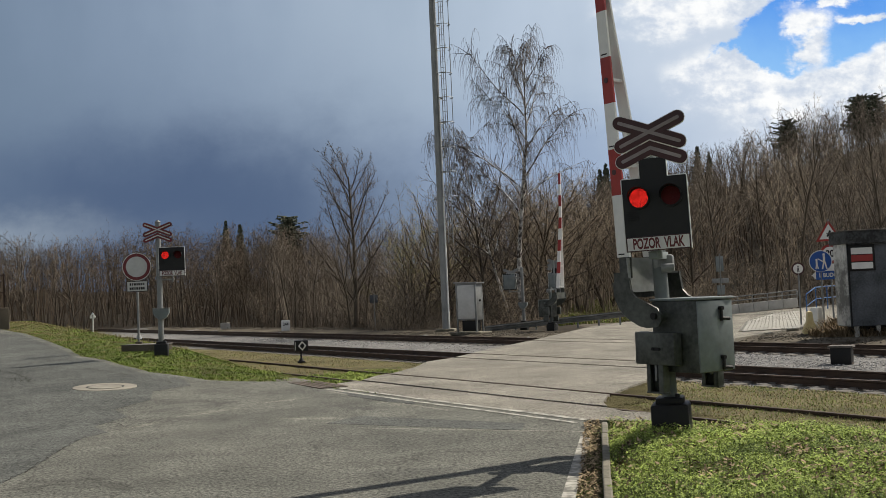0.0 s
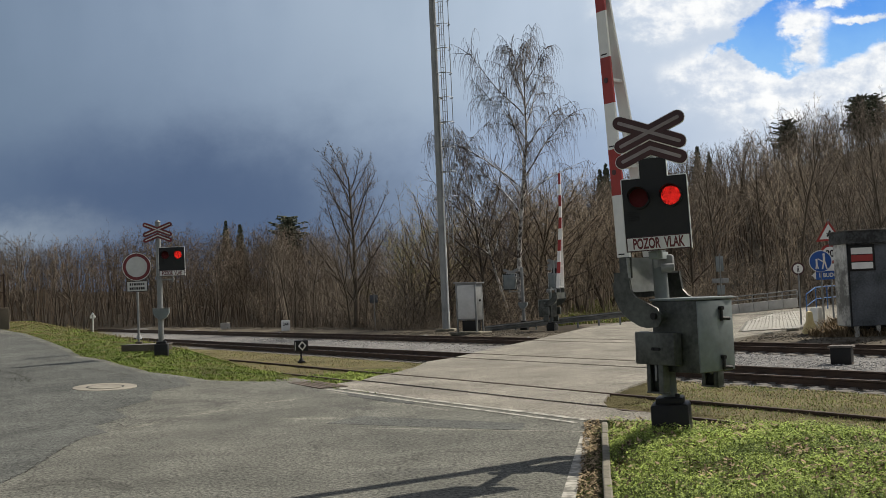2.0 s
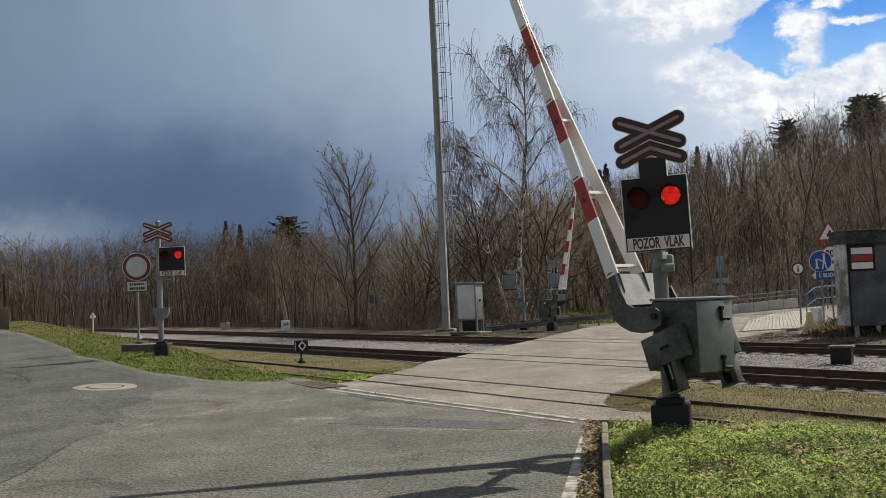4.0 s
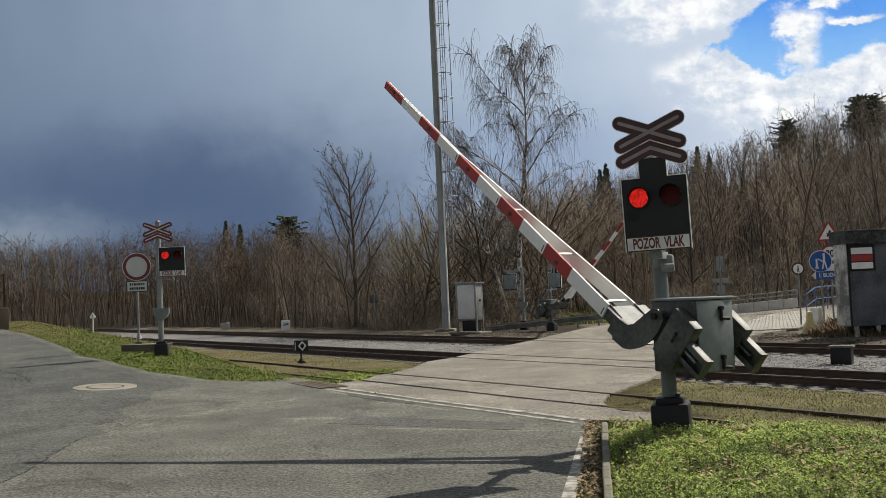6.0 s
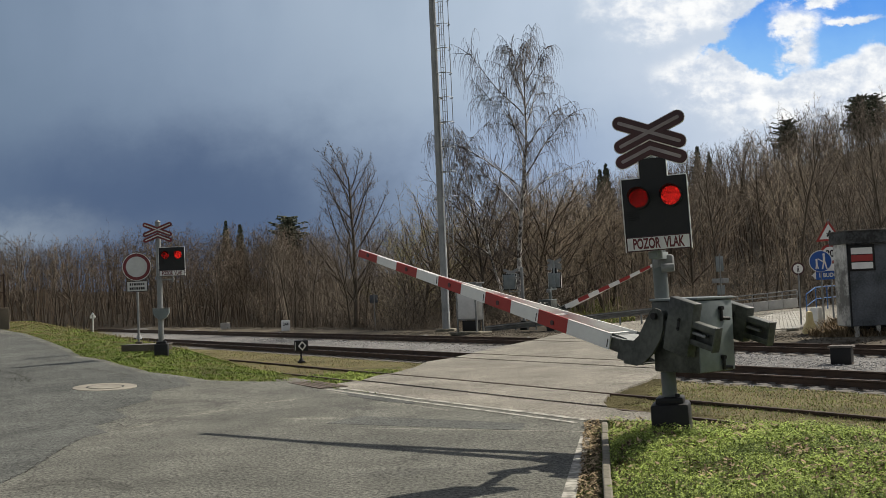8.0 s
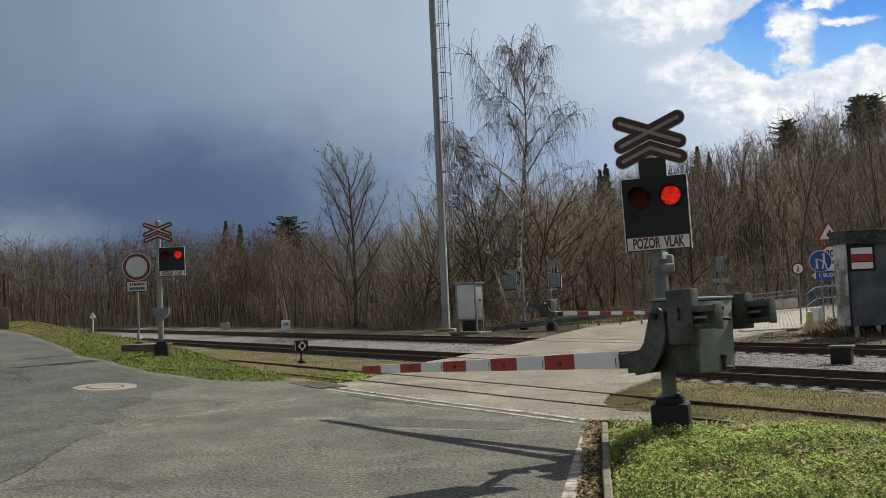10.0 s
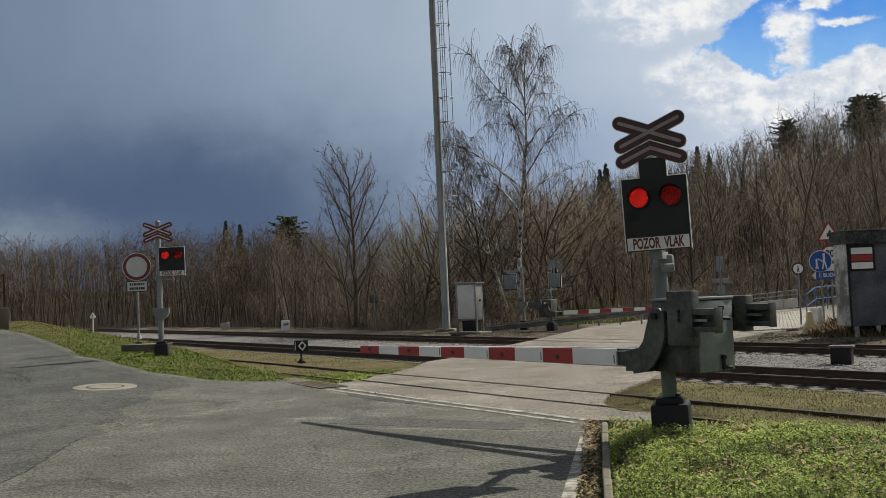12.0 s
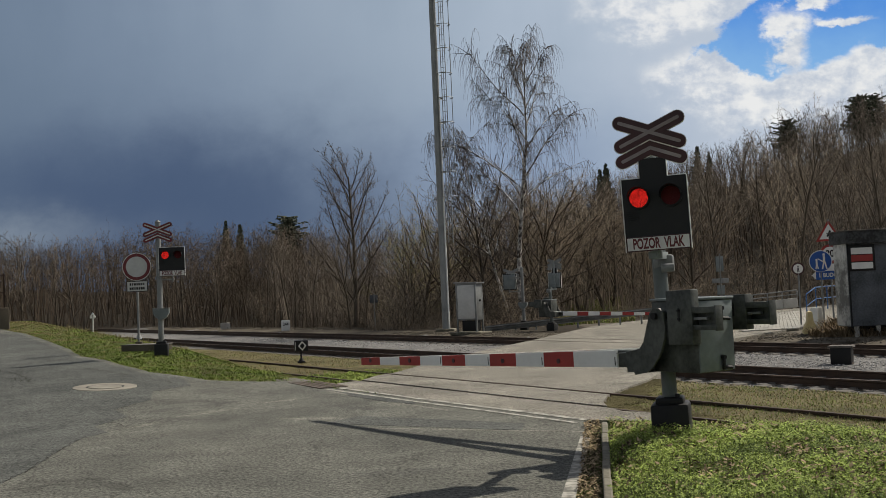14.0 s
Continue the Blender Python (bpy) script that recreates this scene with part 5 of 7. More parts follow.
def warning_signs():
    th = thing("road_sign", "triangular warning sign above a round speed limit sign", "traffic sign", Matrix.Translation((14.62, 38.5, 0.0)) @ Matrix.Rotation(radians(-20), 4, "Z"), group="road signs")
    rodpart("post", (0, 0.03, -0.2), (0, 0.03, 4.1), 0.035, M_GALV, th, n=10)
    c = 3.55
    for s, mt, y, nm in ((1.0, M_RED, 0.0, "triangle"), (0.72, M_WHITE, -0.005, "white_field")):
        bm = bmesh.new()
        h = 0.52 * s
        plate(bm, [(0, c + h), (-0.9 * h, c - 0.55 * h), (0.9 * h, c - 0.55 * h)], 0.006, Matrix.Translation((0, y, 0)))
        part(nm, bm, mt, th)
    boxpart("black_shape", (0, -0.012, c), (0.07, 0.004, 0.26), M_BLACK, th, 0, rot=Matrix.Rotation(0.5, 3, "Y"))
    f = disc(th, "limit_plate", 0.36, 0.0, M_RED, 2.78)
    disc(f, "limit_field", 0.27, -0.005, M_WHITE, 2.78, 0.004)
    lettering("limit_numerals", "30", 0.36, M_BLACK, f, Matrix.Translation((0, -0.008, 2.78)) @ Matrix.Rotation(radians(90), 4, "X"), squeeze=0.8)
    boxpart("lower_plate", (0, 0, 2.25), (0.6, 0.01, 0.3), M_WHITE, th, 0.002)


warning_signs()


def yellow_barriers():
    for k, (x, y, a, s) in enumerate(((12.42, 34.9, -14, 0.92), (12.95, 35.7, 8, 1.05))):
        th = thing("road_barrier_block", ("faded yellow tapered road barrier block", "dirty white tapered road barrier block")[k], "barrier block", Matrix.Translation((x, y, 0.0)) @ Matrix.Rotation(radians(a), 4, "Z"), group="yellow blocks")
        bm = bmesh.new()
        prof = [(-0.25, 0), (0.25, 0), (0.21, 0.2), (0.10, 0.42), (0.07, 0.82 * s), (-0.07, 0.82 * s), (-0.10, 0.42), (-0.21, 0.2)]
        plate(bm, prof, 0.6, Matrix.Translation((0, -0.3, 0)))
        bmesh.ops.bevel(bm, geom=bm.edges[:], offset=0.02, segments=2, affect="EDGES")
        part("block", bm, (M_YELLOW, M_WHITE)[k], th)


yellow_barriers()


def railing(name, pts, h, mt, r, label, mid=True, base=None):
    th = thing(name, label, "railing", group=name)
    for (x0, y0, z0), (x1, y1, z1) in zip(pts, pts[1:]):
        a, b = Vector((x0, y0, z0)), Vector((x1, y1, z1))
        up = Vector((0, 0, h))
        e = (b - a) * 0.06
        bm = bmesh.new()
        bend(bm, [a, a + up * 0.85, a + up * 0.96 + e * 0.4, a + up + e, b + up - e, b + up * 0.96 - e * 0.4, b + up * 0.85, b], r, 8)
        fr = part("rail_frame", bm, mt, th)
        if mid:
            bm = bmesh.new()
            rod(bm, a + up * 0.5, b + up * 0.5, r * 0.8, n=8)
            part("mid_rail", bm, mt, fr)
    return th


def parapet():
    pts = [(15.6 + 0.8 * k, 57.3 - 0.1 * k, 0.20 + 0.055 * k) for k in range(6)]
    th = thing("bridge_parapet", "low pale concrete parapet in blocks", "parapet")
    for (x0, y0, z0), (x1, y1, z1) in zip(pts, pts[1:]):
        a, b = Vector((x0, y0, z0)), Vector((x1, y1, z1))
        d = b - a
        bm = bmesh.new()
        tilt = Matrix.Rotation(math.atan2(d.y, d.x), 3, "Z") @ Matrix.Rotation(-math.atan2(d.z, d.xy.length), 3, "Y")
        box(bm, (a + b) / 2 + Vector((0, 0, 0.12)), (d.length * 0.985, 0.3, 0.52), tilt, 0.03)
        part("parapet_block", bm, M_CONCRETE, th)
    railing("bridge_railing", [(x, y, z + 0.36) for x, y, z in pts], 0.44, M_GALV, 0.035, "galvanised tube railing on the parapet")
    railing("blue_railing", [(14.15, 40.0, 0.35), (14.75, 40.6, 0.60), (15.5, 41.4, 0.62), (16.3, 42.2, 0.62)], 0.92, M_BLUEPAINT, 0.024, "blue painted tube railing beside the steps")


parapet()


def guard_rail():
    th = thing("guard_rail", "weathered galvanised crash barrier along the far road", "guard rail")
    a, b = Vector((1.95, 52.0, 0.06)), Vector((11.2, 50.2, 0.72))
    d = (b - a).normalized()
    side = Vector((d.y, -d.x, 0)).normalized()
    prof = [(0, -0.155), (0.0, -0.12), (0.07, -0.09), (0.07, -0.05), (0.01, -0.015), (0.01, 0.015), (0.07, 0.05), (0.07, 0.09), (0, 0.12), (0, 0.155)]
    bm = bmesh.new()
    rows = []
    for i in range(13):
        p = a + (b - a) * i / 12
        rows.append([bm.verts.new(p + side * u + Vector((0, 0, v))) for u, v in prof])
    for r0, r1 in zip(rows, rows[1:]):
        for k in range(len(prof) - 1):
            bm.faces.new((r0[k], r0[k + 1], r1[k + 1], r1[k]))
    bmesh.ops.solidify(bm, geom=bm.faces[:], thickness=0.006)
    part("beam", bm, M_GALV, th)
    for i in range(9):
        p = a + (b - a) * (i + 0.5) / 9
        boxpart("post", p - side * 0.06 + Vector((0, 0, -0.45)), (0.08, 0.08, 1.15), M_GALV, th, 0.004)


guard_rail()


def manhole():
    x, y = -7.4, 22.0
    z = height(x, y)
    dz = Vector((0, 1, (height(x, y + 0.5) - height(x, y - 0.5)))).normalized()
    dx = Vector((1, 0, (height(x + 0.5, y) - height(x - 0.5, y)))).normalized()
    nz = dx.cross(dz).normalized()
    m = Matrix((dx, nz.cross(dx), nz)).transposed().to_4x4()
    th = thing("manhole_cover", "round pale manhole cover in a concrete ring", "manhole cover", Matrix.Translation((x, y, z + 0.003)) @ m)
    bm = bmesh.new()
    n = 40
    for r0, r1, zz in ((0.40, 0.66, 0.008),):
        a = [bm.verts.new((r0 * math.cos(6.2832 * k / n), r0 * math.sin(6.2832 * k / n), zz)) for k in range(n)]
        b = [bm.verts.new((r1 * math.cos(6.2832 * k / n), r1 * math.sin(6.2832 * k / n), zz)) for k in range(n)]
        c = [bm.verts.new((r1 * 1.01 * math.cos(6.2832 * k / n), r1 * 1.01 * math.sin(6.2832 * k / n), -0.08)) for k in range(n)]
        for k in range(n):
            j = (k + 1) % n
            bm.faces.new((a[k], b[k], b[j], a[j]))
            bm.faces.new((b[k], c[k], c[j], b[j]))
    part("concrete_ring", bm, M_RING, th, "pale concrete ring")
    bm = bmesh.new()
    rod(bm, (0, 0, -0.06), (0, 0, -0.012), 0.42, n=36)
    part("joint", bm, M_BLACK, th, "dark open joint")
    bm = bmesh.new()
    rod(bm, (0, 0, -0.05), (0, 0, 0.012), 0.345, n=36)
    part("lid", bm, M_RING, th, "worn pale lid")


manhole()


def drain():
    a, b = Vector((-4.05, 25.0, 0.0)), Vector((-2.45, 21.85, 0.0))
    d = b - a
    turn = Matrix.Rotation(math.atan2(d.y, d.x), 4, "Z")
    th = thing("drain_grate", "rusty brown iron drain grating across the road edge", "drain", Matrix.Translation(((a + b) / 2).to_tuple()) @ turn)
    h = d.length / 2
    z = 0.006
    boxpart("slab", (-h * 0.62, 0, z - 0.02), (h * 0.74, 0.60, 0.05), M_SLEEPER, th, 0.004, "worn brown concrete slab")
    boxpart("sump", (h * 0.38, 0, z - 0.03), (h * 1.22, 0.56, 0.02), M_BLACK, th, 0, "dark sump below the bars")
    for y in (-0.29, 0.29):
        boxpart("frame", (h * 0.38, y, z), (h * 1.24, 0.05, 0.03), M_IRON, th, 0.002)
    n = 20
    for k in range(n):
        boxpart("bar", (-h * 0.22 + h * 1.2 * (k + 0.5) / n, 0, z), (0.04, 0.56, 0.026), M_IRON, th, 0)
    for y in (-0.15, 0.0, 0.15):
        boxpart("cross_bar", (h * 0.38, y, z + 0.002), (h * 1.2, 0.03, 0.026), M_IRON, th, 0)


drain()


def track_box():
    th = thing("track_box", "rusty dark trackside box with a pale top beside the rail", "trackside box", Matrix.Translation((9.40, 24.4, -0.2)) @ Matrix.Rotation(radians(-31), 4, "Z"))
    boxpart("box", (0, 0, 0.20), (0.47, 0.36, 0.40), M_BLACK, th, 0.015)
    boxpart("top", (0, 0, 0.425), (0.56, 0.44, 0.05), M_SLEEPER, th, 0.012, "dusty chipped lid")
    for x in (-0.16, 0.16):
        boxpart("foot", (x, 0, -0.02), (0.16, 0.3, 0.12), M_RUST, th, 0.008)


track_box()


def small_things():
    x, y = -15.25, 44.0
    th = thing("marker_sign", "small white triangular marker on a thin white post", "marker", Matrix.Translation((x, y, 0.62)))
    rodpart("post", (0, 0.02, -0.6), (0, 0.02, 1.05), 0.03, M_GREYSIGN, th, n=10)
    bm = bmesh.new()
    plate(bm, [(0, 1.20), (-0.13, 1.0), (-0.10, 0.94), (0.10, 0.94), (0.13, 1.0)], 0.02)
    pl = part("plate", bm, M_WHITE, th)
    boxpart("mark", (0, -0.003, 1.02), (0.05, 0.004, 0.1), M_BLACK, pl, 0)
    th = thing("concrete_slab", "low weathered concrete slab in the grass behind the signal", "block", Matrix.Translation((-9.1, 30.9, 0.60)) @ Matrix.Rotation(radians(-25), 4, "Z"))
    boxpart("body", (0, 0, 0.02), (1.35, 0.7, 0.34), M_DIRT, th, 0.02)
    boxpart("top", (0, 0, 0.195), (1.39, 0.74, 0.03), M_SLEEPER, th, 0.008)
    th = thing("concrete_block", "weathered concrete block beside the track", "block", Matrix.Translation((-18.2, 84.0, -0.3)) @ Matrix.Rotation(0.3, 4, "Z"))
    boxpart("body", (0, 0, 0.35), (0.75, 0.5, 0.75), M_CONCRETE, th, 0.03)
    th = thing("concrete_chamber", "weathered concrete chamber at the road edge", "block", Matrix.Translation((-20.3, 46.0, 1.0)) @ Matrix.Rotation(0.4, 4, "Z"))
    boxpart("body", (-0.3, 0, 0.55), (1.7, 1.0, 1.3), M_DIRT, th, 0.04)
    bm = bmesh.new()
    box(bm, (0.35, 0.2, 1.9), (0.07, 0.07, 1.7))
    box(bm, (-0.4, 0.2, 2.68), (1.6, 0.07, 0.07))
    box(bm, (-0.4, 0.2, 1.9), (1.6, 0.05, 0.05))
    part("frame", bm, M_RUST, th, "dark steel frame")
    th = thing("sign_back", "thin post with a dark sign seen from behind", "traffic sign", Matrix.Translation((-4.4, 63.0, -0.6)))
    rodpart("post", (0, 0, 0), (0, 0, 2.75), 0.035, M_GALV, th, n=8)
    boxpart("plate", (-0.02, 0.04, 2.45), (0.5, 0.02, 0.5), M_HUT, th, 0.004)


small_things()


def direction_post():
    th = thing("railway_sign", "grey crossing sign seen from behind on a post", "traffic sign", Matrix.Translation((16.4, 60.5, 0.0)) @ Matrix.Rotation(radians(15), 4, "Z"))
    rodpart("post", (0, 0, -0.3), (0, 0, 3.6), 0.04, M_GALV, th, n=8)
    boxpart("plate", (0, 0.03, 2.0), (1.1, 0.03, 0.28), M_GALV, th, 0.004)
    boxpart("upper_plate", (0, 0.03, 3.0), (0.5, 0.03, 0.9), M_GREYGREEN, th, 0.004)
    boxpart("lower_plate", (0, 0.03, 1.45), (0.5, 0.03, 0.55), M_GREYGREEN, th, 0.004)


direction_post()

# paved strip beside the far road
PATH = [(10.9, 38.2), (13.3, 38.6), (16.2, 44.0), (21.3, 60.0), (18.8, 58.5), (14.2, 48.0)]
pavement = sheet("pavement", PATH, M_KERB, 0.02, 2.0, "pale concrete block pavement beside the far road", "pavement")
# ---------------------------------------------------------------- trees
class Wood:
    """Collects tapered limbs by thickness class and turns them into two meshes."""

    def __init__(self, seed):
        self.r = random.Random(seed)
        self.limbs, self.twigs = [], []

    def limb(self, p, d, length, rad, level, spec):
        """One limb and what grows from it."""
        r = self.r
        n = spec["segs"][level]
        pts, rads = [p.copy()], [rad]
        d = d.normalized()
        step = length / n
        kids = spec["kids"][level] if level < len(spec["kids"]) else 0
        first = spec["first"][level] if level < len(spec["first"]) else 0
        for i in range(n):
            j = spec["wobble"][level]
            d = (d + Vector((r.gauss(0, j), r.gauss(0, j), r.gauss(0, j))) + Vector((0, 0, spec["rise"][level]))).normalized()
            p = p + d * step
            pts.append(p.copy())
            rads.append(rad * (1 - (1 - spec["taper"]) * (i + 1) / n))
        (self.limbs if level < spec["wood_levels"] else self.twigs).append((pts, rads, spec["sides"][level]))
        for k in range(kids):
            f = first + (1 - first) * (k + r.random()) / kids
            i = min(n - 1, int(f * n))
            q = pts[i].lerp(pts[i + 1], f * n - i)
            axis = (pts[i + 1] - pts[i]).normalized()
            a = r.uniform(*spec["angle"][level])
            az = k * 2.39996 + r.uniform(-0.5, 0.5)
            u = axis.orthogonal().normalized()
            w = axis.cross(u)
            nd = axis * math.cos(a) + (u * math.cos(az) + w * math.sin(az)) * math.sin(a)
            shape = spec["shape"](f) if level == 0 else (1.0 - 0.55 * f)
            ln = length * spec["ratio"][level] * shape * r.uniform(0.75, 1.2)
            nr = max(spec["thin"], min(rads[i] * 0.72, ln * spec["slim"]))
            self.limb(q, nd, ln, nr, level + 1, spec)

    @staticmethod
    def mesh(name, limbs, material):
        verts, faces = [], []
        for pts, rads, n in limbs:
            base = len(verts)
            last = len(pts) - 1
            for i, p in enumerate(pts):
                d = (pts[min(i + 1, last)] - pts[max(i - 1, 0)]).normalized()
                u = d.orthogonal().normalized()
                w = d.cross(u)
                if n == 3 and i == last:
                    verts.append(p[:])
                    continue
                for k in range(n):
                    a = 2 * math.pi * k / n
                    verts.append((p + (u * math.cos(a) + w * math.sin(a)) * rads[i])[:])
            for i in range(last):
                b0, b1 = base + i * n, base + (i + 1) * n
                for k in range(n):
                    j = (k + 1) % n
                    if n == 3 and i == last - 1:
                        faces.append((b0 + k, b0 + j, b1))
                    else:
                        faces.append((b0 + k, b0 + j, b1 + j, b1 + k))
        me = bpy.data.meshes.new(name)
        me.from_pydata(verts, [], faces)
        me.materials.append(material)
        for q in me.polygons:
            q.use_smooth = True
        return me


def tall(f):
    return 0.55 + 0.9 * f * (1.25 - f) if f < 0.8 else 0.75


def rounded(f):
    return 0.35 + 1.0 * math.sin(math.pi * min(1.0, 0.12 + 0.86 * f))


BASE = dict(segs=(10, 5, 3, 2, 1), kids=(24, 8, 6, 4), first=(0.18, 0.2, 0.15, 0.1), wobble=(0.045, 0.11, 0.13, 0.15, 0.15), rise=(0.02, 0.05, 0.03, 0.02, 0.02), taper=0.25,
            sides=(7, 5, 3, 3, 3), wood_levels=2, angle=((0.6, 1.0), (0.5, 0.95), (0.5, 1.0), (0.4, 0.9)), ratio=(0.36, 0.5, 0.5, 0.55), thin=0.011, slim=0.016, shape=tall)


def spec_of(**kw):
    s = dict(BASE)
    s.update(kw)
    return s


def tree_meshes(seed, hgt, rad, spec, bark, twig, stems=1, lean=0.0):
    w = Wood(seed)
    for k in range(stems):
        a = 2.4 * k + seed
        d = Vector((lean * math.cos(a), lean * math.sin(a), 1.0))
        off = Vector((0.25 * math.cos(a), 0.25 * math.sin(a), 0)) if stems > 1 else Vector()
        w.limb(off + Vector((0, 0, -0.3)), d, hgt * (1.0 if k == 0 else w.r.uniform(0.75, 0.95)), rad * (1.0 if k == 0 else 0.8), 0, spec)
    return Wood.mesh("trunk", w.limbs, bark), Wood.mesh("crown", w.twigs, twig)


def plant(name, meshes, m, label, category, group):
    th = thing(name, label, category, m, group)
    for nm, me in zip(("trunk", "crown"), meshes):
        ob = new(nm, me)
        ob.parent = th
    return th


# fine upswept crowns: many thin twigs that fan out and up
FAN = dict(kids=(15, 6, 6, 3), segs=(8, 4, 2, 1, 1), thin=0.0085, slim=0.012, rise=(0.02, 0.07, 0.07, 0.05, 0.03), wobble=(0.05, 0.10, 0.13, 0.16, 0.16),
           angle=((0.5, 0.9), (0.4, 0.85), (0.4, 0.9), (0.35, 0.85)), ratio=(0.38, 0.55, 0.55, 0.60))
VARIANTS = [
    (tree_meshes(11, 11.0, 0.15, spec_of(**FAN), M_BARK, M_TWIG), 11.0),
    (tree_meshes(12, 12.0, 0.16, spec_of(**{**FAN, "angle": ((0.35, 0.65), (0.35, 0.7), (0.4, 0.9), (0.4, 0.9)), "first": (0.3, 0.2, 0.1, 0.1)}), M_BARK, M_TWIG), 12.0),
    (tree_meshes(13, 10.0, 0.17, spec_of(**{**FAN, "shape": rounded, "ratio": (0.5, 0.5, 0.55, 0.6)}), M_BARK, M_TWIG), 10.0),
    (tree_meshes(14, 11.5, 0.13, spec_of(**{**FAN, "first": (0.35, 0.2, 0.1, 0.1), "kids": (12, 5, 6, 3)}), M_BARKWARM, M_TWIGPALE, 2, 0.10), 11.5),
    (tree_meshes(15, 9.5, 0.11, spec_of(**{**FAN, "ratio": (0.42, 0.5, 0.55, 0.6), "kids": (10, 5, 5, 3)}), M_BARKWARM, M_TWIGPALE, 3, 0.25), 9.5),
    (tree_meshes(16, 12.5, 0.15, spec_of(**{**FAN, "ratio": (0.28, 0.5, 0.5, 0.5), "first": (0.12, 0.2, 0.1, 0.1)}), M_BARK, M_TWIG), 12.5),
]
FAR = dict(kids=(14, 6, 4, 2), segs=(7, 2, 1, 1, 1), thin=0.022, slim=0.013, sides=(5, 3, 3, 3, 3), rise=(0.02, 0.07, 0.07, 0.05, 0.03), ratio=(0.38, 0.55, 0.55, 0.60))
FAR_VARIANTS = [
    (tree_meshes(21, 11.0, 0.15, spec_of(**FAR), M_BARK, M_TWIGDARK), 11.0),
    (tree_meshes(22, 12.0, 0.15, spec_of(**FAR, angle=((0.35, 0.7), (0.4, 0.8), (0.4, 0.9), (0.4, 0.9)), first=(0.25, 0.2, 0.1, 0.1)), M_BARK, M_TWIG), 12.0),
    (tree_meshes(23, 10.0, 0.16, spec_of(**{**FAR, "shape": rounded, "ratio": (0.5, 0.5, 0.55, 0.6)}), M_BARK, M_TWIGDARK), 10.0),
    (tree_meshes(24, 12.0, 0.13, spec_of(**{**FAR, "ratio": (0.29, 0.5, 0.5, 0.55), "kids": (11, 5, 4, 2)}), M_BARK, M_TWIGDARK, 2, 0.12), 12.0),
]
SHRUBS = [
    (tree_meshes(31, 3.2, 0.04, spec_of(kids=(12, 6, 4), segs=(5, 3, 1, 1, 1), thin=0.010, first=(0.1, 0.1, 0.1, 0.1), ratio=(0.5, 0.5, 0.5, 0.5)), M_BARK, M_TWIG, 5, 0.45), 3.2),
    (tree_meshes(32, 3.8, 0.04, spec_of(kids=(12, 6, 4), segs=(5, 3, 1, 1, 1), thin=0.010, first=(0.1, 0.1, 0.1, 0.1), ratio=(0.45, 0.5, 0.5, 0.5)), M_BARK, M_TWIGPALE, 6, 0.35), 3.8),
]


def conifer_meshes(seed, hgt, pine=False):
    r = random.Random(seed)
    w = Wood(seed)
    w.limbs.append(([Vector((0, 0, -0.3 + (hgt + 0.3) * i / 6)) for i in range(7)], [0.16 * (1 - 0.9 * i / 6) for i in range(7)], 6))
    verts, faces = [], []
    z = hgt * (0.38 if pine else 0.10)
    while z < hgt * 0.985:
        f = z / hgt
        reach = hgt * (0.24 * math.sin(math.pi * min(1.0, 0.15 + 1.3 * (f - 0.38))) ** 0.7 if pine else 0.24 * (1 - f) ** 1.1) * r.uniform(0.45, 1.2) + 0.10
        for k in range(8):
            a = k * 0.785 + z * 3 + r.uniform(-0.35, 0.35)
            ln = reach * r.uniform(0.55, 1.2)
            zz = z + r.uniform(-0.25, 0.25)
            d = Vector((math.cos(a), math.sin(a), r.uniform(-0.45, -0.05) if not pine else r.uniform(-0.1, 0.5)))
            s = Vector((-math.sin(a), math.cos(a), 0))
            for q in range(5):
                t0 = q / 5
                p = Vector((0, 0, zz)) + d * ln * (t0 + 0.15)
                for sg in (-1, 1):
                    tip = p + s * sg * ln * r.uniform(0.22, 0.42) * (1.1 - t0) + d * ln * 0.2 + Vector((0, 0, r.uniform(-0.35, 0.05)))
                    b = len(verts)
                    h = Vector((0, 0, 0.10 + 0.10 * (1 - f)))
                    verts += [(p - d * 0.15 + h)[:], (p + d * 0.2 - h * 1.5)[:], tip[:], (p + d * 0.2 + h)[:]]
                    faces += [(b, b + 1, b + 2), (b, b + 2, b + 3), (b + 1, b + 3, b + 2)]
        z += hgt * 0.026
    me = bpy.data.meshes.new("needles")
    me.from_pydata(verts, [], faces)
    me.materials.append(M_NEEDLE)
    return Wood.mesh("trunk", w.limbs, M_BARK), me


PINES = [(conifer_meshes(7, 11.0, True), 11.0)]
CONIFERS = [(conifer_meshes(5, 12.0), 12.0), (conifer_meshes(6, 14.0), 14.0)]


TOPS = {}


def put_tree(var, x, y, hgt, spin, name="tree", label="bare deciduous tree with dense brown twigs", group="bare trees of the wood"):
    meshes = var[0]
    s = hgt / max(TOPS.setdefault(me.name, max(v.co.z for v in me.vertices)) for me in meshes)
    z = height(x, y) - 0.05
    return plant(name, meshes, Matrix.Translation((x, y, z)) @ Matrix.Rotation(spin, 4, "Z") @ Matrix.Diagonal((s, s, s, 1)), label, "tree" if name != "shrub" else "shrub", group)


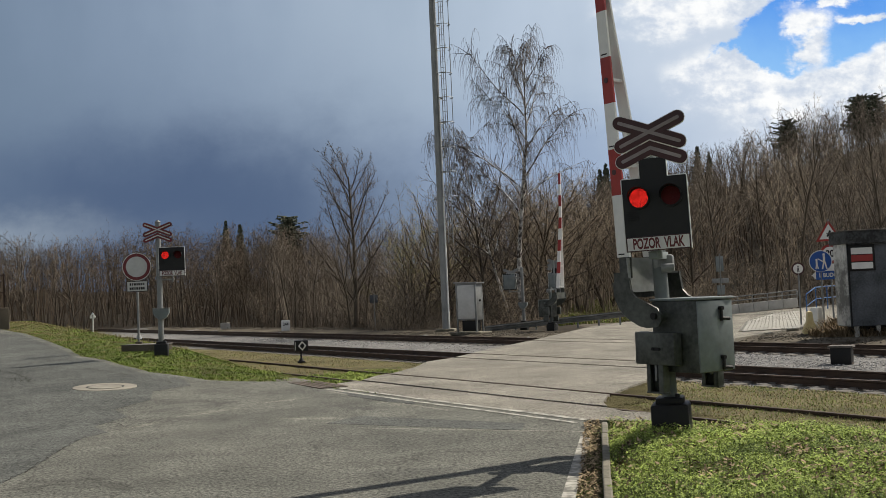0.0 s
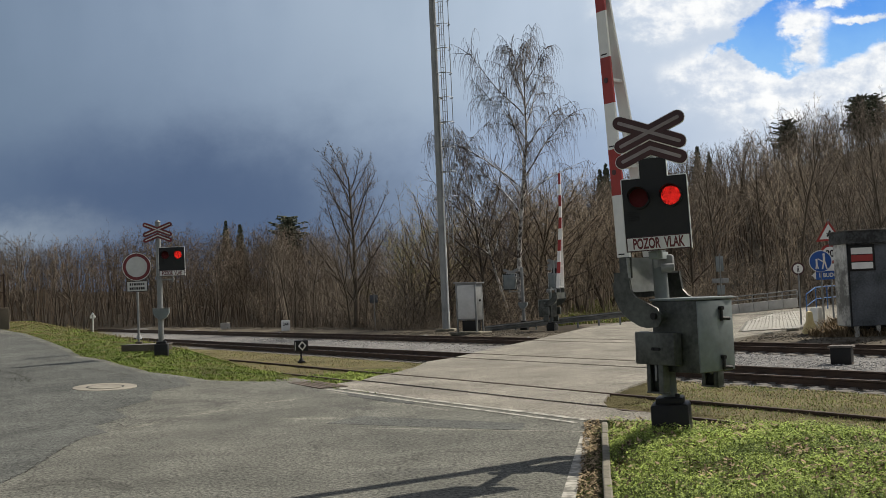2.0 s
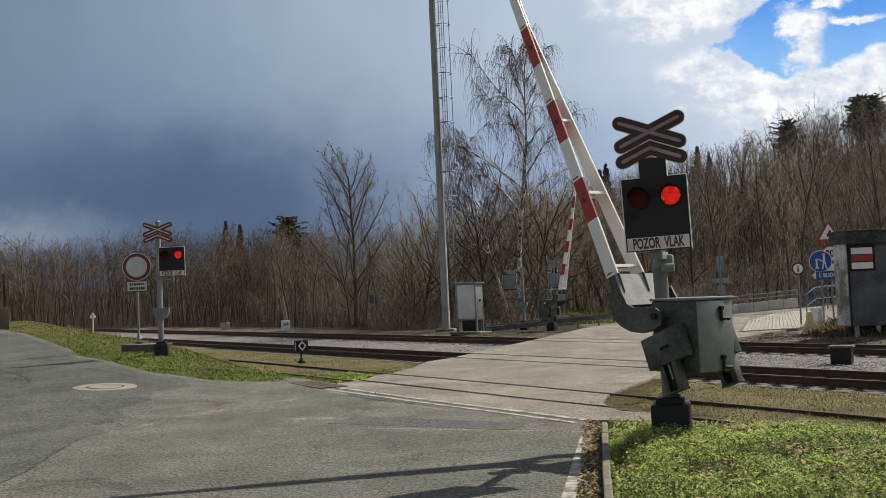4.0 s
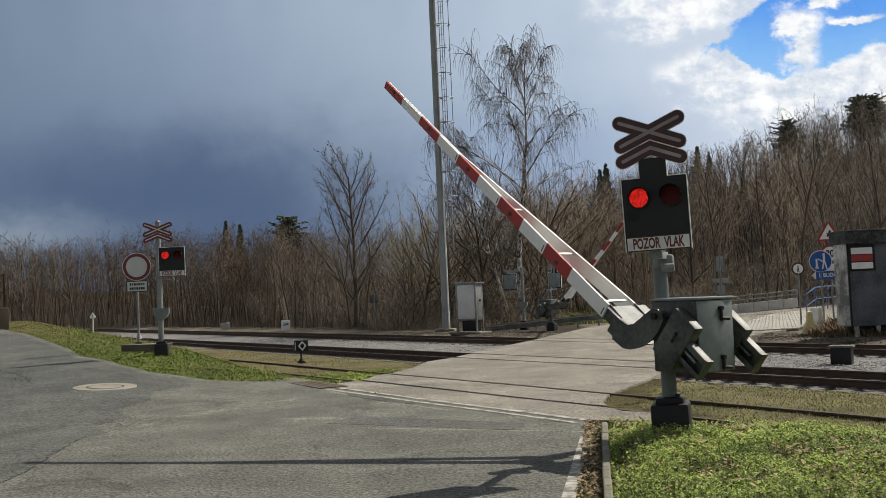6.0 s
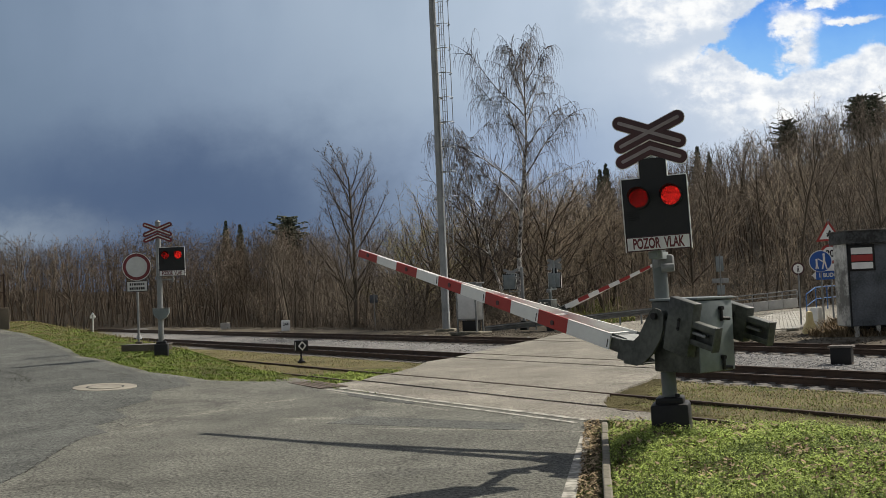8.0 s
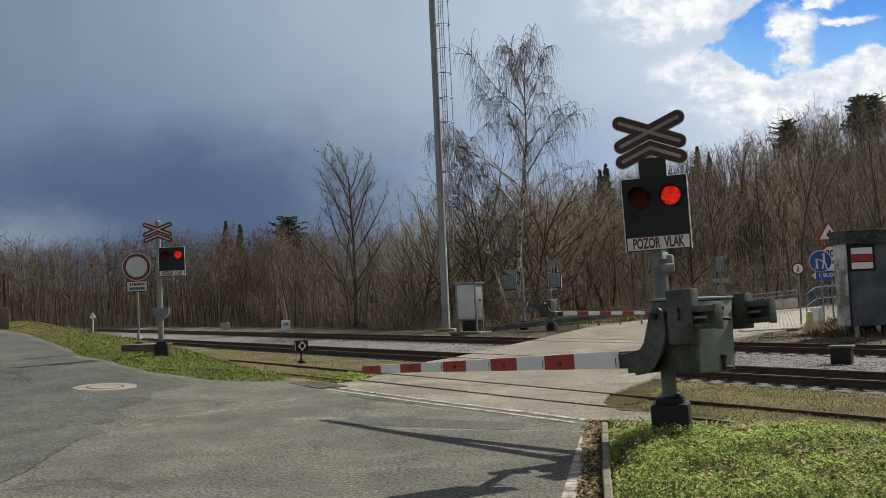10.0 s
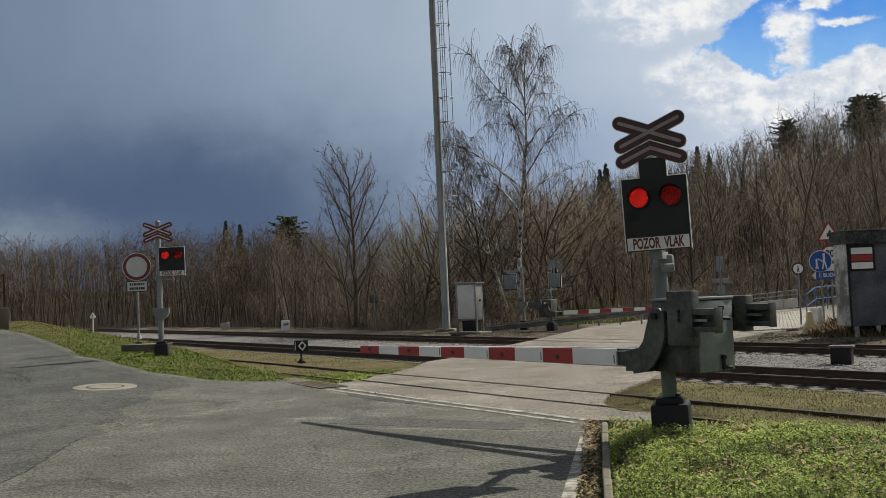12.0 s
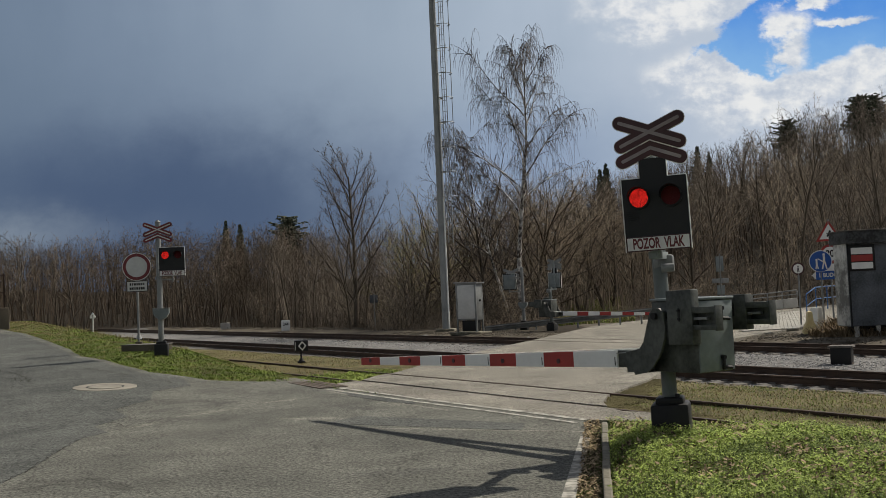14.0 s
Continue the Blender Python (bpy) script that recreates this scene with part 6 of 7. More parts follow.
# tree-top slope by bearing from the camera, fitted to the skyline in view
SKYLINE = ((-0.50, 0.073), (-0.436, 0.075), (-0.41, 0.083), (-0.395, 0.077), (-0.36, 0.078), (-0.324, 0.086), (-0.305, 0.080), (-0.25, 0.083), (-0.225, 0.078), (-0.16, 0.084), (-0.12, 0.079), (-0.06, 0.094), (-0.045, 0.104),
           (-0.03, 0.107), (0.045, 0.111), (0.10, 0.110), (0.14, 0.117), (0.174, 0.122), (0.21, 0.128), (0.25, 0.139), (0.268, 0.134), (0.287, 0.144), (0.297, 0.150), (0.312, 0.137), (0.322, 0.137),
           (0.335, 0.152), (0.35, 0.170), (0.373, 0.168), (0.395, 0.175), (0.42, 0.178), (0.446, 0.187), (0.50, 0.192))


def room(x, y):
    """How tall a tree at x, y may stand to fit the skyline seen by the camera."""
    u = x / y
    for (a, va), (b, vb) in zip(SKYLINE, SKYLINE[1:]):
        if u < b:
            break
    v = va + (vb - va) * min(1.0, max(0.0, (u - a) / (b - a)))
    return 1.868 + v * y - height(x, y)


def woods():
    r = random.Random(8)
    # the slope beyond the road, and the belt behind the middle of the tracks
    for D, gap in ((70, 5.0), (77, 4.6), (85, 4.4), (94, 4.4), (106, 4.9), (118, 5.0), (130, 5.2), (144, 5.6), (158, 6.2)):
        x = -0.16 * D
        while x < 0.50 * D:
            px = x / D
            xx, yy = x + r.uniform(-0.4, 0.4) * gap, D + r.uniform(-3.5, 3.5)
            x += gap * r.uniform(0.75, 1.25) * (1.0 if D < 100 or px < 0.2 else 0.76 if px < 0.32 else 0.62)
            if (0.02 < px < 0.16 and D < 76) or (0.118 < px < 0.172 and D < 92) or (D < 74 and px > 0.2) or across(xx, yy) < 29:
                continue
            hgt = r.uniform(7.4, 9.4) if px < 0.0 else r.uniform(0.82, 1.12) * (11.4 - 2.0 * max(0.0, px - 0.1))
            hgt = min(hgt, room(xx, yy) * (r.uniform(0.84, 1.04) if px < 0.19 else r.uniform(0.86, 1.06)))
            if hgt < 2.5 or (D > 140 and px < 0.2):
                continue
            if px > 0.22 and D > 125 and r.random() < 0.05:
                put_tree(r.choice(CONIFERS), xx, yy, hgt * r.uniform(0.9, 1.1), r.uniform(0, 6.28), "conifer_tree", "dark green spruce among bare trees", "spruces")
                continue
            # lit bark and twig copies are favoured at the bearings that look sunlit
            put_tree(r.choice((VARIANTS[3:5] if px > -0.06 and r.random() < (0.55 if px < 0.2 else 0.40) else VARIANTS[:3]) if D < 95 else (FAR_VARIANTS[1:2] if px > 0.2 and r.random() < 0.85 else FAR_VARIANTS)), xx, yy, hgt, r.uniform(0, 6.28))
    # the wood behind the tracks
    for D, gap in ((97, 2.6), (103, 2.7), (109, 2.9), (117, 3.1), (127, 3.4), (145, 4.2)):
        x = -0.49 * D
        while x < -0.13 * D:
            xx, yy = x + r.uniform(-0.5, 0.5) * gap, D + r.uniform(-3.0, 3.0)
            x += gap * r.uniform(0.7, 1.3)
            if across(xx, yy) < 27.5 and yy < 106:
                continue
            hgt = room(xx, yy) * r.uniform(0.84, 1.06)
            put_tree(r.choice(FAR_VARIANTS), xx, yy, hgt, r.uniform(0, 6.28))
    for k in range(120):
        D = r.uniform(60, 84)
        x = r.uniform(-0.46, 0.47) * D
        if inside_road(x, D) or across(x, D) < 28.5 or 0.118 < x / D < 0.172 or (x > 8 and D < 70 and across(x, D) < 44):
            continue
        put_tree(r.choice(SHRUBS), x, D, r.uniform(2.0, 4.2), r.uniform(0, 6.28), "shrub", "bare brown bush at the edge of the wood", "bushes")


woods()


def far_wood(name, count, box_, umin, umax, low, high, material, label, seed, glade=True):
    """The dense depth of the wood: slim bare stems, each with upswept branches, too many to count."""
    r = np.random.default_rng(seed)
    V, F = [], []
    done = 0
    while done < count:
        x, y = r.uniform(box_[0], box_[1]), r.uniform(box_[2], box_[3])
        if not umin < x / y < umax or (across(x, y) < 30 and y < 110) or (glade and 0.118 < x / y < 0.172 and y < 92):
            continue
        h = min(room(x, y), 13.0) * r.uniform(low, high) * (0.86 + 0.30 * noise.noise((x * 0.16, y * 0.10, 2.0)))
        if h < 1.5:
            continue
        done += 1
        base = np.array([x, y, height(x, y) - 0.1])
        lean = np.array([r.normal(0, 0.13), r.normal(0, 0.13), 1.0]) * h
        # a stem, its branches, and three forks on each branch
        k = 10
        f = r.uniform(0.24, 0.98, k)
        az = r.uniform(0, 6.28, k)
        tilt = r.uniform(0.6, 1.5, k) * (1.2 - 0.5 * f)
        ln = h * 0.42 * (1.12 - f) * r.uniform(0.6, 1.25, k)
        way = np.stack([np.cos(az) * np.sin(tilt), np.sin(az) * np.sin(tilt), np.cos(tilt)], 1)
        root = base + lean * f[:, None]
        fork = np.repeat(np.arange(k), 3)
        at = r.uniform(0.25, 0.85, 3 * k)
        turn = way[fork] + r.normal(0, 0.62, (3 * k, 3)) + [0, 0, 0.12]
        turn /= np.linalg.norm(turn, axis=1)[:, None]
        from_ = root[fork] + way[fork] * (ln[fork] * at)[:, None]
        start = np.concatenate([base[None], root, from_])
        tip = np.concatenate([(base + lean)[None], root + way * ln[:, None], from_ + turn * (ln[fork] * r.uniform(0.35, 0.75, 3 * k))[:, None]])
        rad = np.concatenate([[0.025 + 0.006 * h], np.full(k, 0.020), np.full(3 * k, 0.014)])
        ring = [start + rad[:, None] * np.array([math.cos(a), math.sin(a), 0]) for a in (0.3, 2.4, 4.5)]
        V.append(np.stack(ring + [tip], 1).reshape(-1, 3))
    k = sum(len(v) for v in V) // 4
    F = np.array([(0, 1, 3), (1, 2, 3), (2, 0, 3)])[None] + (np.arange(k) * 4)[:, None, None]
    return scatter(name, np.concatenate(V), F.reshape(-1, 3), material, label, "wood")


far_wood("far_wood", 1000, (-88, -12, 98, 182), -0.50, -0.10, 0.76, 1.10, M_TWIGDARK, "dense dark bare wood behind the tracks", 3)
far_wood("far_wood", 520, (-22, 28, 82, 140), -0.16, 0.20, 0.74, 1.04, M_TWIG, "dense brown bare wood behind the birches", 4)
far_wood("far_wood", 430, (12, 60, 92, 170), 0.12, 0.33, 0.88, 1.12, M_TWIGDARK, "dense brown bare wood on the hillside", 5)
far_wood("far_wood", 340, (28, 84, 88, 170), 0.33, 0.50, 0.80, 1.08, M_TWIG, "dense pale brown bare wood on the hillside", 7)
far_wood("thicket", 190, (-4, 18, 70, 94), -0.03, 0.20, 0.40, 0.78, M_TWIGPALE, "bare thicket above the far road, coloured as if sunlit", 6, False)


def undergrowth(x, y):
    return (across(x, y) > 28 or y > 106) and not (0.118 < x / y < 0.172 and y < 90 and rng.random() < 0.85) and not inside_road(x, y) and abs(x) < 0.49 * y and not (x > 6 and y < 66 and across(x, y) < 42)


def brush(p, material, label):
    """Bare shoots that lean every way."""
    k = len(p)
    a_ = rng.uniform(0, 6.28, k)
    h_ = rng.uniform(0.3, 1.8, k) * (0.6 + p[:, 1] / 130)
    l_ = rng.uniform(0.1, 1.1, k) * h_
    tip_ = p + np.stack([np.cos(a_) * l_, np.sin(a_) * l_, h_ - 0.3 * l_], 1)
    w_ = 0.012
    v_ = np.stack([p + [w_, 0, 0], p + [-w_ * 0.5, w_ * 0.87, 0], p + [-w_ * 0.5, -w_ * 0.87, 0], tip_], 1)
    f_ = np.array([(0, 1, 3), (1, 2, 3), (2, 0, 3)])[None] + (np.arange(k) * 4)[:, None, None]
    scatter("undergrowth", v_.reshape(-1, 3), f_.reshape(-1, 3), material, label, "undergrowth")


p = spots(rng, 30000, (-80, 62, 58, 165), undergrowth)
# shoots at these bearings from the camera take the paler, sunlit colour
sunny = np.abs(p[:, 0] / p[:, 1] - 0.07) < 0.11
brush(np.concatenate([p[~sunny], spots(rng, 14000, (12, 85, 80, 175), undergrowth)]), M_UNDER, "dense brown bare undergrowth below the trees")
brush(np.concatenate([p[sunny], spots(rng, 7000, (-5, 22, 58, 82), undergrowth)]), M_TWIGPALE, "dry undergrowth on the slope, coloured as if sunlit")


def meadow(x, y):
    return across(x, y) > 28 and not inside_road(x, y) and 0.11 < x / y < 0.185 and clump(x, y, 0.25) > (-0.6 if x / y < 0.175 else -0.1)


p = spots(rng, 14000, (6, 24, 56, 92), meadow)
q = rng.random(len(p)) < 0.5
blades("meadow_grass", p[q], (0.1, 0.35), (0.012, 0.03), (0.3, 1.2), M_VERGE, "sunlit green grass on the bank below the trees", "grass", rng)
blades("dry_meadow_grass", p[~q], (0.1, 0.4), (0.012, 0.03), (0.3, 1.2), M_DRYBLADE, "sunlit straw-coloured grass on the bank below the trees", "grass", rng)


def weeping_birch(seed, hgt, rad, bare, spread, limbs=16):
    """White trunk, ascending limbs that arch over, and long fine twigs that hang straight down."""
    w = Wood(seed)
    r = w.r
    n = 16
    pts, d = [Vector((0, 0, -0.3))], Vector((0, 0, 1))
    for i in range(n):
        d = (d + Vector((r.gauss(0, 0.05), r.gauss(0, 0.05), 0.12))).normalized()
        pts.append(pts[-1] + d * (hgt / n))
    w.limbs.append((pts, [rad * (1 - 0.9 * (i / n) ** 0.8) for i in range(n + 1)], 8))

    def strand(p, out, length):
        q = [p.copy()]
        v = (out * 0.55 + Vector((r.gauss(0, 0.45), r.gauss(0, 0.45), -0.1))).normalized()
        for k in range(4):
            v = (v + Vector((r.gauss(0, 0.09), r.gauss(0, 0.09), -1.05))).normalized()
            q.append(q[-1] + v * length / 4)
        w.twigs.append((q, [0.0075, 0.007, 0.0065, 0.006, 0.004], 3))

    def arch(p, v, length, thick, droop, steps):
        q = [p.copy()]
        for k in range(steps):
            v = (v + Vector((r.gauss(0, 0.10), r.gauss(0, 0.10), r.gauss(0, 0.08) - droop * (k / steps)))).normalized()
            q.append(q[-1] + v * length / steps)
        return q, [max(0.009, thick * (1 - 0.85 * k / steps)) for k in range(steps + 1)]

    for k in range(limbs):
        f = bare + (0.97 - bare) * ((k + r.random() * 0.7) / limbs) ** 0.9
        p = pts[int(f * n)].lerp(pts[min(n, int(f * n) + 1)], f * n - int(f * n))
        a = k * 2.39996 + r.uniform(-0.4, 0.4)
        g0 = max(0.0, (f - bare) / (1 - bare))
        lean = r.uniform(0.5, 0.85) * (1 - 0.3 * g0)
        out = Vector((math.cos(a), math.sin(a), 0))
        length = spread * r.uniform(0.75, 1.25) * (1.05 - 0.55 * g0 ** 2)
        q, rr = arch(p, out * math.sin(lean) + Vector((0, 0, math.cos(lean))), length, rad * 0.42 * (1.1 - f * 0.6), 0.05, 8)
        w.limbs.append((q, rr, 5))
        for j in range(int(3.3 * length)):
            g = r.uniform(0.2, 1.0)
            i = min(7, int(g * 8))
            side = Vector((r.gauss(0, 1), r.gauss(0, 1), r.uniform(0.1, 1.2))).normalized()
            sd = (out * 0.7 + side).normalized()
            q2, r2 = arch(q[i].lerp(q[i + 1], g * 8 - i), sd, length * r.uniform(0.16, 0.36), 0.022, 0.35, 4)
            w.twigs.append((q2, r2, 3))
            for m_ in range(10):
                i2 = r.randrange(1, 5)
                o2 = Vector((sd.x + r.gauss(0, 0.6), sd.y + r.gauss(0, 0.6), 0)).normalized()
                strand(q2[i2], o2, r.uniform(0.35, 1.1) * (2.3 if r.random() < 0.35 else 1.0))
        for j in range(8):
            i = r.randrange(4, 9)
            strand(q[i], out, r.uniform(0.5, 1.6))
    for k in range(14):
        f = r.uniform(0.2, bare + 0.1)
        p = pts[int(f * n)]
        a = r.uniform(0, 6.28)
        q, rr = arch(p, Vector((math.cos(a), math.sin(a), 0.5)), spread * r.uniform(0.3, 0.6), 0.03, 0.2, 5)
        w.twigs.append((q, rr, 3))
        for j in range(14):
            strand(q[r.randrange(1, 6)], Vector((math.cos(a), math.sin(a), 0.4)), r.uniform(0.3, 0.9))
    return Wood.mesh("trunk", w.limbs, M_BIRCH), Wood.mesh("crown", w.twigs, M_BIRCHTWIG)


def hero_trees():
    # weeping birch behind the cabinet
    plant("birch_tree", weeping_birch(41, 18.0, 0.19, 0.36, 5.2, 19), Matrix.Translation((4.65, 62.0, -0.3)) @ Matrix.Rotation(2.2, 4, "Z") @ Matrix.Rotation(radians(1.5), 4, "X"), "tall bare weeping birch with a white trunk", "tree", "")
    plant("birch_tree", weeping_birch(42, 12.8, 0.12, 0.34, 3.8, 16), Matrix.Translation((4.2, 64.0, -0.3)) @ Matrix.Rotation(radians(-15), 4, "Y"), "smaller leaning birch with pale twigs", "tree", "")
    # tree standing out over the skyline
    lone = spec_of(kids=(26, 10, 7, 4), segs=(12, 7, 3, 2, 1), first=(0.20, 0.18, 0.1, 0.1), wobble=(0.03, 0.06, 0.10, 0.14, 0.15), angle=((0.50, 0.78), (0.35, 0.75), (0.35, 0.75), (0.35, 0.75)), rise=(0.02, 0.06, 0.06, 0.05, 0.03),
                   ratio=(0.42, 0.42, 0.5, 0.5), shape=lambda f: 1.10 - 0.62 * f * f, thin=0.0105, slim=0.013)
    m = tree_meshes(43, 11.9, 0.20, lone, M_BARK, M_BIRCHTWIG)
    plant("tree", m, Matrix.Translation((-6.45, 72.0, -1.0)), "bare upright tree rising above the wood", "tree", "")
    wide = spec_of(kids=(16, 7, 6, 4), segs=(10, 5, 3, 1, 1), first=(0.12, 0.15, 0.1, 0.1), shape=rounded, ratio=(0.55, 0.5, 0.5, 0.5), angle=((0.5, 0.95), (0.4, 0.8), (0.4, 0.9), (0.4, 0.9)), rise=(0.01, 0.06, 0.03, 0.02, 0.0), thin=0.0085, slim=0.012)
    for k, (x, y, h) in enumerate(((-2.0, 70.0, 7.6), (0.6, 68.5, 7.8), (2.9, 67.0, 8.8), (5.2, 66.0, 8.6), (6.8, 69.0, 8.6), (8.2, 74.0, 7.9), (10.4, 77.0, 8.4), (12.6, 79.0, 8.8), (14.2, 76.0, 8.2))):
        m = tree_meshes(50 + k, h, 0.16, wide, M_BARK, M_OLIVETWIG if k == 0 else M_TWIGPALE, 2, 0.22)
        plant("tree", m, Matrix.Translation((x, y, height(x, y) - 0.2)) @ Matrix.Rotation(k * 1.3, 4, "Z"), "bare spreading tree with many fine twigs", "tree", "spreading trees")
    # slim young trees on the slope beside the road
    slim = spec_of(kids=(17, 6, 5, 4), segs=(10, 5, 2, 1, 1), ratio=(0.34, 0.5, 0.55, 0.6), rise=(0.02, 0.08, 0.07, 0.05, 0.03), angle=((0.3, 0.6), (0.35, 0.7), (0.4, 0.8), (0.4, 0.8)), thin=0.0085, slim=0.011, first=(0.12, 0.15, 0.1, 0.1))
    for k, (x, y, h) in enumerate(((19.0, 70.0, 10.0), (22.5, 66.0, 11.0), (26.5, 70.0, 12.0), (24.0, 75.0, 12.0), (30.5, 72.0, 13.0), (16.0, 74.0, 10.0), (28.0, 64.0, 11.0), (34.5, 80.0, 13.0), (38.5, 84.0, 13.5), (31.5, 82.0, 12.0))):
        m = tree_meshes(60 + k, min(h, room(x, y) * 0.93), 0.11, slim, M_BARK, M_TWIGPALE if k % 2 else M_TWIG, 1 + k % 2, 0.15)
        plant("tree", m, Matrix.Translation((x, y, height(x, y) - 0.2)) @ Matrix.Rotation(k * 1.1, 4, "Z"), "slim bare tree on the slope by the road", "tree", "slope trees")
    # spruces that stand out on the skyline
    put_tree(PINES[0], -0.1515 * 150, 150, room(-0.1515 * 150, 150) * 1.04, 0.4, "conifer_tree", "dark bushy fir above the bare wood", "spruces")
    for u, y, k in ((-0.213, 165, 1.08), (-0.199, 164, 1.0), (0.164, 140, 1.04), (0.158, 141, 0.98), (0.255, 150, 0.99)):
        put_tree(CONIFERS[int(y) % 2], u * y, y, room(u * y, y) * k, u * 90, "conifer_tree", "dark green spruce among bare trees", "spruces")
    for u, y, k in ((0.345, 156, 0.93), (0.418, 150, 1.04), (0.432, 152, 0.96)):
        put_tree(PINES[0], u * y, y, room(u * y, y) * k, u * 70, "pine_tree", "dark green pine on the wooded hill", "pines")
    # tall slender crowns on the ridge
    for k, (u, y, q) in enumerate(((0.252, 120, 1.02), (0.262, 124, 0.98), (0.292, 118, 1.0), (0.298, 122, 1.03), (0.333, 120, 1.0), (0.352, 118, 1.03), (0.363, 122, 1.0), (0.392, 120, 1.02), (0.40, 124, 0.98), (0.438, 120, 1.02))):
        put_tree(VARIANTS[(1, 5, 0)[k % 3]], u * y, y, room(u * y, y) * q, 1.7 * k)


hero_trees()


# ---------------------------------------------------------------- small growth and pieces
def near_hut(x, y):
    return (x - 14.0) ** 2 / 3.6 + (y - 34.0) ** 2 / 2.6 < 1 and not (12.0 < x < 12.9 and 34.4 < y < 35.4)


p = spots(rng, 4200, (12.0, 16, 32.2, 36.2), near_hut)
p[:, 2] += 0.30 * np.exp(-((p[:, 0] - 13.4) ** 2 / 0.5 + (p[:, 1] - 34.9) ** 2 / 0.6))
blades("dead_grass", p, (0.08, 0.45), (0.007, 0.016), (0.5, 2.0), M_DEAD, "tangled dead brown grass beside the hut", "grass", rng)


def rubble(x, y):
    return 25.3 < across(x, y) < 29.5 and not in_poly(x, y, CROSSING) and not in_poly(x, y, PATH)


p = spots(rng, 3500, (-6, 20, 30, 56), rubble)
stones("rubble", p, (0.02, 0.06), M_DIRT, "dark rubble and soil beside the far track", "rubble", rng)


def pavers():
    s_ = 0.30
    bm = bmesh.new()
    box(bm, (0, 0, 0), (s_ - 0.028, s_ * 0.72 - 0.028, 0.05), None, 0.005)
    me = bpy.data.meshes.new("paver")
    bm.to_mesh(me)
    bm.free()
    me.materials.append(M_PAVER)
    turn = Matrix.Rotation(radians(-18), 4, "Z")
    places = []
    for i in range(-34, 35):
        for j in range(-78, 79):
            v = Vector((15.5, 48.0, 0)) + turn @ Vector(((i + 0.5 * (j % 2)) * s_, j * s_ * 0.72, 0))
            if in_poly(v.x, v.y, PATH):
                places.append(v)
    places.sort(key=lambda v: v.y)
    for v in places[:300]:
        ob = new("paver", me)
        ob.parent = pavement
        ob.matrix_basis = Matrix.Translation((v.x, v.y, road_height(v.x, v.y) + 0.02)) @ turn
    bm = bmesh.new()
    for v in places[300:]:
        p0 = v + Vector((0, 0, road_height(v.x, v.y) + 0.045))
        bm.faces.new([bm.verts.new(p0 + turn @ Vector((a * (s_ - 0.028) / 2, b * (s_ * 0.72 - 0.028) / 2, 0))) for a, b in ((-1, -1), (1, -1), (1, 1), (-1, 1))])
    geo = bmesh.ops.extrude_face_region(bm, geom=bm.faces[:])
    for v in geo["geom"]:
        if isinstance(v, bmesh.types.BMVert):
            v.co.z -= 0.05
    tagged(part("paver_field", bm, M_PAVER, pavement), kind="stuff")


pavers()


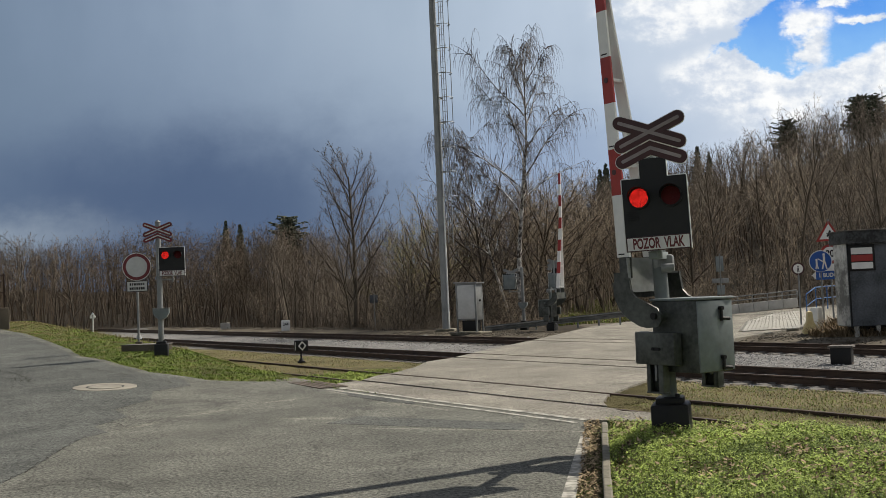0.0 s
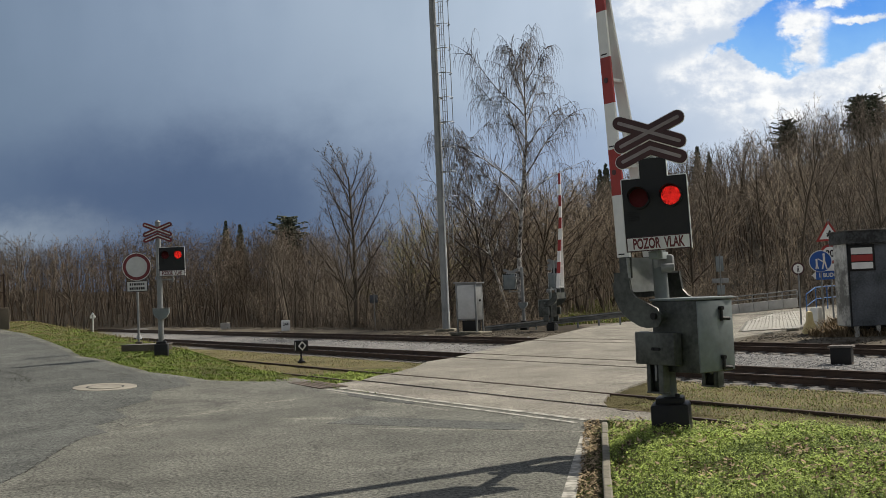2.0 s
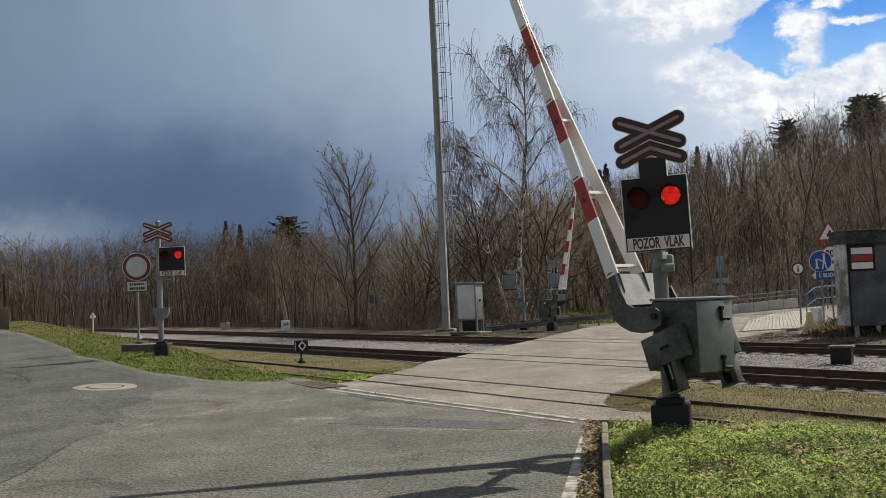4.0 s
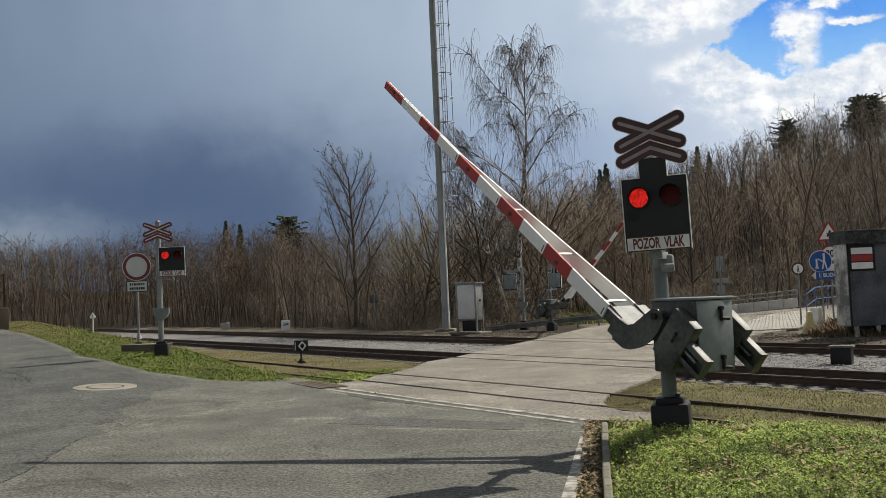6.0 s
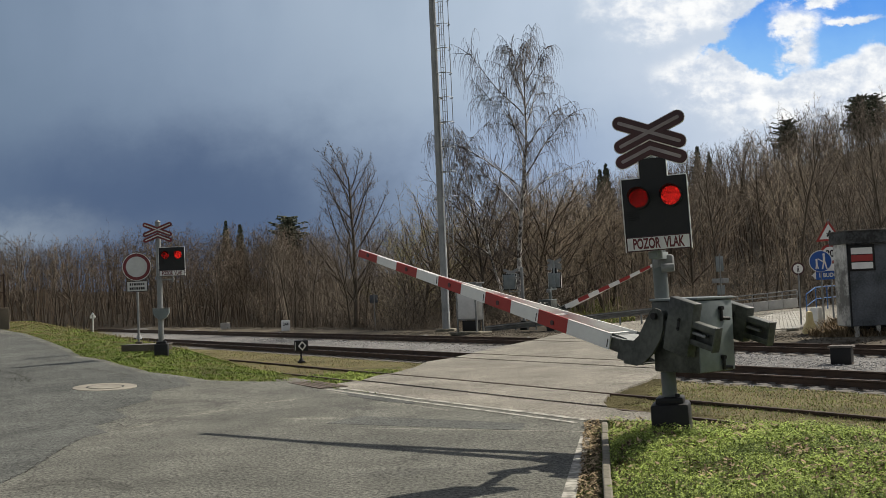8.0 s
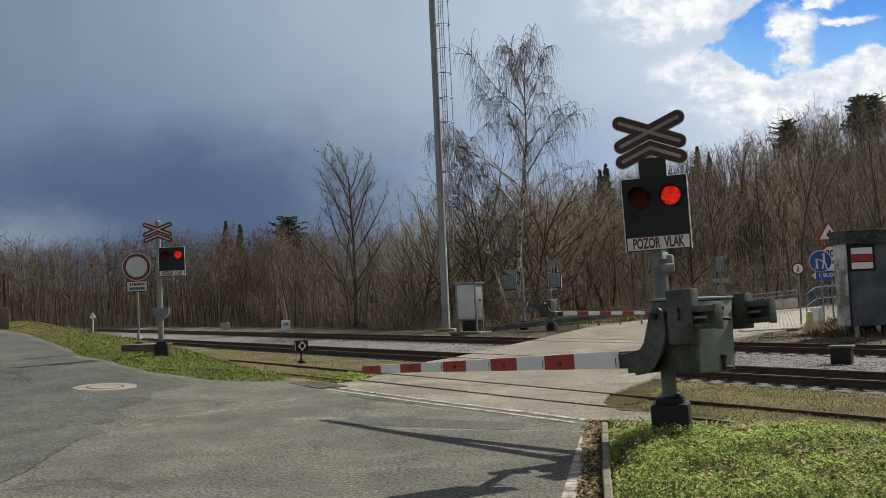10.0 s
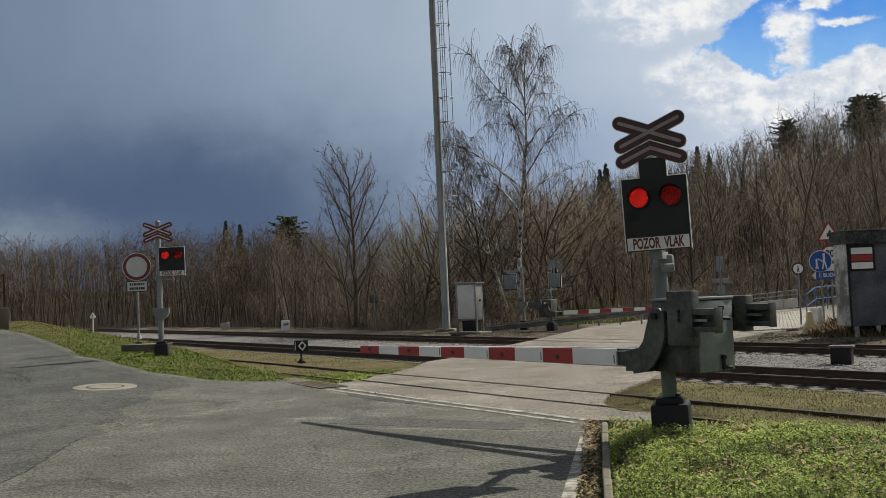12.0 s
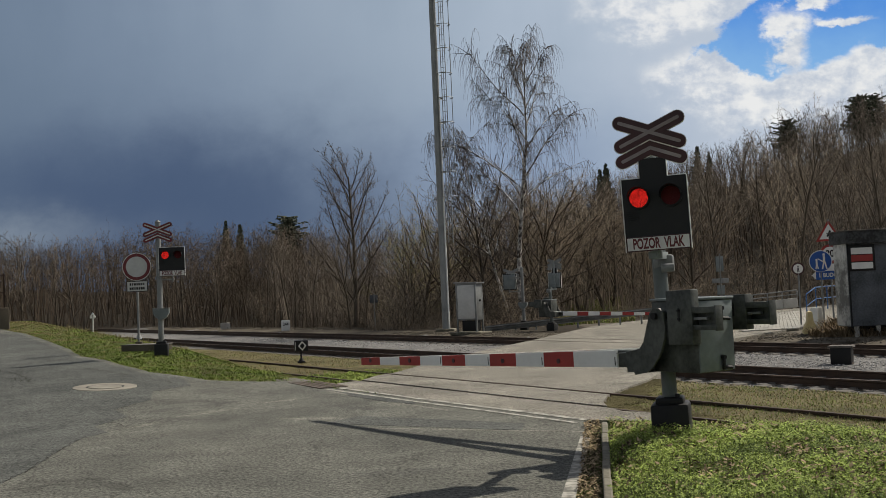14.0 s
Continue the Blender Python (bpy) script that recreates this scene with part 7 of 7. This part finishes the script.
# ---------------------------------------------------------------- clouds
def cloud_material():
    m = bpy.data.materials.new("cloud_cover")
    m.use_nodes = True
    nt = m.node_tree
    nt.nodes.clear()
    L = nt.links.new

    def node(kind, **kw):
        n = nt.nodes.new(kind)
        for k, v in kw.items():
            n.inputs[k].default_value = v
        return n

    def math_(op, a, b=None, c=None):
        n = nt.nodes.new("ShaderNodeMath")
        n.operation = op
        for i, v in enumerate((a, b, c)):
            if v is None:
                continue
            if isinstance(v, (int, float)):
                n.inputs[i].default_value = v
            else:
                L(v, n.inputs[i])
        return n.outputs[0]

    def step(v, a, b):
        n = node("ShaderNodeMapRange", **{"From Min": a, "From Max": b})
        n.interpolation_type = "SMOOTHSTEP"
        L(v, n.inputs["Value"])
        return n.outputs[0]

    def mix(f, a, b):
        n = nt.nodes.new("ShaderNodeMix")
        n.data_type = "RGBA"
        for k, v in (("Factor", f), ("A", a), ("B", b)):
            if isinstance(v, (tuple, float)):
                n.inputs[k].default_value = v
            else:
                L(v, n.inputs[k])
        return n.outputs["Result"]

    uv = nt.nodes.new("ShaderNodeUVMap")
    sep = nt.nodes.new("ShaderNodeSeparateXYZ")
    L(uv.outputs[0], sep.inputs[0])

    def fbm(scale, detail, rough, sx=1.0, sy=1.0, off=0.0):
        mp = nt.nodes.new("ShaderNodeMapping")
        mp.inputs["Scale"].default_value = (sx, sy, 1)
        mp.inputs["Location"].default_value = (off, off * 0.7, off)
        L(uv.outputs[0], mp.inputs[0])
        n = node("ShaderNodeTexNoise", Scale=scale, Detail=detail, Roughness=rough)
        L(mp.outputs[0], n.inputs["Vector"])
        return math_("SUBTRACT", n.outputs[0], 0.5)

    soft = fbm(5.0, 4, 0.5, 1, 1.6, 3.0)
    puff = fbm(16.0, 8, 0.62, 1, 1.3, 1.0)
    fine = fbm(34.0, 6, 0.6, 1, 1.3, 8.0)
    streak = fbm(7.0, 4, 0.5, 2.2, 0.7, 5.0)
    u = math_("MULTIPLY_ADD", puff, 0.06, sep.outputs[0])
    v = math_("MULTIPLY_ADD", puff, 0.05, sep.outputs[1])

    def blob(cu, cv, su, sv):
        a = math_("DIVIDE", math_("SUBTRACT", u, cu), su)
        b = math_("DIVIDE", math_("SUBTRACT", v, cv), sv)
        return math_("EXPONENT", math_("MULTIPLY", math_("ADD", math_("MULTIPLY", a, a), math_("MULTIPLY", b, b)), -1.0))

    def col(*c):
        k = 2 ** -EXPOSURE
        r = lin(c)
        return (r[0] * k, r[1] * k, r[2] * k, 1.0)

    # broad sweep from the grey side to the bright side, with the dark storm cloud laid over it
    sweep = math_("ADD", math_("MULTIPLY_ADD", sep.outputs[1], 0.35, sep.outputs[0]), math_("MULTIPLY_ADD", soft, 0.20, math_("MULTIPLY", streak, 0.16)))
    ramp = nt.nodes.new("ShaderNodeValToRGB")
    ramp.color_ramp.interpolation = "B_SPLINE"
    stops = ((0.0, col(109, 128, 150)), (0.30, col(131, 149, 172)), (0.50, col(155, 172, 192)), (0.66, col(168, 184, 202)), (0.84, col(188, 203, 221)), (1.0, col(205, 216, 231)))
    el = ramp.color_ramp.elements
    el[0].position, el[0].color = stops[0]
    el[1].position, el[1].color = stops[-1]
    for p_, c_ in stops[1:-1]:
        e = el.new(p_)
        e.color = c_
    L(step_lin(nt, sweep, -0.42, 0.36), ramp.inputs[0])
    c = ramp.outputs[0]
    storm = math_("ADD", blob(-0.25, 0.092, 0.30, 0.10), math_("MULTIPLY_ADD", soft, 0.5, math_("MULTIPLY", streak, 0.35)))
    c = mix(math_("MULTIPLY", step(storm, 0.0, 1.0), 0.92), c, col(75, 94, 125))
    # paler gap low over the wood and bluish haze over the hill
    c = mix(math_("MULTIPLY", blob(-0.46, 0.075, 0.13, 0.022), 0.75), c, col(150, 163, 176))
    c = mix(math_("MULTIPLY", blob(0.11, 0.130, 0.12, 0.055), 0.75), c, col(146, 166, 196))
    # bright cumulus
    def top(*vs):
        out = vs[0]
        for q in vs[1:]:
            out = math_("MAXIMUM", out, q)
        return out

    bright = math_("MULTIPLY", top(blob(0.285, 0.205, 0.05, 0.024), blob(0.36, 0.185, 0.08, 0.032), blob(0.44, 0.20, 0.06, 0.035), blob(0.40, 0.262, 0.05, 0.05), blob(0.255, 0.285, 0.07, 0.035), blob(0.33, 0.31, 0.06, 0.03)),
                   math_("ADD", math_("MULTIPLY_ADD", puff, 1.7, math_("MULTIPLY", fine, 0.5)), 1.0))
    shade = mix(step(math_("ADD", fine, math_("MULTIPLY", puff, 0.8)), -0.20, 0.16), col(203, 214, 230), col(254, 255, 255))
    c = mix(step(bright, 0.10, 0.62), c, shade)
    # blue gap with a cloud plume in it
    wave = math_("COSINE", math_("MULTIPLY", math_("SUBTRACT", u, 0.27), 34.9))
    low = math_("SUBTRACT", v, math_("MULTIPLY_ADD", wave, 0.011, 0.214))
    high = math_("SUBTRACT", math_("MULTIPLY_ADD", u, 0.65, 0.2309 - 0.65 * 0.2644), v)
    high = math_("ADD", high, math_("MULTIPLY_ADD", puff, 0.075, math_("MULTIPLY", fine, 0.03)))
    low = math_("ADD", low, math_("MULTIPLY_ADD", puff, 0.03, math_("MULTIPLY", fine, 0.016)))
    gap = math_("MINIMUM", math_("MINIMUM", low, high), math_("SUBTRACT", u, 0.272))
    plume = top(blob(0.377, 0.228, 0.016, 0.028), blob(0.376, 0.258, 0.024, 0.017), blob(0.430, 0.258, 0.034, 0.005), blob(0.40, 0.282, 0.03, 0.008), blob(0.448, 0.222, 0.012, 0.010))
    plume = math_("ADD", plume, math_("MULTIPLY_ADD", puff, 1.5, math_("MULTIPLY", fine, 1.0)))
    blue = math_("MULTIPLY", step(gap, -0.003, 0.007), math_("SUBTRACT", 1.0, step(plume, 0.22, 0.85)))
    c = mix(blue, c, mix(step(v, 0.20, 0.30), col(142, 194, 246), col(84, 150, 236)))
    em = nt.nodes.new("ShaderNodeEmission")
    L(c, em.inputs["Color"])
    # the sheet thins out at its edges
    edge = math_("MULTIPLY", math_("MULTIPLY", step(sep.outputs[0], -0.95, -0.75), step(sep.outputs[0], 0.95, 0.75)), step(sep.outputs[1], 0.62, 0.45))
    tr = nt.nodes.new("ShaderNodeBsdfTransparent")
    mx = nt.nodes.new("ShaderNodeMixShader")
    L(edge, mx.inputs[0])
    L(tr.outputs[0], mx.inputs[1])
    L(em.outputs[0], mx.inputs[2])
    out = nt.nodes.new("ShaderNodeOutputMaterial")
    L(mx.outputs[0], out.inputs[0])
    return m


def step_lin(nt, v, a, b):
    n = nt.nodes.new("ShaderNodeMapRange")
    n.inputs["From Min"].default_value, n.inputs["From Max"].default_value = a, b
    nt.links.new(v, n.inputs["Value"])
    return n.outputs[0]


def cloud_sheet():
    R = 2600.0
    us, vs = np.linspace(-1.0, 1.0, 41), np.linspace(-0.06, 0.66, 19)
    verts, faces = [], []
    for b in vs:
        for a in us:
            verts.append(tuple(Vector((a, 1.0, b)).normalized() * R))
    w = len(us)
    for j in range(len(vs) - 1):
        for i in range(w - 1):
            faces.append((j * w + i, j * w + i + 1, (j + 1) * w + i + 1, (j + 1) * w + i))
    me = bpy.data.meshes.new("cloud_cover")
    me.from_pydata(verts, [], faces)
    lay = me.uv_layers.new(name="UVMap")
    for lp in me.loops:
        x, y, z = verts[lp.vertex_index]
        lay.data[lp.index].uv = (x / y, z / y)
    me.materials.append(cloud_material())
    for p_ in me.polygons:
        p_.use_smooth = True
    return tagged(new("backdrop_clouds", me), "dark storm cloud breaking up into bright cumulus and blue sky", "sky", kind="structure")


clouds = cloud_sheet()
def motions():
    swing(near_boom, AXLE, BOOM_TURN)
    swing(far_boom, FAR_AXLE, FAR_TURN, 0.65)
    walk(clouds, [(0.0, Matrix.Translation((0, 0, 1.868))), (14.0, Matrix.Translation((0, 0, 1.868)) @ Matrix.Rotation(radians(1.05), 4, "Z"))])
    for blinds in SHUTTERS:
        blink(blinds)


motions()
